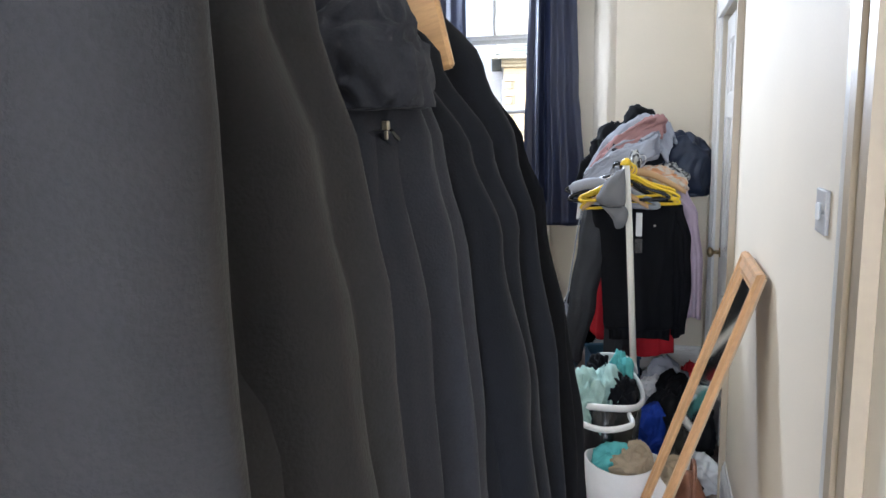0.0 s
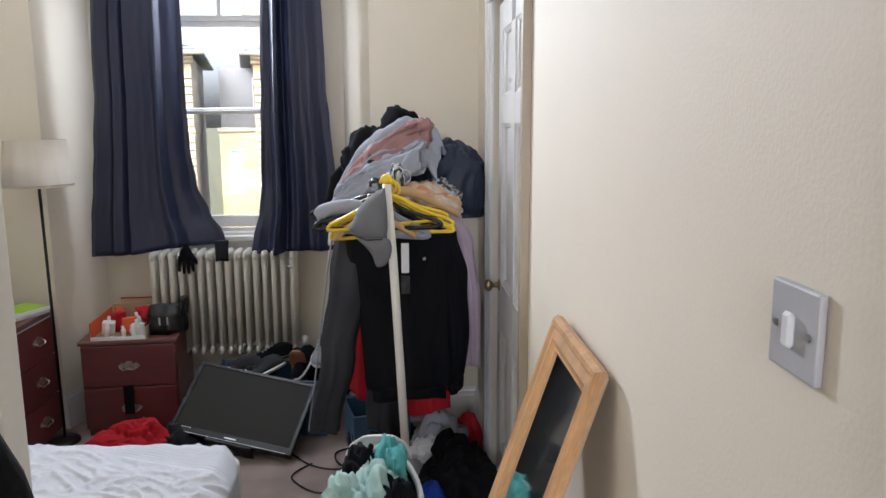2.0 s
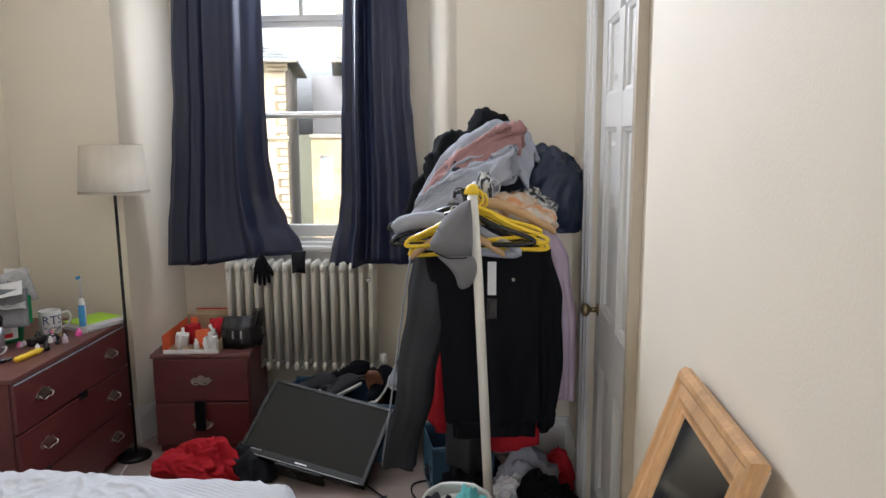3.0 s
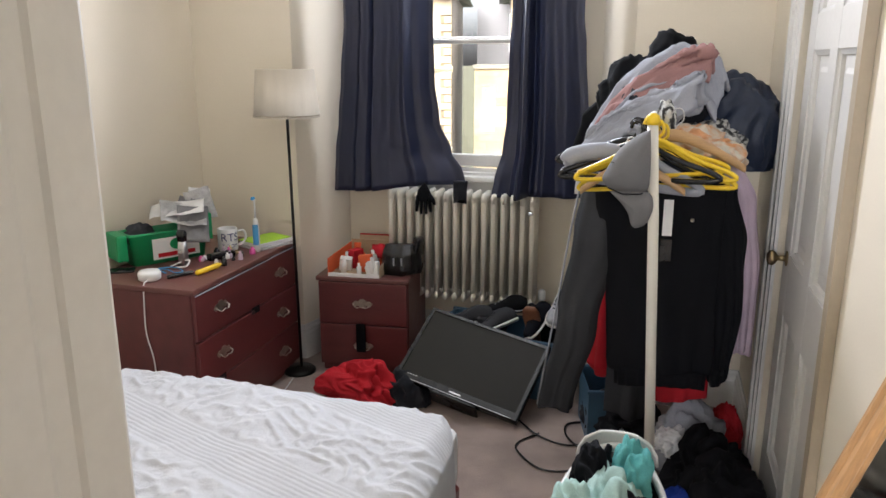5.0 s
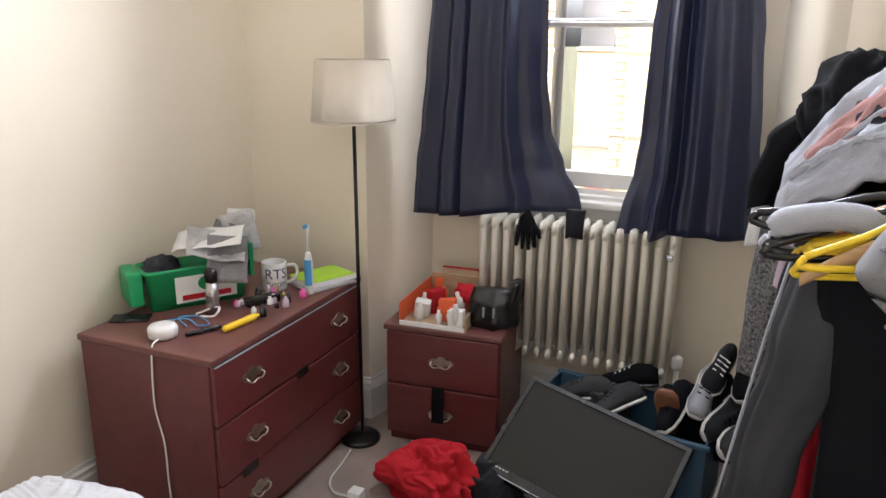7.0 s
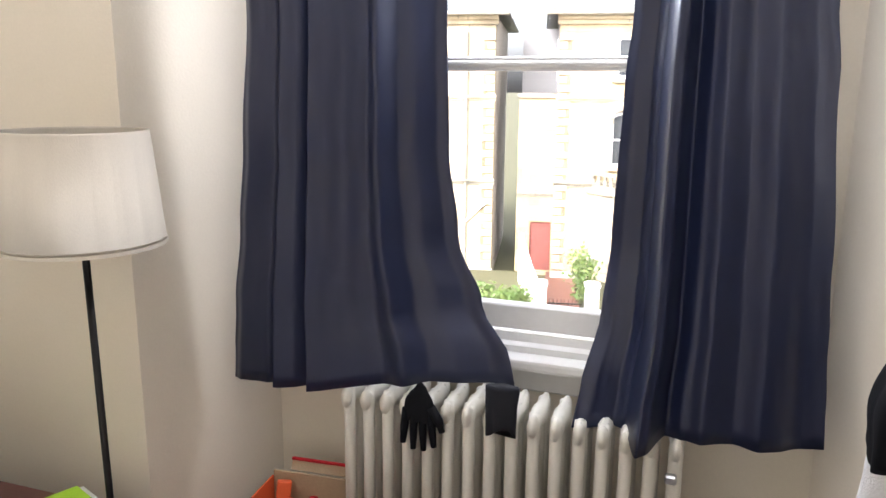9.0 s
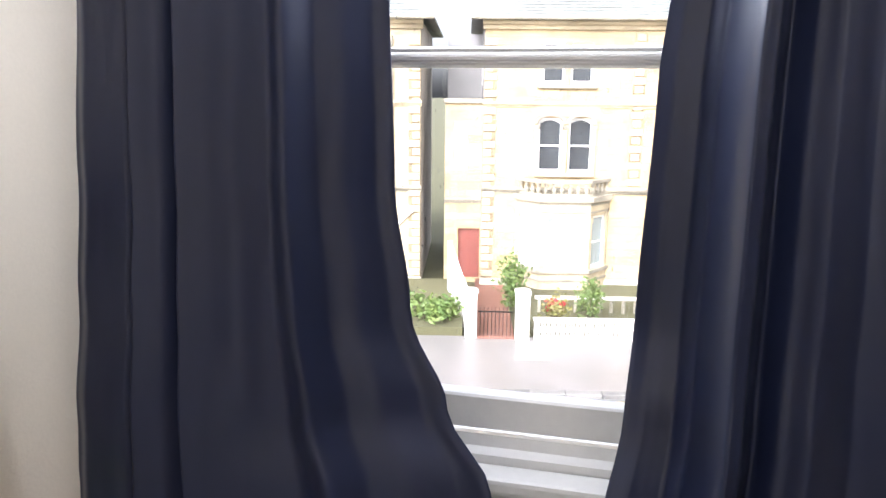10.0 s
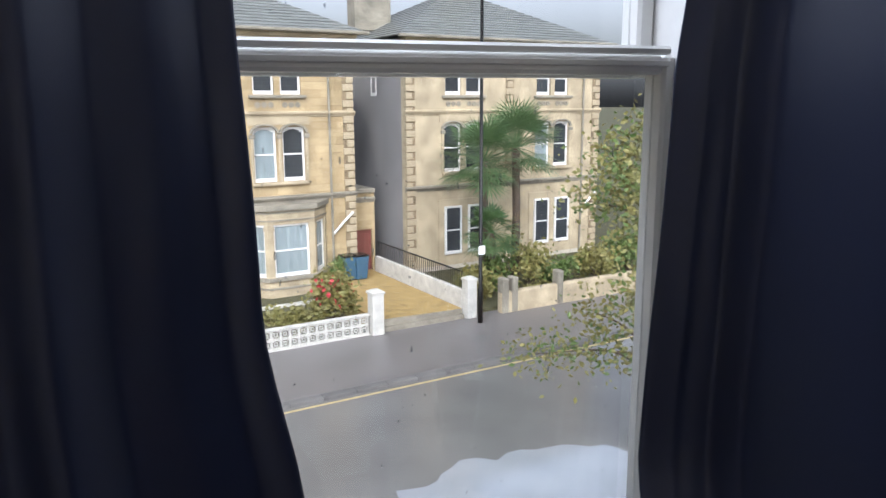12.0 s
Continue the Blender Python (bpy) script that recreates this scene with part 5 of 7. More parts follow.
HG = "clothes heaped on the floor"
for at, size, seed, mat, label in (((0.44, 4.22, 0.0), (0.15, 0.26, 0.22), 71, BLACKCLOTH, "black clothes heaped on the carpet"),
                                   ((0.42, 4.52, 0.0), (0.16, 0.2, 0.2), 72, BLACKCLOTH, "black clothes heaped on the carpet"),
                                   ((0.30, 4.12, 0.02), (0.10, 0.16, 0.16), 73, BLUECLOTH, "royal blue sweatshirt heaped on the carpet"),
                                   ((0.44, 3.83, 0.0), (0.13, 0.12, 0.13), 74, WHITECLOTH, "white cotton top heaped on the carpet"),
                                   ((0.33, 3.68, 0.0), (0.16, 0.10, 0.10), 75, BLACKCLOTH, "black trousers heaped on the carpet"),
                                   ((0.36, 4.78, 0.0), (0.14, 0.12, 0.2), 76, PALEGREY, "pale grey top heaped on the carpet"),
                                   ((0.30, 4.70, 0.12), (0.07, 0.07, 0.07), 77, WHITECLOTH, "white carrier bag on the heap"),
                                   ((0.50, 4.92, 0.0), (0.07, 0.08, 0.16), 78, REDCLOTH, "bright red cloth on the carpet"),
                                   ((0.02, 4.42, 0.0), (0.07, 0.12, 0.07), 79, CHARCOAL, "charcoal socks and cloth on the carpet"),
                                   ((0.09, 5.0, 0.0), (0.15, 0.18, 0.14), 80, CHARCOAL, "dark clothes under the rail")):
    solo("clothes", crumple(at, size, seed, 0.3, 5), mat, label, "clothes", HG, smooth=True)
hb = thing("handbag", (0.44, 3.34, 0), "brown leather handbag behind the mirror", "handbag")
part("body", crumple((0, 0, 0), (0.07, 0.12, 0.21), 81, 0.08, 4), BROWNLEATHER, hb, "", True)
part("strap", tube(smoothed([(0.0, -0.08, 0.2), (0.01, -0.06, 0.33), (0.01, 0.06, 0.33), (0, 0.08, 0.2)], 6), 0.008, 8), BROWNLEATHER, hb, "", True)

# red top and black bag on the floor
solo("crumpled_jersey", crumple((-1.13, 5.0, 0.0), (0.19, 0.13, 0.13), 85, 0.34, 6), REDCLOTH, "bright red top crumpled on the carpet", "clothes", smooth=True)
solo("black_bag", crumple((-0.90, 5.06, 0.0), (0.10, 0.11, 0.12), 86, 0.25, 5), CHARCOAL, "dark grey drawstring bag on the carpet", "bag", smooth=True)
plug = thing("extension_lead", (-1.36, 4.83, 0), "white plug and lead on the carpet", "extension lead")
part("plug", box(-0.025, 0.025, -0.025, 0.025, 0.0, 0.055, 0.006, seg=2), WHITEPLASTIC, plug)
part("lead", tube(smoothed([(-0.02, 0, 0.02), (-0.10, 0.01, 0.012), (-0.16, 0.08, 0.006), (-0.18, 0.2, 0.006), (-0.2, 0.3, 0.006)], 6), 0.004, 6), WHITEPLASTIC, plug, "", True)

cable = thing("power_cable", (0, 0, 0), "black power cable coiled on the carpet", "cable")
part("lead", tube(smoothed([(-0.36, 4.98, 0.02), (-0.25, 4.88, 0.006), (-0.12, 4.83, 0.006), (0.0, 4.9, 0.008), (0.03, 5.0, 0.006), (-0.05, 5.06, 0.006), (-0.14, 5.02, 0.006), (-0.13, 4.9, 0.012), (-0.05, 4.80, 0.008), (0.02, 4.74, 0.006)], 8), 0.0045, 6), BLACKPLASTIC, cable, "", True)
part("lead", tube(smoothed([(-0.25, 4.90, 0.006), (-0.32, 4.80, 0.006), (-0.31, 4.72, 0.006), (-0.20, 4.61, 0.006), (-0.08, 4.63, 0.006), (-0.05, 4.72, 0.008), (0.0, 4.76, 0.006)], 8), 0.0045, 6), BLACKPLASTIC, cable, "", True)
part("plug", box(-0.005, 0.045, 4.72, 4.77, 0.0, 0.04, 0.006), BLACKPLASTIC, cable)

# storage boxes with shoes behind the television
crate = thing("storage_crate", (-0.52, 5.42, 0), "dark blue plastic crate behind the television", "crate", turn=-8)
b = box(-0.33, 0.33, -0.15, -0.142, 0.0, 0.30)
box(-0.33, 0.33, 0.142, 0.15, 0.0, 0.30, bm=b)
box(-0.33, -0.322, -0.142, 0.142, 0.0, 0.30, bm=b)
box(0.322, 0.33, -0.142, 0.142, 0.0, 0.30, bm=b)
box(-0.322, 0.322, -0.142, 0.142, 0.0, 0.01, bm=b)
part("tub", b, NAVYPLASTIC, crate)
for y in (-0.165, 0.1505):
    part("rim", box(-0.345, 0.345, y, y + 0.0145, 0.285, 0.305, 0.003), NAVYPLASTIC, crate)


def shoe(at, turn, mat, sole, label, roll=0.0, L=0.25, pitch_=0.0):
    s = thing("shoe", at, label, "shoe", "shoes in the crate")
    s.matrix_world = pose(*at, pitch_, roll, turn)
    rows = [(0.0, 0.030, 0.055), (0.03, 0.036, 0.075), (0.08, 0.034, 0.082), (0.12, 0.036, 0.07), (0.17, 0.044, 0.05), (0.22, 0.040, 0.038), (0.245, 0.022, 0.028)]
    rings, low = [], []
    for x, w, h in rows:
        k = L / 0.25
        rings.append([(x * k, w * k * math.cos(a), 0.018 + max(0, h * math.sin(a)) * k) for a in (2 * math.pi * i / 18 for i in range(18))])
        low.append([(x * k, (w + 0.005) * k * math.cos(a), 0.010 + 0.012 * math.sin(a)) for a in (2 * math.pi * i / 18 for i in range(18))])
    part("upper", loft(rings), mat, s, "", True)
    part("sole", loft(low), sole, s, "", True)
    b = bmesh.new()
    for k in range(4):
        tube([(0.10 + 0.018 * k, -0.022, 0.082 - 0.007 * k), (0.11 + 0.018 * k, 0.022, 0.080 - 0.007 * k)], 0.003, 5, b)
    part("laces", b, WHITEPLASTIC if sole is not WHITEPLASTIC else BLACKPLASTIC, s)
    return s


for at, turn, dip, lean_, mat, sole, label in (((-0.58, 5.43, 0.31), 200, 5, 10, GREYDENIM, WHITEPLASTIC, "grey canvas trainer in the crate"),
                                               ((-0.46, 5.44, 0.32), 228, 10, 30, GREYDENIM, WHITEPLASTIC, "grey and white trainer in the crate"),
                                               ((-0.36, 5.37, 0.24), 265, -66, 0, BLACKCLOTH, BROWNLEATHER, "shoe with tan leather sole upright in the crate"),
                                               ((-0.29, 5.45, 0.38), 250, 22, 25, DARKNAVY, WHITEPLASTIC, "navy trainer with white sole in the crate"),
                                               ((-0.24, 5.52, 0.44), 262, 24, -15, PALEGREY, WHITEPLASTIC, "pale grey trainer in the crate"),
                                               ((-0.15, 5.47, 0.38), 246, 18, -72, CHARCOAL, WHITEPLASTIC, "charcoal trainer lying on its side"),
                                               ((-0.11, 5.56, 0.50), 268, 20, 10, BLACKCLOTH, WHITEPLASTIC, "black and white trainer on the heap"),
                                               ((-0.19, 5.58, 0.50), 256, 20, -20, CHARCOAL, WHITECLOTH, "dark trainer with white trim on the heap"),
                                               ((-0.42, 5.55, 0.34), 190, 8, 10, BLACKCLOTH, BLACKPLASTIC, "black shoe in the crate"),
                                               ((-0.10, 5.42, 0.33), 250, 10, -60, GREYDENIM, WHITEPLASTIC, "grey trainer on its side in the crate")):
    shoe(at, turn, mat, sole, label, dip, 0.23, lean_)
solo("clothes", crumple((-0.22, 5.47, 0.16), (0.16, 0.10, 0.20), 92, 0.25, 5), BLACKCLOTH, "dark clothes under the shoes", "clothes", smooth=True)
solo("clothes", crumple((-0.66, 5.44, 0.2), (0.14, 0.11, 0.11), 91, 0.3, 5), GREYDENIM, "grey clothes in the blue crate", "clothes", smooth=True)
crate2 = copy_thing(crate, pose(0.06, 5.05, 0, 0, 0, 14) @ Matrix.Scale(1.0, 4))
crate2.scale = (0.42, 0.9, 0.8)

# gloves hung on the radiator
gl = thing("glove", (-1.0, 5.604, 0.935), "black knitted glove drying on the radiator", "glove", "gloves on the radiator")
b = crumple((0, 0, -0.06), (0.036, 0.014, 0.07), 95, 0.06, 4)
for k in range(4):
    tube([(-0.030 + 0.02 * k, 0, -0.03), (-0.034 + 0.023 * k, -0.004, -0.075), (-0.038 + 0.026 * k, -0.004, -0.115 - (0.012 if k in (1, 2) else 0))], [0.011, 0.0105, 0.007], 8, b)
tube([(0.03, 0, -0.02), (0.052, -0.004, -0.05), (0.06, -0.004, -0.075)], [0.012, 0.011, 0.007], 8, b)
part("knit", b, BLACKCLOTH, gl, "", True)
gl2 = thing("glove", (-0.80, 5.60, 0.99), "black knitted glove cuff drying on the radiator", "glove", "gloves on the radiator")
part("knit", garment([(-0.105, 0, 0, 0.034, 0.012), (-0.05, 0, 0, 0.036, 0.014), (0.0, 0, 0.01, 0.04, 0.016)], 5, 0.003, 4, 30, 12), CHARCOAL, gl2, "", True)

# ---- on the chest ----
CT = 0.695
tub = thing("washing_capsule_tub", (-2.005, 4.80, CT), "green plastic washing capsule tub stuffed with papers", "plastic tub", turn=58)
def rrect(hx, hy, z, r=0.02, n=5):
    pts = []
    for cx, cy, a0 in ((hx - r, hy - r, 0), (-hx + r, hy - r, 90), (-hx + r, -hy + r, 180), (hx - r, -hy + r, 270)):
        for k in range(n):
            a = radians(a0 + 90 * k / (n - 1))
            pts.append((cx + r * math.cos(a), cy + r * math.sin(a), z))
    return pts
part("tub", loft([rrect(0.115, 0.06, 0), rrect(0.125, 0.07, 0.125), rrect(0.13, 0.075, 0.13), rrect(0.13, 0.075, 0.14), rrect(0.122, 0.067, 0.14), rrect(0.11, 0.055, 0.01)]), GREENPLASTIC, tub, "", True)
part("lid", box(-0.165, -0.132, -0.07, 0.07, 0.03, 0.145, 0.01, seg=2), GREENPLASTIC, tub, "open green lid hanging down")
part("label", box(-0.06, 0.09, -0.074, -0.0705, 0.02, 0.11), PAPER, tub, "white product label")
b = slab_outline([(0.02 + 0.026 * math.cos(a), 0.026 * math.sin(a)) for a in (k * math.pi / 10 for k in range(20))], 0, 0.001)
b.transform(pose(0, -0.0742, 0.08, 90))
part("label_mark", b, GREENPLASTIC, tub)
part("label_mark", box(-0.045, 0.075, -0.0752, -0.0742, 0.028, 0.046), REDCLOTH, tub)
part("lid", box(0.131, 0.143, -0.06, 0.06, 0.07, 0.19, 0.005, seg=2), GREENPLASTIC, tub, "upright green plastic end flap")
tub.scale = (1.45, 1.05, 1.05)
pp = thing("paper", (-1.94, 4.84, CT + 0.10), "white and grey mailing bags standing in the green tub", "papers", "papers in the tub")
for k, (x, y, z, tx, ty, tz, w, h, m_) in enumerate(((0.0, -0.02, 0.135, 14, -8, 30, 0.24, 0.15, PAPER), (0.03, -0.02, 0.115, 30, 10, 42, 0.20, 0.15, GREYPAPER), (0.085, -0.03, 0.07, 66, 8, 48, 0.14, 0.17, MAILER), (0.03, 0.12, 0.13, 62, -12, 40, 0.12, 0.16, GREYPAPER), (0.0, 0.16, 0.12, 74, 12, 60, 0.11, 0.17, PAPER), (-0.02, 0.08, 0.10, 55, 20, 20, 0.12, 0.14, MAILER))):
    b = bmesh.new()
    rows_ = [[(w * (-0.5 + i / 10), h * (-0.5 + j / 8), 0.008 * math.sin(i * 0.6 + k) + 0.014 * (j / 8 - 0.5) ** 2 + 0.010 * noise.noise(Vector((i * 0.45, j * 0.5, k * 3.1)))) for i in range(11)] for j in range(9)]
    loft(rows_, b, False, False)
    bmesh.ops.transform(b, verts=b.verts, matrix=pose(x, y, z, tx, ty, tz))
    part("sheet", b, m_, pp, "", True).modifiers.new("thickness", 'SOLIDIFY').thickness = 0.001
solo("dark_cloth", crumple((-2.07, 4.70, CT + 0.10), (0.05, 0.08, 0.06), 97, 0.25, 4), GREYDENIM, "grey cloth in the green tub", "cloth", smooth=True)

mug = thing("mug", (-1.82, 5.03, CT), "white mug with large dark blue letters", "mug", turn=0)
part("cup", loft([[(r * math.cos(a), r * math.sin(a), z) for a in (2 * math.pi * k / 32 for k in range(32))] for r, z in ((0.043, 0), (0.047, 0.006), (0.047, 0.106), (0.0455, 0.108), (0.044, 0.106), (0.043, 0.01))]), WHITEPLASTIC, mug, "", True)
part("handle", tube(smoothed([(0.035, 0.03, 0.088), (0.055, 0.055, 0.088), (0.06, 0.066, 0.055), (0.05, 0.052, 0.026), (0.034, 0.03, 0.022)], 5), 0.006, 8), WHITEPLASTIC, mug, "", True)


def curved_words(name, text, size, mat, parent, radius, z, facing):
    ob = words(name, text, size, mat, Matrix.Identity(4), parent, 0.0)
    bm = bmesh.new()
    bm.from_mesh(ob.data)
    bmesh.ops.triangulate(bm, faces=bm.faces)
    bmesh.ops.subdivide_edges(bm, edges=bm.edges, cuts=3, use_grid_fill=True)
    bm.to_mesh(ob.data)
    bm.free()
    for v in ob.data.vertices:
        a = radians(facing) + v.co.x / radius
        v.co = (radius * math.cos(a), radius * math.sin(a), z + v.co.y)
    return ob


INK = material("dark_blue_ink", (0.02, 0.035, 0.16), 0.5, vary=0.05, scale=10, fine=80, bump=0.0)
for r_ in (0.0475, 0.0478):
    curved_words("lettering", "RTS", 0.056, INK, mug, r_, 0.05, -44)
curved_words("lettering", "T.COM", 0.026, INK, mug, 0.0475, 0.018, -44)

brush = thing("electric_toothbrush", (-1.665, 5.035, CT), "white and blue electric toothbrush standing upright", "toothbrush")
part("handle", lathe([(0.0155, 0), (0.017, 0.004), (0.017, 0.07), (0.0155, 0.12), (0.011, 0.155), (0.006, 0.165)], 16), WHITEPLASTIC, brush, "", True)
part("grip", loft([[(0.0172 * math.cos(a), 0.0172 * math.sin(a), z) for a in (radians(-130 + 10 * k) for k in range(12))] for z in (0.035, 0.09, 0.135)], cap=False, closed=False), BLUEPLASTIC, brush, "blue rubber grip", True)
part("head", tube([(0, 0, 0.160), (0, 0, 0.235), (0, -0.002, 0.265)], [0.006, 0.0045, 0.008], 8), WHITEPLASTIC, brush, "", True)
part("bristles", tube([(0, -0.004, 0.262), (0, -0.02, 0.262)], 0.008, 8), BLUEPLASTIC, brush)

fold_ = thing("folder", (-1.705, 5.16, CT), "lime green card folder on a notepad", "folder", turn=68)
fold_.scale = (0.8, 0.95, 1)
part("cover", box(-0.11, 0.15, -0.08, 0.08, 0.030, 0.034, 0.001), LIME, fold_)
part("sheets", box(-0.105, 0.165, -0.085, 0.075, 0.012, 0.0295, 0.001), PAPER, fold_, "white sheets under the cover")
part("notepad", box(-0.12, 0.14, -0.10, 0.07, 0.0, 0.0115, 0.001), GREYPAPER, fold_, "wire-bound notepad")
spk = thing("smart_speaker", (-1.85, 4.475, CT), "small round white plug-in speaker with cable", "speaker")
part("body", lathe([(0.038, 0), (0.046, 0.006), (0.047, 0.03), (0.042, 0.04), (0.02, 0.043), (0.001, 0.043)], 28), WHITEPLASTIC, spk, "", True)
part("cable", tube(smoothed([(0.02, -0.04, 0.01), (0.03, -0.078, 0.004), (0.035, -0.092, -0.05), (0.03, -0.092, -0.2), (0.055, -0.092, -0.32), (0.06, -0.095, -0.45), (0.08, -0.11, -0.55)], 6), 0.003, 6), WHITEPLASTIC, spk, "", True)
shaver = thing("hair_clipper", (-1.855, 4.72, CT), "black and silver hair clipper standing on end", "hair clipper")
part("body", loft([rrect(0.019, 0.016, 0, 0.008), rrect(0.02, 0.017, 0.06, 0.008), rrect(0.017, 0.014, 0.11, 0.008)]), STEEL, shaver, "", True)
part("head", loft([rrect(0.017, 0.014, 0.1105, 0.006), rrect(0.021, 0.015, 0.145, 0.006), rrect(0.018, 0.008, 0.16, 0.004)]), BLACKPLASTIC, shaver, "", True)
pen = thing("highlighter", (-1.645, 4.565, CT + 0.013), "yellow highlighter pen lying on the chest", "pen")
pen.matrix_world = pose(-1.685, 4.655, CT + 0.013, 0, 90, 84)
part("body", lathe([(0.009, -0.075), (0.012, -0.07), (0.012, 0.03), (0.013, 0.032), (0.013, 0.06), (0.007, 0.075), (0.005, 0.085)], 12), YELLOWPLASTIC, pen, "", True)
pen2 = thing("mascara", (-1.70, 4.52, CT + 0.009), "slim black tube lying on the chest", "cosmetic tube")
pen2.matrix_world = pose(-1.755, 4.555, CT + 0.009, 0, 90, 62)
part("body", lathe([(0.007, -0.06), (0.0085, -0.055), (0.0085, 0.05), (0.004, 0.06)], 12), BLACKPLASTIC, pen2, "", True)
blk = thing("spectacles_case", (-1.755, 4.865, CT), "black case lying on the chest", "case", turn=62)
part("body", box(-0.065, 0.065, -0.022, 0.022, 0, 0.032, 0.01, seg=2), BLACKPLASTIC, blk)
blk = thing("phone", (-2.06, 4.545, CT), "dark phone lying on the chest", "phone", turn=30)
part("body", box(-0.065, 0.065, -0.033, 0.033, 0, 0.009, 0.003), BLACKPLASTIC, blk)
cab = thing("earphones", (-1.86, 4.62, CT), "pale blue and white charging lead tangled on the chest", "cable")
part("lead", tube(smoothed([(-0.08, -0.04, 0.004), (-0.02, 0.0, 0.006), (0.05, -0.03, 0.004), (0.07, 0.0, 0.004), (0.0, 0.03, 0.008), (-0.06, 0.0, 0.004), (0.02, -0.05, 0.004)], 6), 0.0025, 6), BLUEPLASTIC, cab, "", True)
part("lead", tube(smoothed([(-0.03, 0.05, 0.004), (0.01, 0.09, 0.02), (0.05, 0.08, 0.03), (0.05, 0.05, 0.01), (0.0, 0.04, 0.004)], 6), 0.004, 6), WHITEPLASTIC, cab, "", True)
rnd = random.Random(12)
for k in range(26):
    x, y = rnd.uniform(-1.83, -1.66), rnd.uniform(4.76, 5.0)
    m_, nm, lb = rnd.choice(((PINKPLASTIC, "nail_varnish", "small pink bottle on the chest"), (STEEL, "keys", "small metal trinket on the chest"), (BLACKPLASTIC, "cosmetic_pot", "small black pot on the chest"), (WHITEPLASTIC, "cosmetic_pot", "small white pot on the chest"), (BRASS, "hair_clip", "small gold trinket on the chest"), (LILAC, "cosmetic_pot", "small lilac pot on the chest")))
    h = rnd.uniform(0.012, 0.045)
    r = rnd.uniform(0.007, 0.014)
    solo(nm, lathe([(r, 0), (r * 1.05, 0.003), (r, h * 0.7), (r * 0.55, h * 0.75), (r * 0.5, h)], 12, (x, y, CT)), m_, lb, "trinket", "trinkets on the chest", smooth=True)

# ---- on the bedside cabinet ----
NT = 0.52
bx = thing("shoe_box", (-1.285, 5.505, NT), "open cardboard box of bottles and packets", "cardboard box", turn=5)
bx.scale = (1, 1.75, 1)
part("tray", box(-0.15, 0.12, -0.11, 0.11, 0.0, 0.004), CARDBOARD, bx)
part("side", box(-0.154, -0.15, -0.11, 0.11, 0.0, 0.09), ORANGECARD, bx, "orange printed side flap")
part("side", box(-0.15, 0.12, 0.11, 0.114, 0.0, 0.105), CARDBOARD, bx)
part("side", box(0.12, 0.124, -0.11, 0.11, 0.0, 0.06), CARDBOARD, bx)
part("side", box(-0.15, 0.12, -0.114, -0.11, 0.0, 0.018), PAPER, bx)
b = box(-0.13, 0.10, -0.002, 0.002, 0, 0.03)
bmesh.ops.transform(b, verts=b.verts, matrix=pose(0.02, 0.125, 0.10, -18))
part("flap", b, CARDBOARD, bx)
part("flap_edge", box(-0.11, 0.12, 0.128, 0.132, 0.125, 0.131), REDCLOTH, bx, "red printed edge")
rnd = random.Random(5)
for k in range(20):
    x, y = rnd.uniform(-0.12, 0.09), rnd.uniform(-0.09, 0.09)
    r, h = rnd.uniform(0.012, 0.024), rnd.uniform(0.05, 0.11)
    m_, lb = rnd.choice(((WHITEPLASTIC, "white plastic bottle in the box"), (WHITEPLASTIC, "white plastic bottle in the box"), (PAPER, "white medicine packet in the box"), (ORANGECARD, "orange packet in the box"), (REDCLOTH, "red packet in the box")))
    a = radians(5)
    y *= 1.7
    wx, wy = -1.285 + x * math.cos(a) - y * math.sin(a), 5.505 + x * math.sin(a) + y * math.cos(a)
    if k % 3 == 2:
        bb = box(-r * 1.5, r * 1.5, -r, r, 0.004, h, 0.002)
        bmesh.ops.transform(bb, verts=bb.verts, matrix=pose(wx, wy, NT, rnd.uniform(-14, 14), rnd.uniform(-14, 14), rnd.uniform(0, 90)))
        solo("packet", bb, m_, lb, "packet", "packets in the box")
    else:
        bb = lathe([(r, 0.004), (r, h * 0.7), (r * 0.5, h * 0.8), (r * 0.5, h)], 14)
        bmesh.ops.transform(bb, verts=bb.verts, matrix=pose(wx, wy, NT, rnd.uniform(-12, 12), rnd.uniform(-12, 12)))
        solo("bottle", bb, m_, lb, "bottle", "packets in the box", smooth=True)
solo("red_packet", crumple((-1.22, 5.55, NT + 0.05), (0.06, 0.04, 0.05), 101, 0.2, 4), REDCLOTH, "crumpled dark red packet in the box", "packet", smooth=True)
hb = thing("wash_bag", (-1.07, 5.45, NT), "shiny black zipped wash bag on the cabinet", "bag", turn=10)
part("body", garment([(0.0, 0, 0, 0.095, 0.065), (0.03, 0, 0, 0.105, 0.075), (0.10, 0, 0, 0.10, 0.062), (0.155, 0, 0, 0.085, 0.026)], 5, 0.007, 3, 48, 16), BLACKLEATHER, hb, "", True)
part("flap", garment([(0.09, 0.065, 0.02, 0.035, 0.05), (0.185, 0.085, 0.02, 0.024, 0.045)], 4, 0.004, 7, 30, 8), BLACKLEATHER, hb, "", True)
for x in (-0.03, 0.01):
    part("zip_pull", box(x - 0.004, x + 0.004, -0.084, -0.078, 0.06, 0.10, 0.001), STEEL, hb)

# ---- the street outside ----
GZ = -5.6
STREET = pose(-3.01, 26.14, GZ, 0, 0, 12)     # x along the street, y away from the window, z from the pavement


def street_thing(name, at=(0, 0, 0), label="", category="", group="", kind="", turn=0.0):
    ob = thing(name, (0, 0, 0), label, category, group, kind)
    ob.matrix_world = STREET @ pose(*at, 0, 0, turn)
    return ob


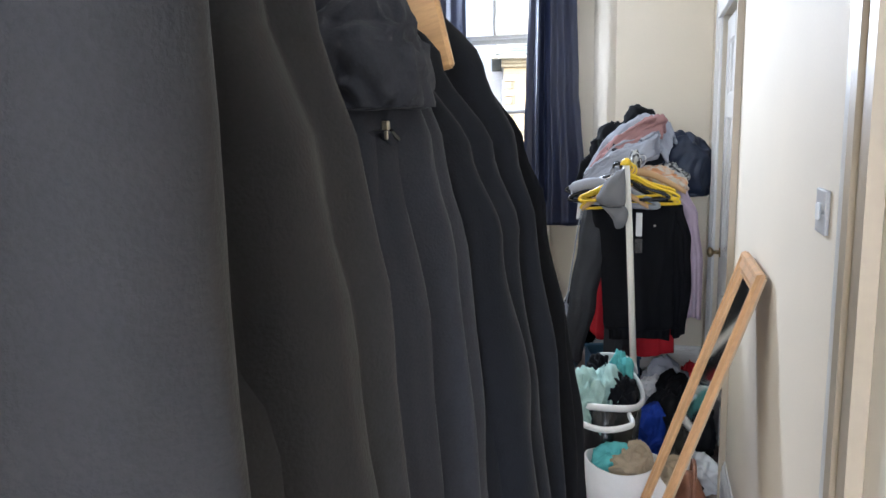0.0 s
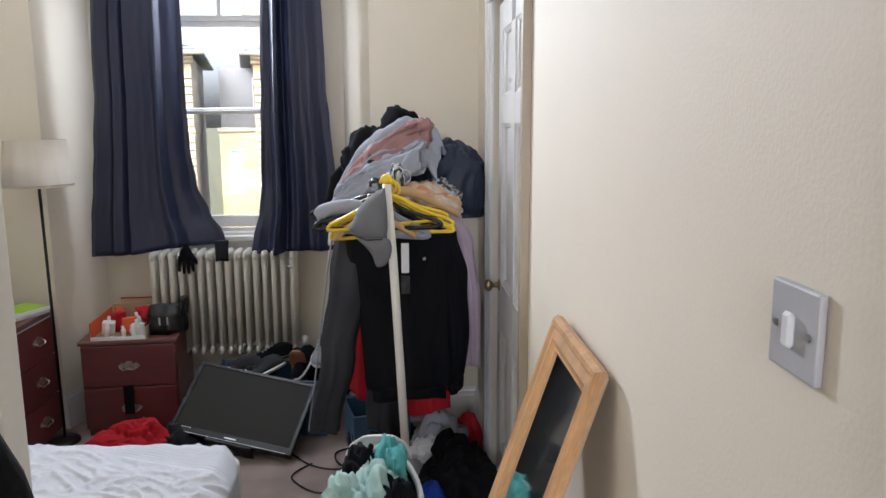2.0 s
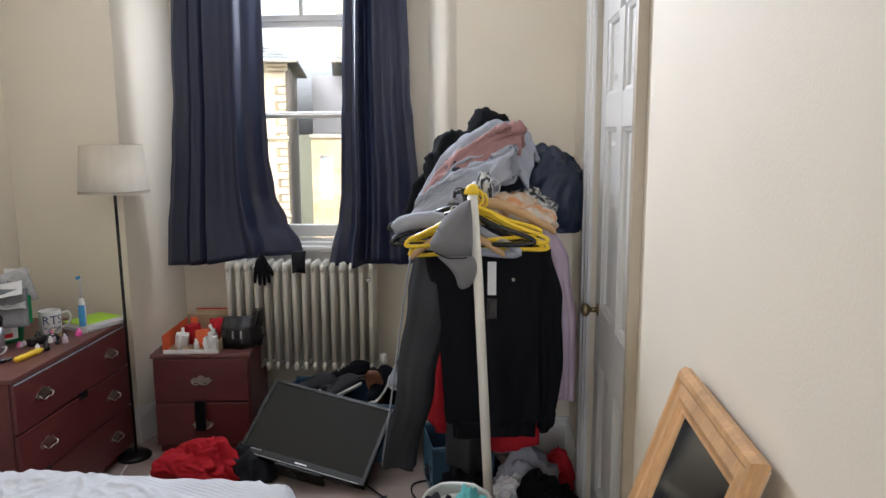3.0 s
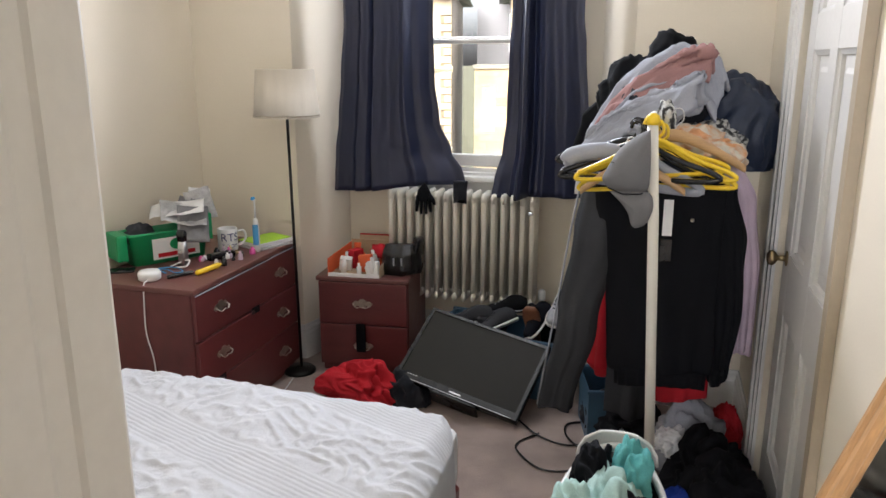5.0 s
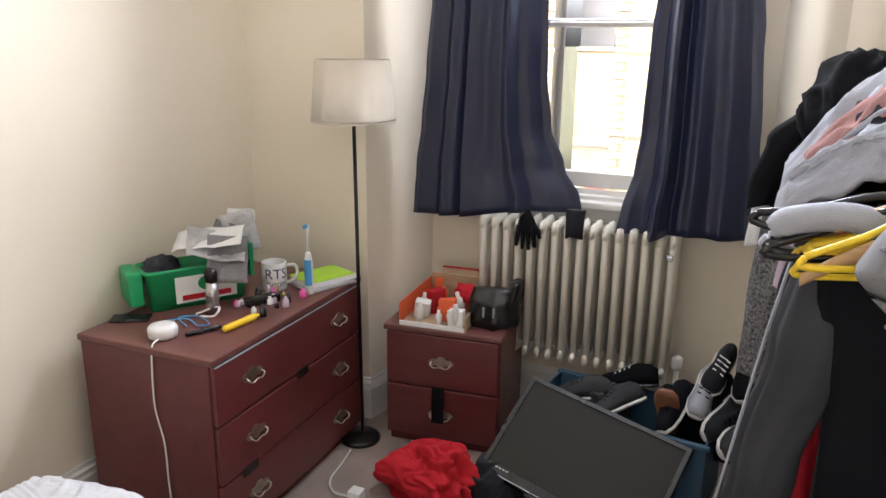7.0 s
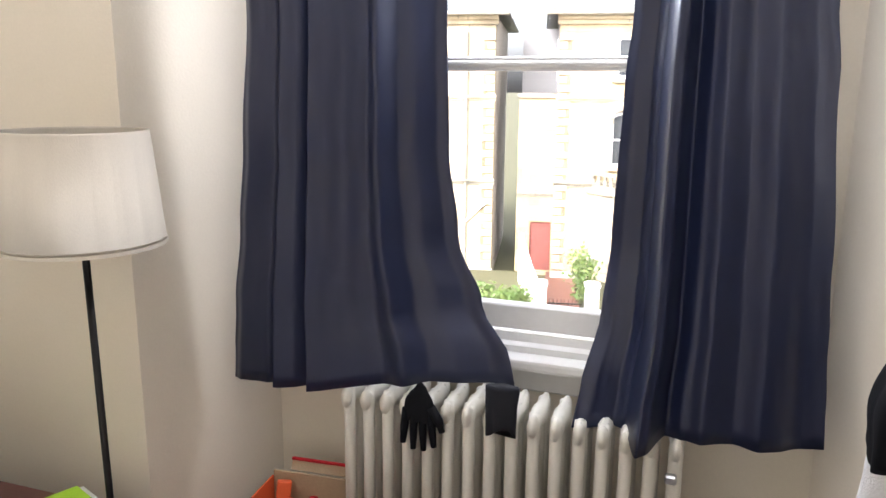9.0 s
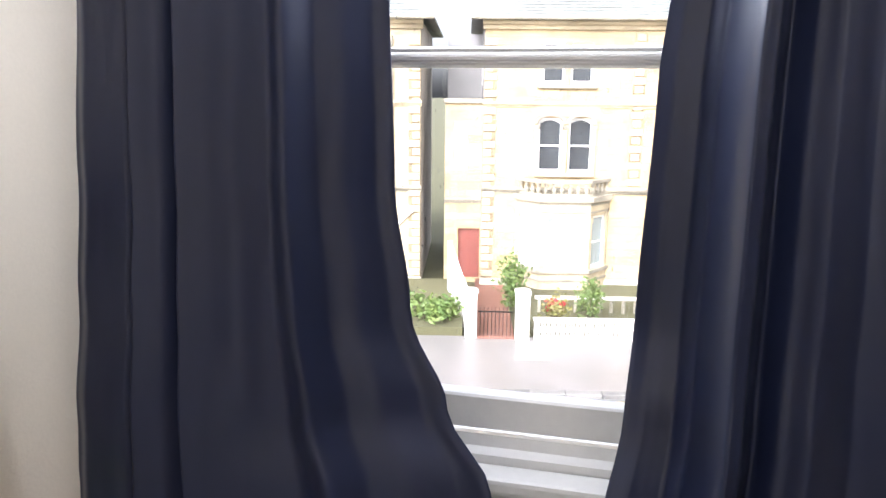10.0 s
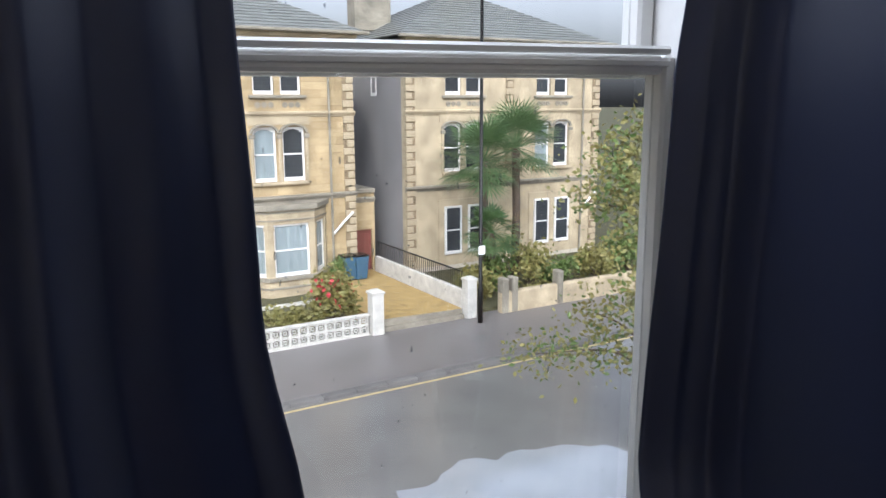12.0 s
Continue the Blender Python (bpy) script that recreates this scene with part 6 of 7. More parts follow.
def street_solo(name, bm, mat, label="", category="", group="", kind="", smooth=False):
    bm.transform(STREET)
    return solo(name, bm, mat, label, category, group, kind, smooth)


street_solo("ground", box(-900, 900, -300, 1500, -0.4, -0.135), SOIL, "damp ground reaching to the horizon", "ground", kind="structure")
street_solo("road", box(-80, 80, -13.2, -4.15, -0.13, -0.10), ASPHALT, "wet dark asphalt road", "road", kind="structure")
pv = street_thing("pavement", (0, 0, 0), "damp tarmac pavement with stone kerb", "pavement", kind="structure")
part("surface", box(-60, 60, -3.89, 0.25, -0.2, 0.0), PAVING, pv)
kerb_mesh = mesh_of("kerb_stone", box(0.006, 0.894, -4.15, -3.895, -0.2, 0.004, 0.015), KERBSTONE)
for k in range(44):
    o = new("kerb_stone", kerb_mesh)
    o.parent = pv
    o.location = (-14 + 0.9 * k, 0, 0)
part("near_pavement", box(-60, 60, -19, -13.2, -0.2, 0.0), PAVING, pv)
part("cover", box(-0.7, 0.25, -1.75, -1.42, 0.001, 0.006), PLINTH, pv, "pale stone cover slab")
b = bmesh.new()
for k in range(60):
    box(-30 + k, -29.01 + k, -4.40, -4.30, -0.0995, -0.095, bm=b)
street_solo("road_marking", b, YELLOWLINE, "worn yellow line along the kerb", "road marking", kind="structure")
# puddle outline; its sky brightness comes from the pale base colour
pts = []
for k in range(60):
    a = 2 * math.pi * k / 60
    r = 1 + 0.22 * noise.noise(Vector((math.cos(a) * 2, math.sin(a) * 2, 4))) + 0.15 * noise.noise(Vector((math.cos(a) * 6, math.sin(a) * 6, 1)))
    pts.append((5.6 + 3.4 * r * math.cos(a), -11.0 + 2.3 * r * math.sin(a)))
street_solo("puddle", slab_outline(pts, -0.0995, -0.096), WATER, "sheet of rainwater, the sky's reflection put into its pale colour", "puddle", kind="structure")

# the building that holds the room
b = box(-9, 9, YW + 0.05, YW + 0.225, GZ - 0.15, -0.13)
solo("wall_front", b, STONE, "stone front wall below the bedroom", "wall", kind="structure")


def holed(u0, u1, z0, z1, v0, v1, holes):
    """A wall with openings (u0, u1, z0, z1) through it."""
    us = sorted({u0, u1, *[h[0] for h in holes], *[h[1] for h in holes]})
    b = bmesh.new()
    for a, c in zip(us, us[1:]):
        zs = sorted({z0, z1, *[z for h in holes if h[0] < c and h[1] > a for z in h[2:]]})
        run = None
        for p, q in zip(zs, zs[1:]):
            if any(h[0] <= a and h[1] >= c and h[2] <= p and h[3] >= q for h in holes):
                continue
            box(a, c, v0, v1, p, q, bm=b)
    return b


def sash_window(parent, u0, u1, z0, z1, v, pane=DARKPANE, arch=False, label=""):
    """A white sash window set in an opening whose face is at v."""
    t = 0.07
    b = box(u0, u0 + t, v + 0.1, v + 0.2, z0, z1)
    box(u1 - t, u1, v + 0.1, v + 0.2, z0, z1, bm=b)
    box(u0 + t, u1 - t, v + 0.1, v + 0.2, z0, z0 + 0.14, bm=b)
    box(u0 + t, u1 - t, v + 0.1, v + 0.2, z1 - 0.08, z1, bm=b)
    zm = (z0 + z1) / 2
    box(u0 + t, u1 - t, v + 0.12, v + 0.19, zm - 0.03, zm + 0.03, bm=b)
    if arch:
        n = 8
        um = (u0 + u1) / 2
        r = (u1 - u0) / 2 - t
        for k in range(n):
            f0, f1 = -1 + 2 * k / n, -1 + 2 * (k + 1) / n
            h0 = 0.14 * (1 - (abs(f0 + f1) / 2) ** 2)
            box(um + r * f0, um + r * f1, v + 0.1, v + 0.2, z1 - 0.08 - 0.14 + h0, z1 - 0.079, bm=b)
    w = part("window", b, GLOSS, parent, label)
    part("pane", box(u0 + t - 0.01, u1 - t + 0.01, v + 0.15, v + 0.16, z0 + 0.1, zm), pane, w)
    part("pane", box(u0 + t - 0.01, u1 - t + 0.01, v + 0.15, v + 0.16, zm, z1 - 0.05), pane, w)
    return w


def moulding(u0, u1, v, z, h=0.22, out=0.14):
    """A projecting string course along the front at v."""
    prof = [(0, 0), (-out * 0.35, 0.02), (-out * 0.45, h * 0.4), (-out * 0.8, h * 0.5), (-out, h * 0.75), (-out, h), (0, h + 0.03)]
    return loft([[(u, v + o - 0.001, z + q) for o, q in prof] for u in (u0, u1)])


def bay_outline(um, half, v, out):
    return [(um - half, v), (um - half * 0.52, v - out), (um + half * 0.52, v - out), (um + half, v)]


def bay(parent, um, half, v, out, z0, z1, balcony=True):
    """A canted bay with three sash windows between stone piers."""
    p = bay_outline(um, half, v, out)
    part("bay_base", slab_outline(p, 0.0, z0), STONELIGHT, parent, "stone bay base")
    q = bay_outline(um, half + 0.1, v, out + 0.08)
    part("bay_sill", slab_outline(q, z0 + 0.001, z0 + 0.14), STONEGREY, parent, "weathered stone bay sill")
    part("bay_head", slab_outline(p, z1, z1 + 0.42), STONELIGHT, parent, "carved stone bay head")
    for z, h_ in ((z1 + 0.02, 0.05), (z1 + 0.30, 0.06)):
        part("bay_frieze", slab_outline(bay_outline(um, half + 0.035, v, out + 0.03), z, z + h_), STONEGREY, parent, "weathered stone frieze band")
    part("bay_frieze", slab_outline(bay_outline(um, half + 0.04, v, out + 0.035), z0 - 0.32, z0 - 0.24), STONEGREY, parent, "weathered stone band under the bay")
    q = bay_outline(um, half + 0.14, v, out + 0.12)
    part("bay_cornice", slab_outline(q, z1 + 0.421, z1 + 0.62), STONEGREY, parent, "weathered stone bay cornice")
    if balcony:
        q = bay_outline(um, half - 0.05, v, out - 0.02)
        b = slab_outline(q, z1 + 0.621, z1 + 0.72)
        cap = bay_outline(um, half + 0.03, v, out + 0.04)
        inner = bay_outline(um, half - 0.2, v, out - 0.2)
        for a, c, d, e in zip(cap, cap[1:], inner[1:], inner):
            bb = slab_outline([a, c, d, e], z1 + 1.10, z1 + 1.22)
            tmp = bpy.data.meshes.new("tmp")
            bb.to_mesh(tmp)
            bb.free()
            b.from_mesh(tmp)
            bpy.data.meshes.remove(tmp)
        bal = part("balcony", b, STONEGREY, parent, "pierced stone balcony parapet")
        for a, c in zip(q, q[1:]):
            A, C = Vector((*a, 0)), Vector((*c, 0))
            n = max(2, int((C - A).length / 0.26))
            for k in range(n):
                m = A.lerp(C, (k + 0.5) / n)
                part("baluster", lathe([(0.06, 0), (0.09, 0.12), (0.05, 0.22), (0.08, 0.3), (0.06, 0.38)], 8, (m.x, m.y + 0.04, z1 + 0.721)), STONEGREY, bal)
    # piers and windows on each face
    for a, c in zip(p, p[1:]):
        A, C = Vector((*a, 0)), Vector((*c, 0))
        d = (C - A).normalized()
        L = (C - A).length
        ang = math.degrees(math.atan2(d.y, d.x))
        m = pose(A.x, A.y, 0, 0, 0, ang)
        g = new("bay_face")
        pier = 0.16 if L < 1.3 else 0.22
        b = box(0, pier, 0, 0.25, z0 + 0.141, z1)
        box(L - pier, L, 0, 0.25, z0 + 0.141, z1, bm=b)
        for x in (0, L - pier):
            box(x - 0.02, x + pier + 0.02, -0.03, 0.22, z1 - 0.34, z1 - 0.18, bm=b)
        box(pier, L - pier, 0.02, 0.25, z1 - 0.12, z1, bm=b)
        bpy.data.objects.remove(g)
        b.transform(m)
        face = part("bay_piers", b, STONELIGHT, parent)
        w = sash_window(parent, pier, L - pier, z0 + 0.141, z1 - 0.12, -0.02, NETPANE)
        for o in (w, *w.children):
            if o is w:
                o.data.transform(m)
            else:
                o.data.transform(m)


def slates(parent, corners, courses, label=""):
    """A roof slope laid in overlapping courses; corners: eaves left, eaves right, top right, top left."""
    el, er, tr_, tl_ = [Vector(c) for c in corners]
    n = (er - el).cross(tl_ - el).normalized()
    if n.z < 0:
        n = -n
    b = bmesh.new()
    for k in range(courses):
        f0, f1 = k / courses, min(1, (k + 1.15) / courses)
        a, c = el.lerp(tl_, f0), er.lerp(tr_, f0)
        d, e = el.lerp(tl_, f1), er.lerp(tr_, f1)
        vs = [b.verts.new(p) for p in (a + n * 0.05, c + n * 0.05, e + n * 0.012, d + n * 0.012, a, c, e, d)]
        for q in ((0, 1, 2, 3), (4, 7, 6, 5), (0, 4, 5, 1), (1, 5, 6, 2), (2, 6, 7, 3), (3, 7, 4, 0)):
            b.faces.new([vs[i] for i in q])
    return part("roof_slope", b, SLATE, parent, label)


QUOIN_A = mesh_of("quoin", box(0, 0.46, -0.07, 0.1, 0.05, 0.30, 0.015), STONELIGHT)
QUOIN_B = mesh_of("quoin", box(0, 0.30, -0.06, 0.1, 0.05, 0.30, 0.015), STONELIGHT)


def quoins(parent, u, v, z0, z1, flip=False, both=False):
    n = int((z1 - z0) / 0.308)
    a, c = (u - 0.23, u + 0.23) if both else ((u - 0.45, u - 0.01) if flip else (u + 0.01, u + 0.45))
    part("quoin_joints", box(a, c, v - 0.012, v - 0.001, z0, z0 + 0.308 * n), SOOT, parent, "soot-darkened joints between the corner stones")
    for k in range(n):
        wide = k % 2 == 0
        o = new("quoin", QUOIN_A if wide else QUOIN_B)
        o.parent = parent
        w = 0.46 if wide else 0.30
        o.location = (u - w / 2 if both else (u - w if flip else u), v, z0 + 0.308 * k)


def villa(u0, u1, tint, label, left_porch=True, right_porch=True, plain=False, flank=RENDER):
    """A pair of tall stone houses under a hipped slate roof."""
    h = street_thing("house", (0, 0, 0), label, "house", "villas across the road")
    V, D = 6.5, 9.0
    W = u1 - u0
    k = W / 11.3
    ua, ub = u0 + 3.05 * k, u0 + 8.25 * k    # centres of the two window stacks
    holes, wins = [], []
    for c in (ua, ub):
        for s in (-1, 1):
            m0 = c + s * 0.52
            holes.append((m0 - 0.40, m0 + 0.40, 7.62, 9.1))
            wins.append((m0 - 0.40, m0 + 0.40, 7.62, 9.1, DARKPANE, False))
            m1 = c + s * 0.56
            holes.append((m1 - 0.44, m1 + 0.44, 4.38, 6.42))
            wins.append((m1 - 0.44, m1 + 0.44, 4.38, 6.42, DARKPANE if (c == ua or s > 0) else NETPANE, True))
    holes += [(c - 0.35, c + 0.35, -0.35, 0.12) for c in (ua - 0.4, ub - 0.4, ub + 0.6)]
    wall = part("wall", holed(u0, u1, -0.8, 9.9, V, V + 0.35, holes), tint, h, "honey coloured ashlar front wall")
    b = box(u0, u0 + 0.35, V + 0.351, V + D, -0.8, 9.9)
    box(u1 - 0.35, u1, V + 0.351, V + D, -0.8, 9.9, bm=b)
    box(u0 + 0.35, u1 - 0.35, V + D - 0.35, V + D, -0.8, 9.9, bm=b)
    side = part("side_wall", b, flank, h)
    if left_porch:
        part("side_wall", box(u0 - 1.45, u0 - 0.002, V + 4.2, V + 8.5, 6.9, 9.7), RENDER, h, "grey rendered rear wing")
    for q in wins:
        sash_window(h, *q[:4], V, q[4], q[5])
    for c in (ua - 0.4, ub - 0.4, ub + 0.6):
        sash_window(h, c - 0.35, c + 0.35, -0.35, 0.12, V, DARKPANE)
    for c in (ua, ub):
        # stone surrounds, sills and the panels under them
        part("sill", box(c - 1.1, c + 1.1, V - 0.14, V, 7.48, 7.60, 0.02), STONEGREY, h)
        for s in (-0.52, 0.52):
            for j in range(3):
                part("roundel", loft([[(c + s + (j - 1) * 0.25 + r * math.cos(a), V - o, 7.24 + r * math.sin(a)) for a in (i * math.pi / 6 for i in range(12))] for o, r in ((0.0, 0.11), (0.04, 0.11), (0.04, 0.06), (0.01, 0.055))]), STONEGREY, h)
        for x, w in ((c - 1.12, 0.12), (c - 0.06, 0.12), (c + 1.0, 0.12)):
            part("pilaster", box(x, x + w, V - 0.07, V, 4.38, 6.15, 0.012), STONELIGHT, h)
            part("capital", box(x - 0.05, x + w + 0.05, V - 0.12, V, 6.0, 6.16, 0.02), STONEGREY, h)
        for s in (-1, 1):
            m1 = c + s * 0.56
            part("window_hood", loft([[(m1 + r * math.cos(a), V - o, 6.20 + r * 0.62 * math.sin(a)) for o, r in ((0.0, 0.46), (0.1, 0.46), (0.1, 0.56), (0.0, 0.58))] for a in (radians(180 - 18 * j) for j in range(11))]), STONEGREY, h)
        part("window_head", box(c - 1.2, c + 1.2, V - 0.035, V, 6.5, 6.82), STONELIGHT, h)
        part("sill", box(c - 1.1, c + 1.1, V - 0.16, V, 4.25, 4.37, 0.02), STONELIGHT, h)
        if not plain:
            bay(h, c, 1.75, V, 0.95, 0.75, 3.0, c == ua)
        else:
            part("bay_panel", box(c - 1.3, c + 1.3, V - 0.06, V, 0.3, 3.2, 0.02), STONELIGHT, h)
            for s in (-0.6, 0.6):
                sash_window(h, c + s - 0.42, c + s + 0.42, 0.8, 2.9, V - 0.26, DARKPANE)
    part("string_course", moulding(u0 - 0.05, u1 + 0.05, V, 6.78, 0.2, 0.13), STONELIGHT, h)
    part("string_course", moulding(u0 - 0.05, u1 + 0.05, V, 3.60, 0.22, 0.16), STONEGREY, h)
    part("plinth", box(u0 - 0.04, u1 + 0.04, V - 0.05, V, -0.8, 0.3, 0.01), PLINTH, h)
    part("eaves_cornice", moulding(u0 - 0.1, u1 + 0.1, V, 9.55, 0.35, 0.35), STONELIGHT, h)
    quoins(h, u0, V, 0.32, 9.5)
    quoins(h, u1, V, 0.32, 9.5, flip=True)
    quoins(h, (u0 + u1) / 2, V, 3.9, 9.5, both=True)
    # roof
    e = 0.5
    zr, ze = 12.4, 9.92
    A, B, C, Dd = (u0 - e, V - e, ze), (u1 + e, V - e, ze), (u1 + e, V + D + e, ze), (u0 - e, V + D + e, ze)
    R0, R1 = (u0 + 4.6, V + D / 2, zr), (u1 - 4.6, V + D / 2, zr)
    slates(h, (A, B, R1, R0), 18)
    slates(h, (B, C, R1, R1), 18)
    slates(h, (Dd, A, R0, R0), 18)
    slates(h, (C, Dd, R0, R1), 18)
    part("gutter", tube([(u0 - e - 0.02, V - e - 0.03, ze + 0.0), (u1 + e + 0.02, V - e - 0.03, ze)], 0.07, 8), STONEGREY, h)
    for x in ((u0 + u1) / 2, u0 + 0.6):
        ch = part("chimney", box(x - 0.9, x + 0.9, V + D / 2 - 0.4, V + D / 2 + 0.4, 10.5, 13.6, 0.02), STONEGREY, h, "weathered stone chimney stack")
        part("chimney_cap", box(x - 1.0, x + 1.0, V + D / 2 - 0.5, V + D / 2 + 0.5, 13.601, 13.8, 0.03), STONEGREY, ch)
        for j in range(4):
            part("chimney_pot", lathe([(0.14, 0), (0.12, 0.5), (0.15, 0.55), (0.13, 0.6)], 10, (x - 0.6 + 0.4 * j, V + D / 2, 13.801)), TERRACOTTA, ch, "", True)
    part("downpipe", tube([(u1 - 1.05, V - 0.09, 9.3), (u1 - 1.05, V - 0.09, 0.2)], 0.05, 8), STONEGREY, h)
    part("downpipe", tube([(u1 - 1.0, V - 0.09, 2.2), (u1 - 0.5, V - 0.09, 2.7), (u1 - 0.15, V - 0.09, 3.0)], 0.05, 8), WHITEPLASTIC, h, "white plastic waste pipe")
    for ok, x0, x1, dx in ((left_porch, u0 - 1.45, u0 - 0.001, u0 - 0.9), (right_porch, u1 + 0.001, u1 + 1.3, u1 + 0.2)):
        if not ok:
            continue
        top_ = 6.9 if x0 < u0 else 3.6
        dl = dx if x0 < u0 else u1 + 0.32
        hs = [(dl, dl + 0.85, 0.05, 2.05)]
        if x0 < u0:
            hs.append((u0 - 1.1, u0 - 0.6, 4.35, 6.2))
        p = part("porch", holed(x0, x1, -0.4, top_, V + 1.0, V + 1.3, hs), tint, h, "stone entrance porch")
        part("porch_top", box(x0 - 0.08, x1, V + 0.9, V + 4, top_ + 0.001, top_ + 0.18, 0.02), STONEGREY, p)
        part("porch_side", box(x0, x1, V + 1.301, V + 4, -0.4, top_), RENDER, p)
        part("string_course", moulding(x0, x1, V + 1.0, 3.05 if x0 < u0 else 3.2, 0.2, 0.12), STONEGREY, p)
        d = part("front_door", box(dl + 0.001, dl + 0.849, V + 1.12, V + 1.17, 0.05, 2.05), REDDOOR, h, "dull red panelled front door")
        for z0, z1 in ((0.25, 0.95), (1.1, 1.85)):
            for y0 in (dl + 0.1, dl + 0.47):
                part("door_panel", box(y0, y0 + 0.28, V + 1.105, V + 1.119, z0, z1, 0.01), REDDOOR, d)
        if x0 < u0:
            sash_window(h, u0 - 1.1, u0 - 0.6, 4.35, 6.2, V + 1.0, NETPANE)
    sw_ = sash_window(h, 0, 0.55, 7.6, 9.2, 0, NETPANE)
    m = pose(u0 - 0.13, V + 3.2, 0, 0, 0, -90)
    for o in (sw_, *sw_.children):
        o.data.transform(m)
    return h


villa(-1.55, 9.72, STONE, "honey stone pair of villas with bay windows")
villa(12.03, 22.5, STONELIGHT, "pale stone villa behind palm trees", False, False, True)
villa(-14.8, -3.9, STONELIGHT, "pale stone villa beside a narrow gap", False, False, True, PLINTH)

# ---- front gardens ----
gd = street_thing("front_garden", (0, 0, 0), "planted front garden behind a white wall", "garden", kind="structure")
part("bed", box(0.0, 7.2, 0.25, 6.45, -0.3, 0.12), SOIL, gd)
part("path", box(-1.75, -0.62, 0.02, 7.4, -0.3, 0.04), BRICKPATH, gd, "dark red brick path")
part("grass_bank", box(-9.0, -2.2, 0.3, 6.4, -0.3, 0.25), SOIL, gd)
part("bed", box(11.3, 30, 0.3, 6.45, -0.3, 0.12), SOIL, gd)
dr = street_thing("driveway", (0, 0, 0), "ochre gravel drive with stone steps", "driveway", kind="structure")
part("gravel", slab_outline([(7.7, 0.35), (10.75, 0.1), (10.75, 7.4), (9.75, 7.4), (7.6, 6.4)], -0.2, 0.33), GRAVEL, dr)
part("step", box(7.68, 10.75, -0.05, 0.34, -0.2, 0.15, 0.01), STONEGREY, dr)
part("step", box(7.68, 10.75, 0.09, 0.345, 0.151, 0.32, 0.01), STONEGREY, dr)


def gatepost(u, v, w, hgt, label):
    g = street_thing("gatepost", (u, v, 0), label, "gatepost", "white gateposts")
    part("shaft", box(-w / 2, w / 2, -w / 2, w / 2, 0, hgt, 0.03, seg=2), WHITEWALL, g)
    part("cap", loft([[(x * s, y * s, hgt + z) for x, y in ((-1, -1), (1, -1), (1, 1), (-1, 1))] for s, z in ((w / 2 + 0.03, 0.0005), (w / 2 + 0.03, 0.06), (w / 4, 0.13))]), WHITEWALL, g)


gatepost(-0.40, 0.05, 0.42, 1.45, "white painted masonry gatepost")
gatepost(-1.95, 0.25, 0.38, 1.40, "weathered white masonry gatepost by the path")
gatepost(7.42, -0.05, 0.40, 1.35, "white painted masonry gatepost at the drive")
gatepost(11.0, 0.0, 0.38, 1.32, "white painted masonry gatepost at the drive")

fence = street_thing("screen_wall", (0, 0, 0), "white pierced concrete screen-block garden wall", "garden wall")
fb = bmesh.new()
s = 0.285
for a, c in ((0, 0.035), (s - 0.035, s)):
    box(a, c, 0, 0.09, 0, s, bm=fb)
    box(0.035, s - 0.035, 0, 0.09, a, c, bm=fb)
for k in range(4):
    a = radians(45 + 90 * k)
    cx = cz = s / 2
    bx0 = tube([(cx + 0.06 * math.cos(a), 0.045, cz + 0.06 * math.sin(a)), (cx + 0.15 * math.cos(a), 0.045, cz + 0.15 * math.sin(a))], 0.015, 4, fb)
loft([[(s / 2 + r * math.cos(a), y, s / 2 + r * math.sin(a)) for r, y in ((0.042, 0.0), (0.066, 0.0), (0.066, 0.09), (0.042, 0.09), (0.042, 0.0))] for a in (i * math.pi / 5 for i in range(11))], fb, False, False)
block = mesh_of("screen_block", fb, WHITEWALL)
for k in range(24):
    for j in range(2):
        o = new("screen_block", block)
        o.parent = fence
        o.location = (0.10 + 0.288 * k + (0.14 if k > 11 else 0), -0.045, 0.06 + 0.288 * j)
part("coping", box(-0.08, 7.2, -0.08, 0.10, 0.638, 0.70, 0.01), WHITEWALL, fence)
part("footing", box(-0.05, 7.2, -0.07, 0.09, -0.1, 0.058), WHITEWALL, fence)
for u in (0.03, 3.62):
    part("pier", box(u - 0.07, u + 0.067, -0.075, 0.095, 0.0585, 0.637), WHITEWALL, fence)
inner = street_thing("garden_balustrade", (0.2, 2.6, 0.12), "pale stone garden rail behind the wall", "garden wall")
part("rail", box(0, 7.0, -0.06, 0.06, 0.45, 0.56, 0.01), WHITEWALL, inner)
for k in range(18):
    part("baluster", box(0.1 + 0.4 * k, 0.2 + 0.4 * k, -0.05, 0.05, 0, 0.449, 0.01), STONEGREY, inner)
wall = street_thing("drive_wall", (10.9, 0.2, 0), "white painted wall with iron railings", "garden wall")
part("wall", box(-0.1, 0.1, 0, 6.9, -0.2, 0.95, 0.02), WHITEWALL, wall)
part("rail", box(-0.02, 0.02, 0.1, 6.9, 1.55, 1.59), BLACKMETAL, wall)
for k in range(46):
    part("railing", tube([(0, 0.15 + 0.15 * k, 0.94), (0, 0.15 + 0.15 * k, 1.56)], 0.014, 5), BLACKMETAL, wall)
sw2 = street_thing("path_wall", (-2.1, 0.5, 0), "white sloping wall beside the steps", "garden wall")
part("wall", loft([[(x + o, y, z) for o, z in ((-0.09, 0), (0.09, 0), (0.09, h_), (-0.09, h_))] for x, y, h_ in ((0.12, 0.0, 1.1), (-0.25, 2.2, 1.45), (-0.6, 4.4, 1.9), (-0.62, 5.2, 1.9))]), WHITEWALL, sw2)
gate = street_thing("garden_gate", (-1.72, 0.15, 0.05), "low black iron garden gate", "gate")
part("frame", box(0, 1.05, -0.015, 0.015, 0.75, 0.79), BLACKMETAL, gate)
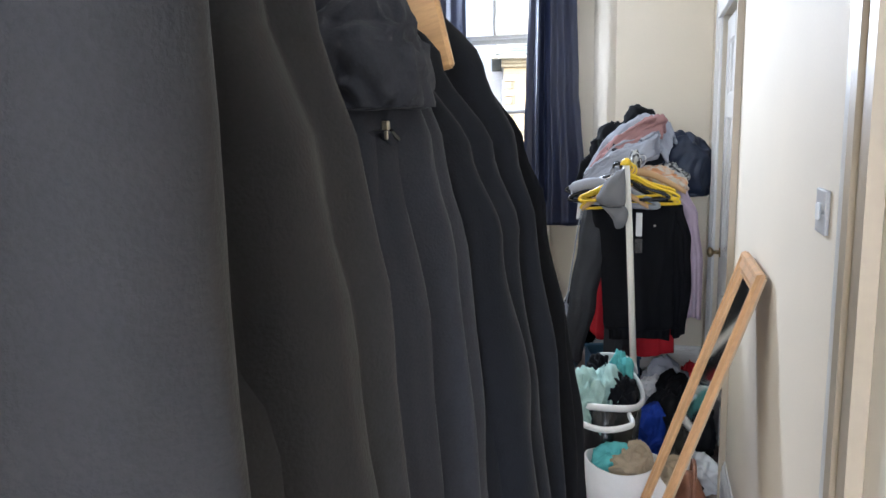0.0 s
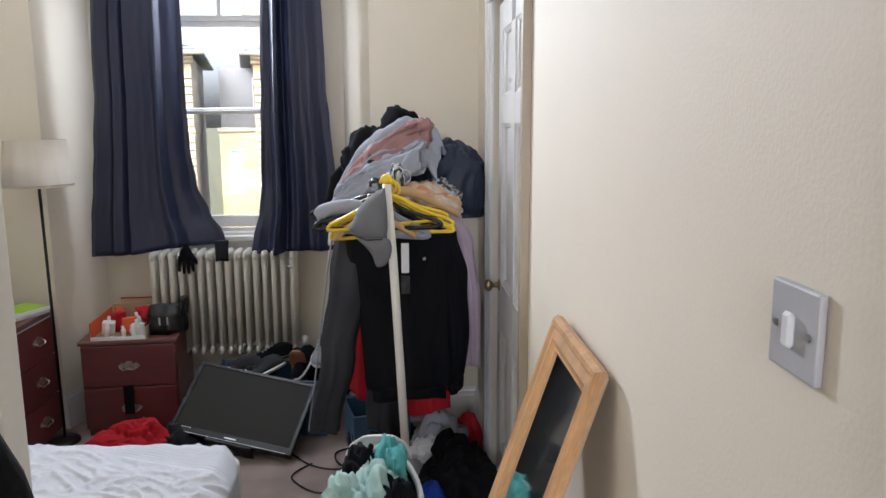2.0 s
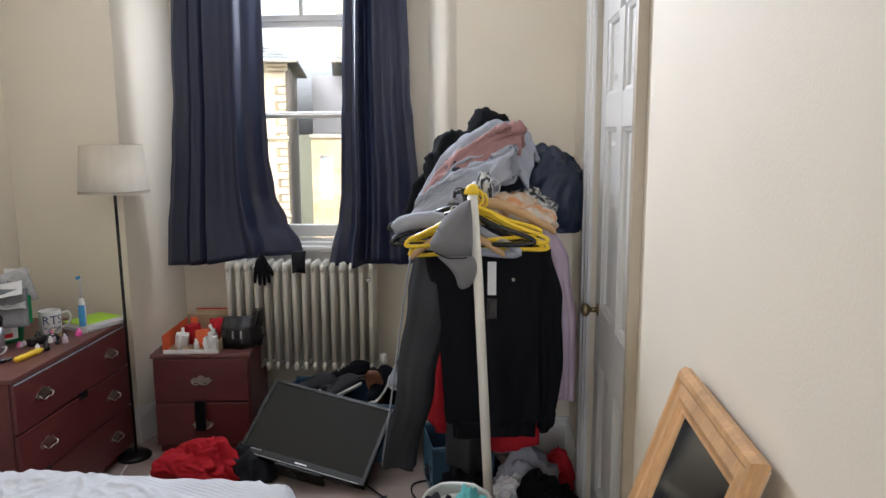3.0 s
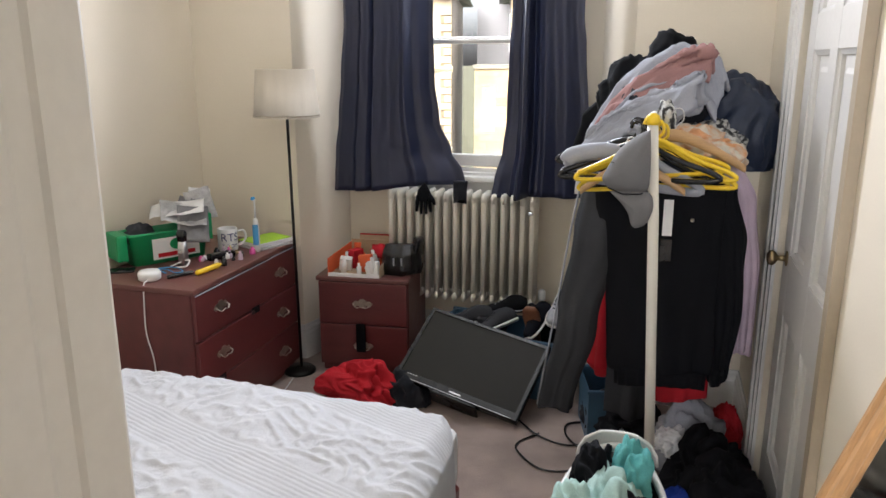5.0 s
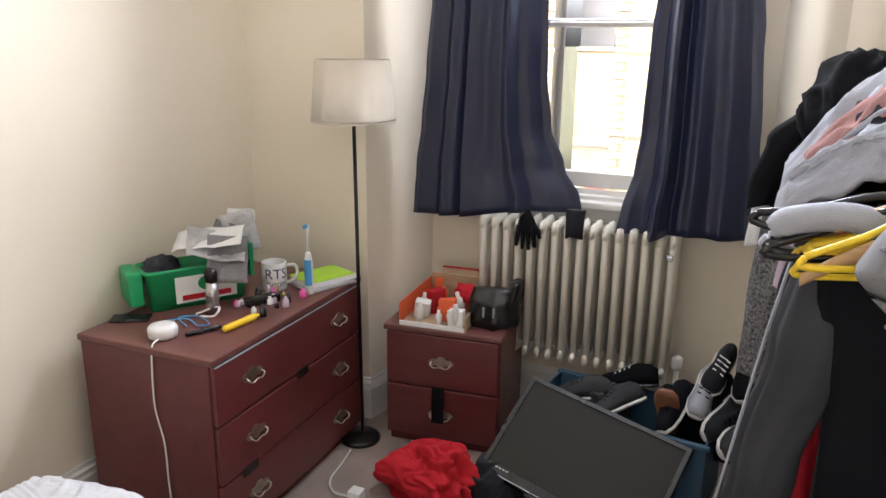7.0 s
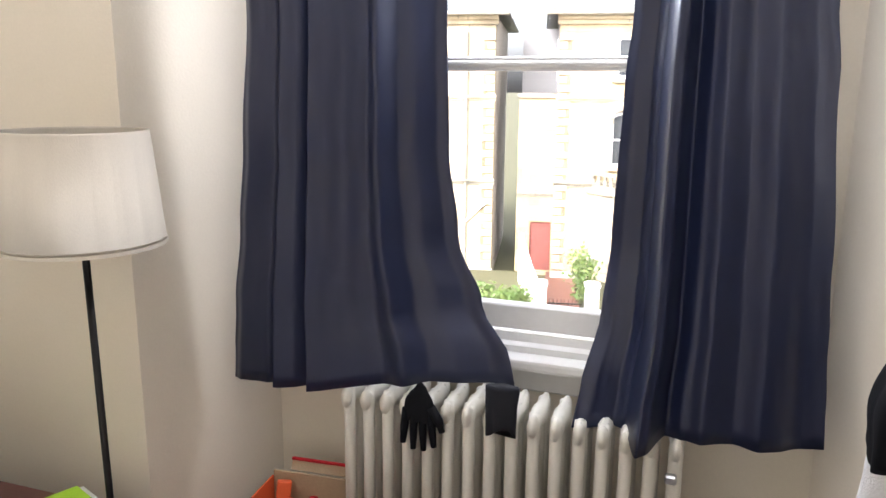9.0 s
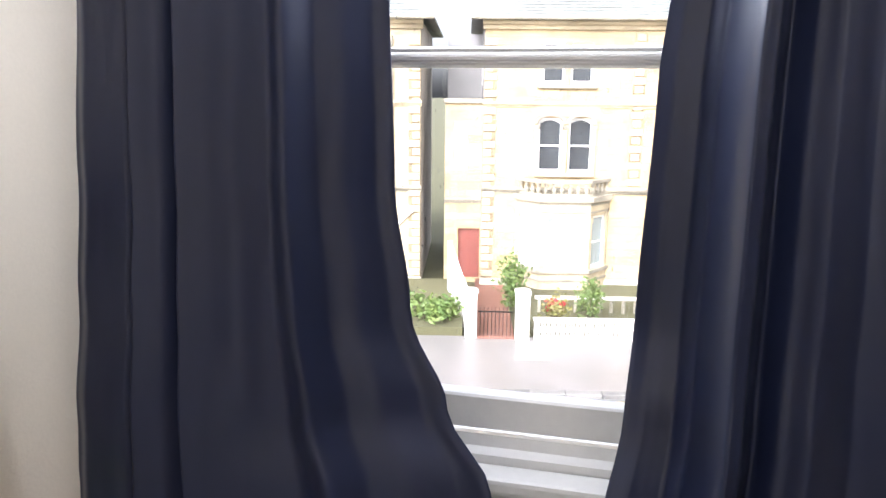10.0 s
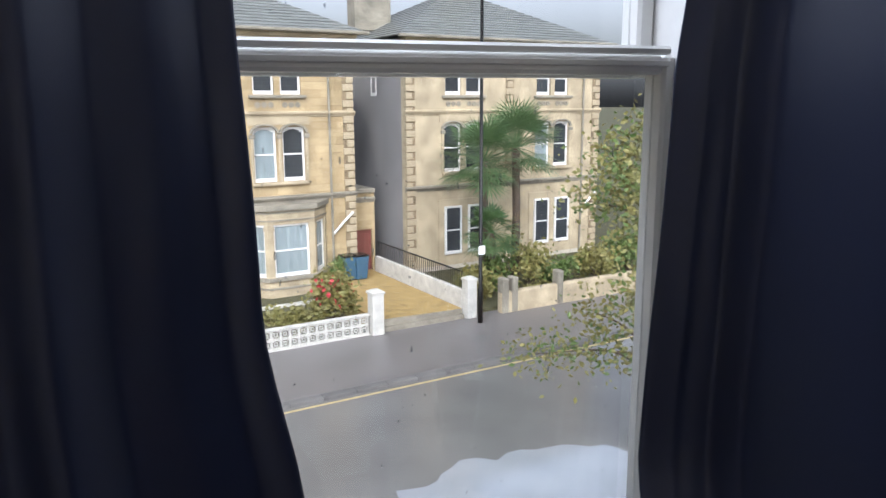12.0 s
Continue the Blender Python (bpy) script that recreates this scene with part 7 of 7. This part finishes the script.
for k in range(9):
    part("bar", tube([(0.06 + 0.115 * k, 0, 0.02), (0.06 + 0.115 * k, 0, 0.92)], 0.011, 5), BLACKMETAL, gate)
for u, v in ((9.6, 6.0), (9.15, 6.1)):
    wb = street_thing("wheelie_bin", (u, v, 0.33), "dark grey plastic wheelie bin", "bin", "bins by the door")
    part("body", loft([rrect(0.22, 0.24, 0.05), rrect(0.28, 0.32, 0.95)]), NAVYPLASTIC, wb)
    part("lid", box(-0.3, 0.3, -0.34, 0.34, 0.951, 1.02, 0.02), BLACKPLASTIC, wb)
post = street_thing("street_lamp", (10.95, -0.75, 0), "slim dark street lamp post with small sign", "street lamp")
part("post", tube([(0, 0, 0), (0, 0, 1.2), (0, 0, 1.25), (0.02, 0, 11.5)], [0.09, 0.09, 0.065, 0.055], 10), BLACKMETAL, post, "", True)
part("sign", box(-0.13, 0.13, -0.085, -0.07, 2.35, 2.65, 0.005), WHITEPLASTIC, post, "small white sign plate")
lp = street_thing("stone_wall", (11.4, -0.1, 0), "low rubble garden wall with pillars", "garden wall")
part("wall", box(0.8, 12, -0.15, 0.15, -0.1, 0.75, 0.05), STONELIGHT, lp)
for u in (0.95, 1.35, 3.4):
    part("pillar", box(u - 0.13, u + 0.13, -0.2, 0.2, 0, 1.25, 0.04), STONEGREY, lp)


# ---- planting ----
def leaves(count, place, size, rnd, bm=None, tall=1.8):
    """Pointed leaves at places given by place(rnd)."""
    b = bm or bmesh.new()
    for _ in range(count):
        p = Vector(place(rnd))
        s = size * rnd.uniform(0.6, 1.3)
        m = Euler((rnd.uniform(0, 6.3), rnd.uniform(0, 6.3), rnd.uniform(0, 6.3))).to_matrix()
        vs = [b.verts.new(p + m @ Vector(c)) for c in ((0, -s * tall / 2, 0), (s / 2, 0, s * 0.12), (0, s * tall / 2, 0), (-s / 2, 0, s * 0.12))]
        b.faces.new(vs)
    return b


def shrub(at, size, count, seed, mat, label, leaf=0.09, flowers=0):
    rnd = random.Random(seed)
    sh = street_thing("shrub", at, label, "shrub", "front garden shrubs")
    clumps = [(rnd.gauss(0, 0.45), rnd.gauss(0, 0.45), rnd.uniform(0.3, 0.95), rnd.uniform(0.18, 0.36)) for _ in range(11)]

    def place(r):
        c = r.choice(clumps)
        return ((c[0] + r.gauss(0, c[3])) * size[0], (c[1] + r.gauss(0, c[3])) * size[1], max(0.03, (c[2] + r.gauss(0, c[3] * 0.7)) * size[2]))
    part("foliage", leaves(count, place, leaf, rnd), mat, sh)
    stems = bmesh.new()
    for c in clumps:
        tube([(0, 0, 0), (c[0] * size[0] * 0.5, c[1] * size[1] * 0.5, c[2] * size[2] * 0.5), (c[0] * size[0], c[1] * size[1], c[2] * size[2])], [0.03, 0.02, 0.008], 5, stems)
    part("stems", stems, BARK, sh)
    if flowers:
        part("flowers", leaves(flowers, lambda r: (r.gauss(0, 0.45) * size[0], r.gauss(-0.2, 0.4) * size[1], r.uniform(0.5, 1.1) * size[2]), 0.16, rnd, None, 1.0), REDFLOWER, sh, "red blooms")


shrub((6.4, 1.2, 0.12), (0.75, 0.6, 1.5), 1900, 1, OLIVELEAF, "leafy shrub with red flowers", 0.11, 60)
shrub((4.9, 0.9, 0.12), (0.7, 0.4, 0.85), 1000, 2, OLIVELEAF, "low olive green shrub behind the wall", 0.09)
shrub((1.9, 1.6, 0.12), (0.5, 0.4, 1.2), 600, 3, LEAF, "thin green shrub behind the wall", 0.08)
shrub((0.7, 1.2, 0.12), (0.4, 0.3, 0.8), 400, 4, OLIVELEAF, "small shrub with red flowers", 0.08, 30)
shrub((-0.5, 3.6, 0.05), (0.5, 0.6, 1.35), 700, 5, LEAF, "tall green shrub beside the path", 0.10)
shrub((-3.2, 1.5, 0.2), (0.9, 0.9, 0.5), 900, 6, LEAF, "low green plants on the bank", 0.10)
shrub((8.9, 6.0, 0.33), (0.6, 0.4, 0.9), 700, 7, LEAF, "potted green plant by the door", 0.09)
for k, u in enumerate((12.3, 13.6, 14.8, 16.5, 18.4, 20.5)):
    shrub((u, 1.6 + 0.5 * (k % 2), 0.1), (0.8, 0.7, 0.9 + 0.3 * (k % 3)), 800, 20 + k, LEAF if k % 2 else OLIVELEAF, "green garden shrub under the palms", 0.12)


def palm(at, hgt, radius, seed, label, heads=46):
    rnd = random.Random(seed)
    pm = street_thing("palm_tree", at, label, "palm tree", "palms in the garden")
    part("trunk", tube([(0, 0, 0), (0.06, 0.02, hgt * 0.5), (0.0, 0.05, hgt)], [0.2, 0.16, 0.17], 10), BARK, pm, "fibrous brown trunk", True)
    b = bmesh.new()
    for k in range(heads):
        az, el = rnd.uniform(0, 6.28), rnd.uniform(-0.7, 1.35)
        d = Vector((math.cos(az) * math.cos(el), math.sin(az) * math.cos(el), math.sin(el)))
        L = radius * rnd.uniform(0.45, 0.62)
        o = Vector((0, 0.05, hgt))
        c = o + d * L
        tube([o, o + d * L * 0.6 + Vector((0, 0, 0.04)), c], 0.014, 4, b)
        side = d.cross(Vector((0, 0, 1))).normalized()
        up = side.cross(d).normalized()
        for j in range(15):
            a = radians(-105 + 15 * j)
            e = (d * math.cos(a) + side * math.sin(a)).normalized()
            tip = c + e * radius * 0.42 + Vector((0, 0, -0.10 * rnd.uniform(0.4, 1.8)))
            w = e.cross(up).normalized() * 0.028
            mid_ = c.lerp(tip, 0.55) + up * 0.03
            v0, v1, v2, v3 = (b.verts.new(q) for q in (c, mid_ + w, tip, mid_ - w))
            b.faces.new((v0, v1, v2, v3))
    part("crown", b, PALMLEAF, pm, "fan-shaped green fronds")


palm((15.4, 3.4, 0.1), 5.4, 2.3, 31, "tall fan palm with brown trunk", 74)
palm((13.3, 2.6, 0.1), 5.0, 2.1, 32, "tall fan palm beside the lamp post", 64)
palm((13.4, 2.2, 0.1), 2.3, 1.4, 33, "short fan palm under the taller ones", 44)

# the street tree close to the window
rnd = random.Random(77)
tree = street_thing("street_tree", (8.85, -10.2, -0.1), "leafy street tree with olive autumn foliage", "tree")
limbs = bmesh.new()
tube([(0, 0, -0.1), (0.05, 0, 1.2), (-0.02, 0.05, 2.6), (0.0, 0, 5.0), (0.1, 0, 7.5)], [0.2, 0.16, 0.14, 0.09, 0.03], 10, limbs)
tips = []
for k in range(34):
    z = rnd.uniform(1.3, 7.2)
    az = rnd.uniform(0, 6.28)
    L = rnd.uniform(1.1, 2.7) * (1.0 if z < 5 else 0.65)
    e = Vector((math.cos(az), math.sin(az), rnd.uniform(-0.15, 0.6)))
    a = Vector((0, 0, z))
    c = a + e * L * 0.5 + Vector((0, 0, 0.1))
    d = a + e * L
    tube([a, c, d], [0.035, 0.02, 0.006], 5, limbs)
    tips += [c.lerp(d, rnd.random()) for _ in range(2)] + [d]
part("trunk", limbs, BARK, tree, "slender trunk and branches")


def spray(r):
    p = r.choice(tips)
    return (p.x + r.gauss(0, 0.38), p.y + r.gauss(0, 0.36), max(0.4, p.z + r.gauss(0, 0.26)))


part("crown", leaves(6500, spray, 0.075, rnd), OLIVELEAF, tree, "olive and yellow-green leaves")
part("crown", leaves(3500, spray, 0.075, rnd), LEAF, tree, "green leaves")
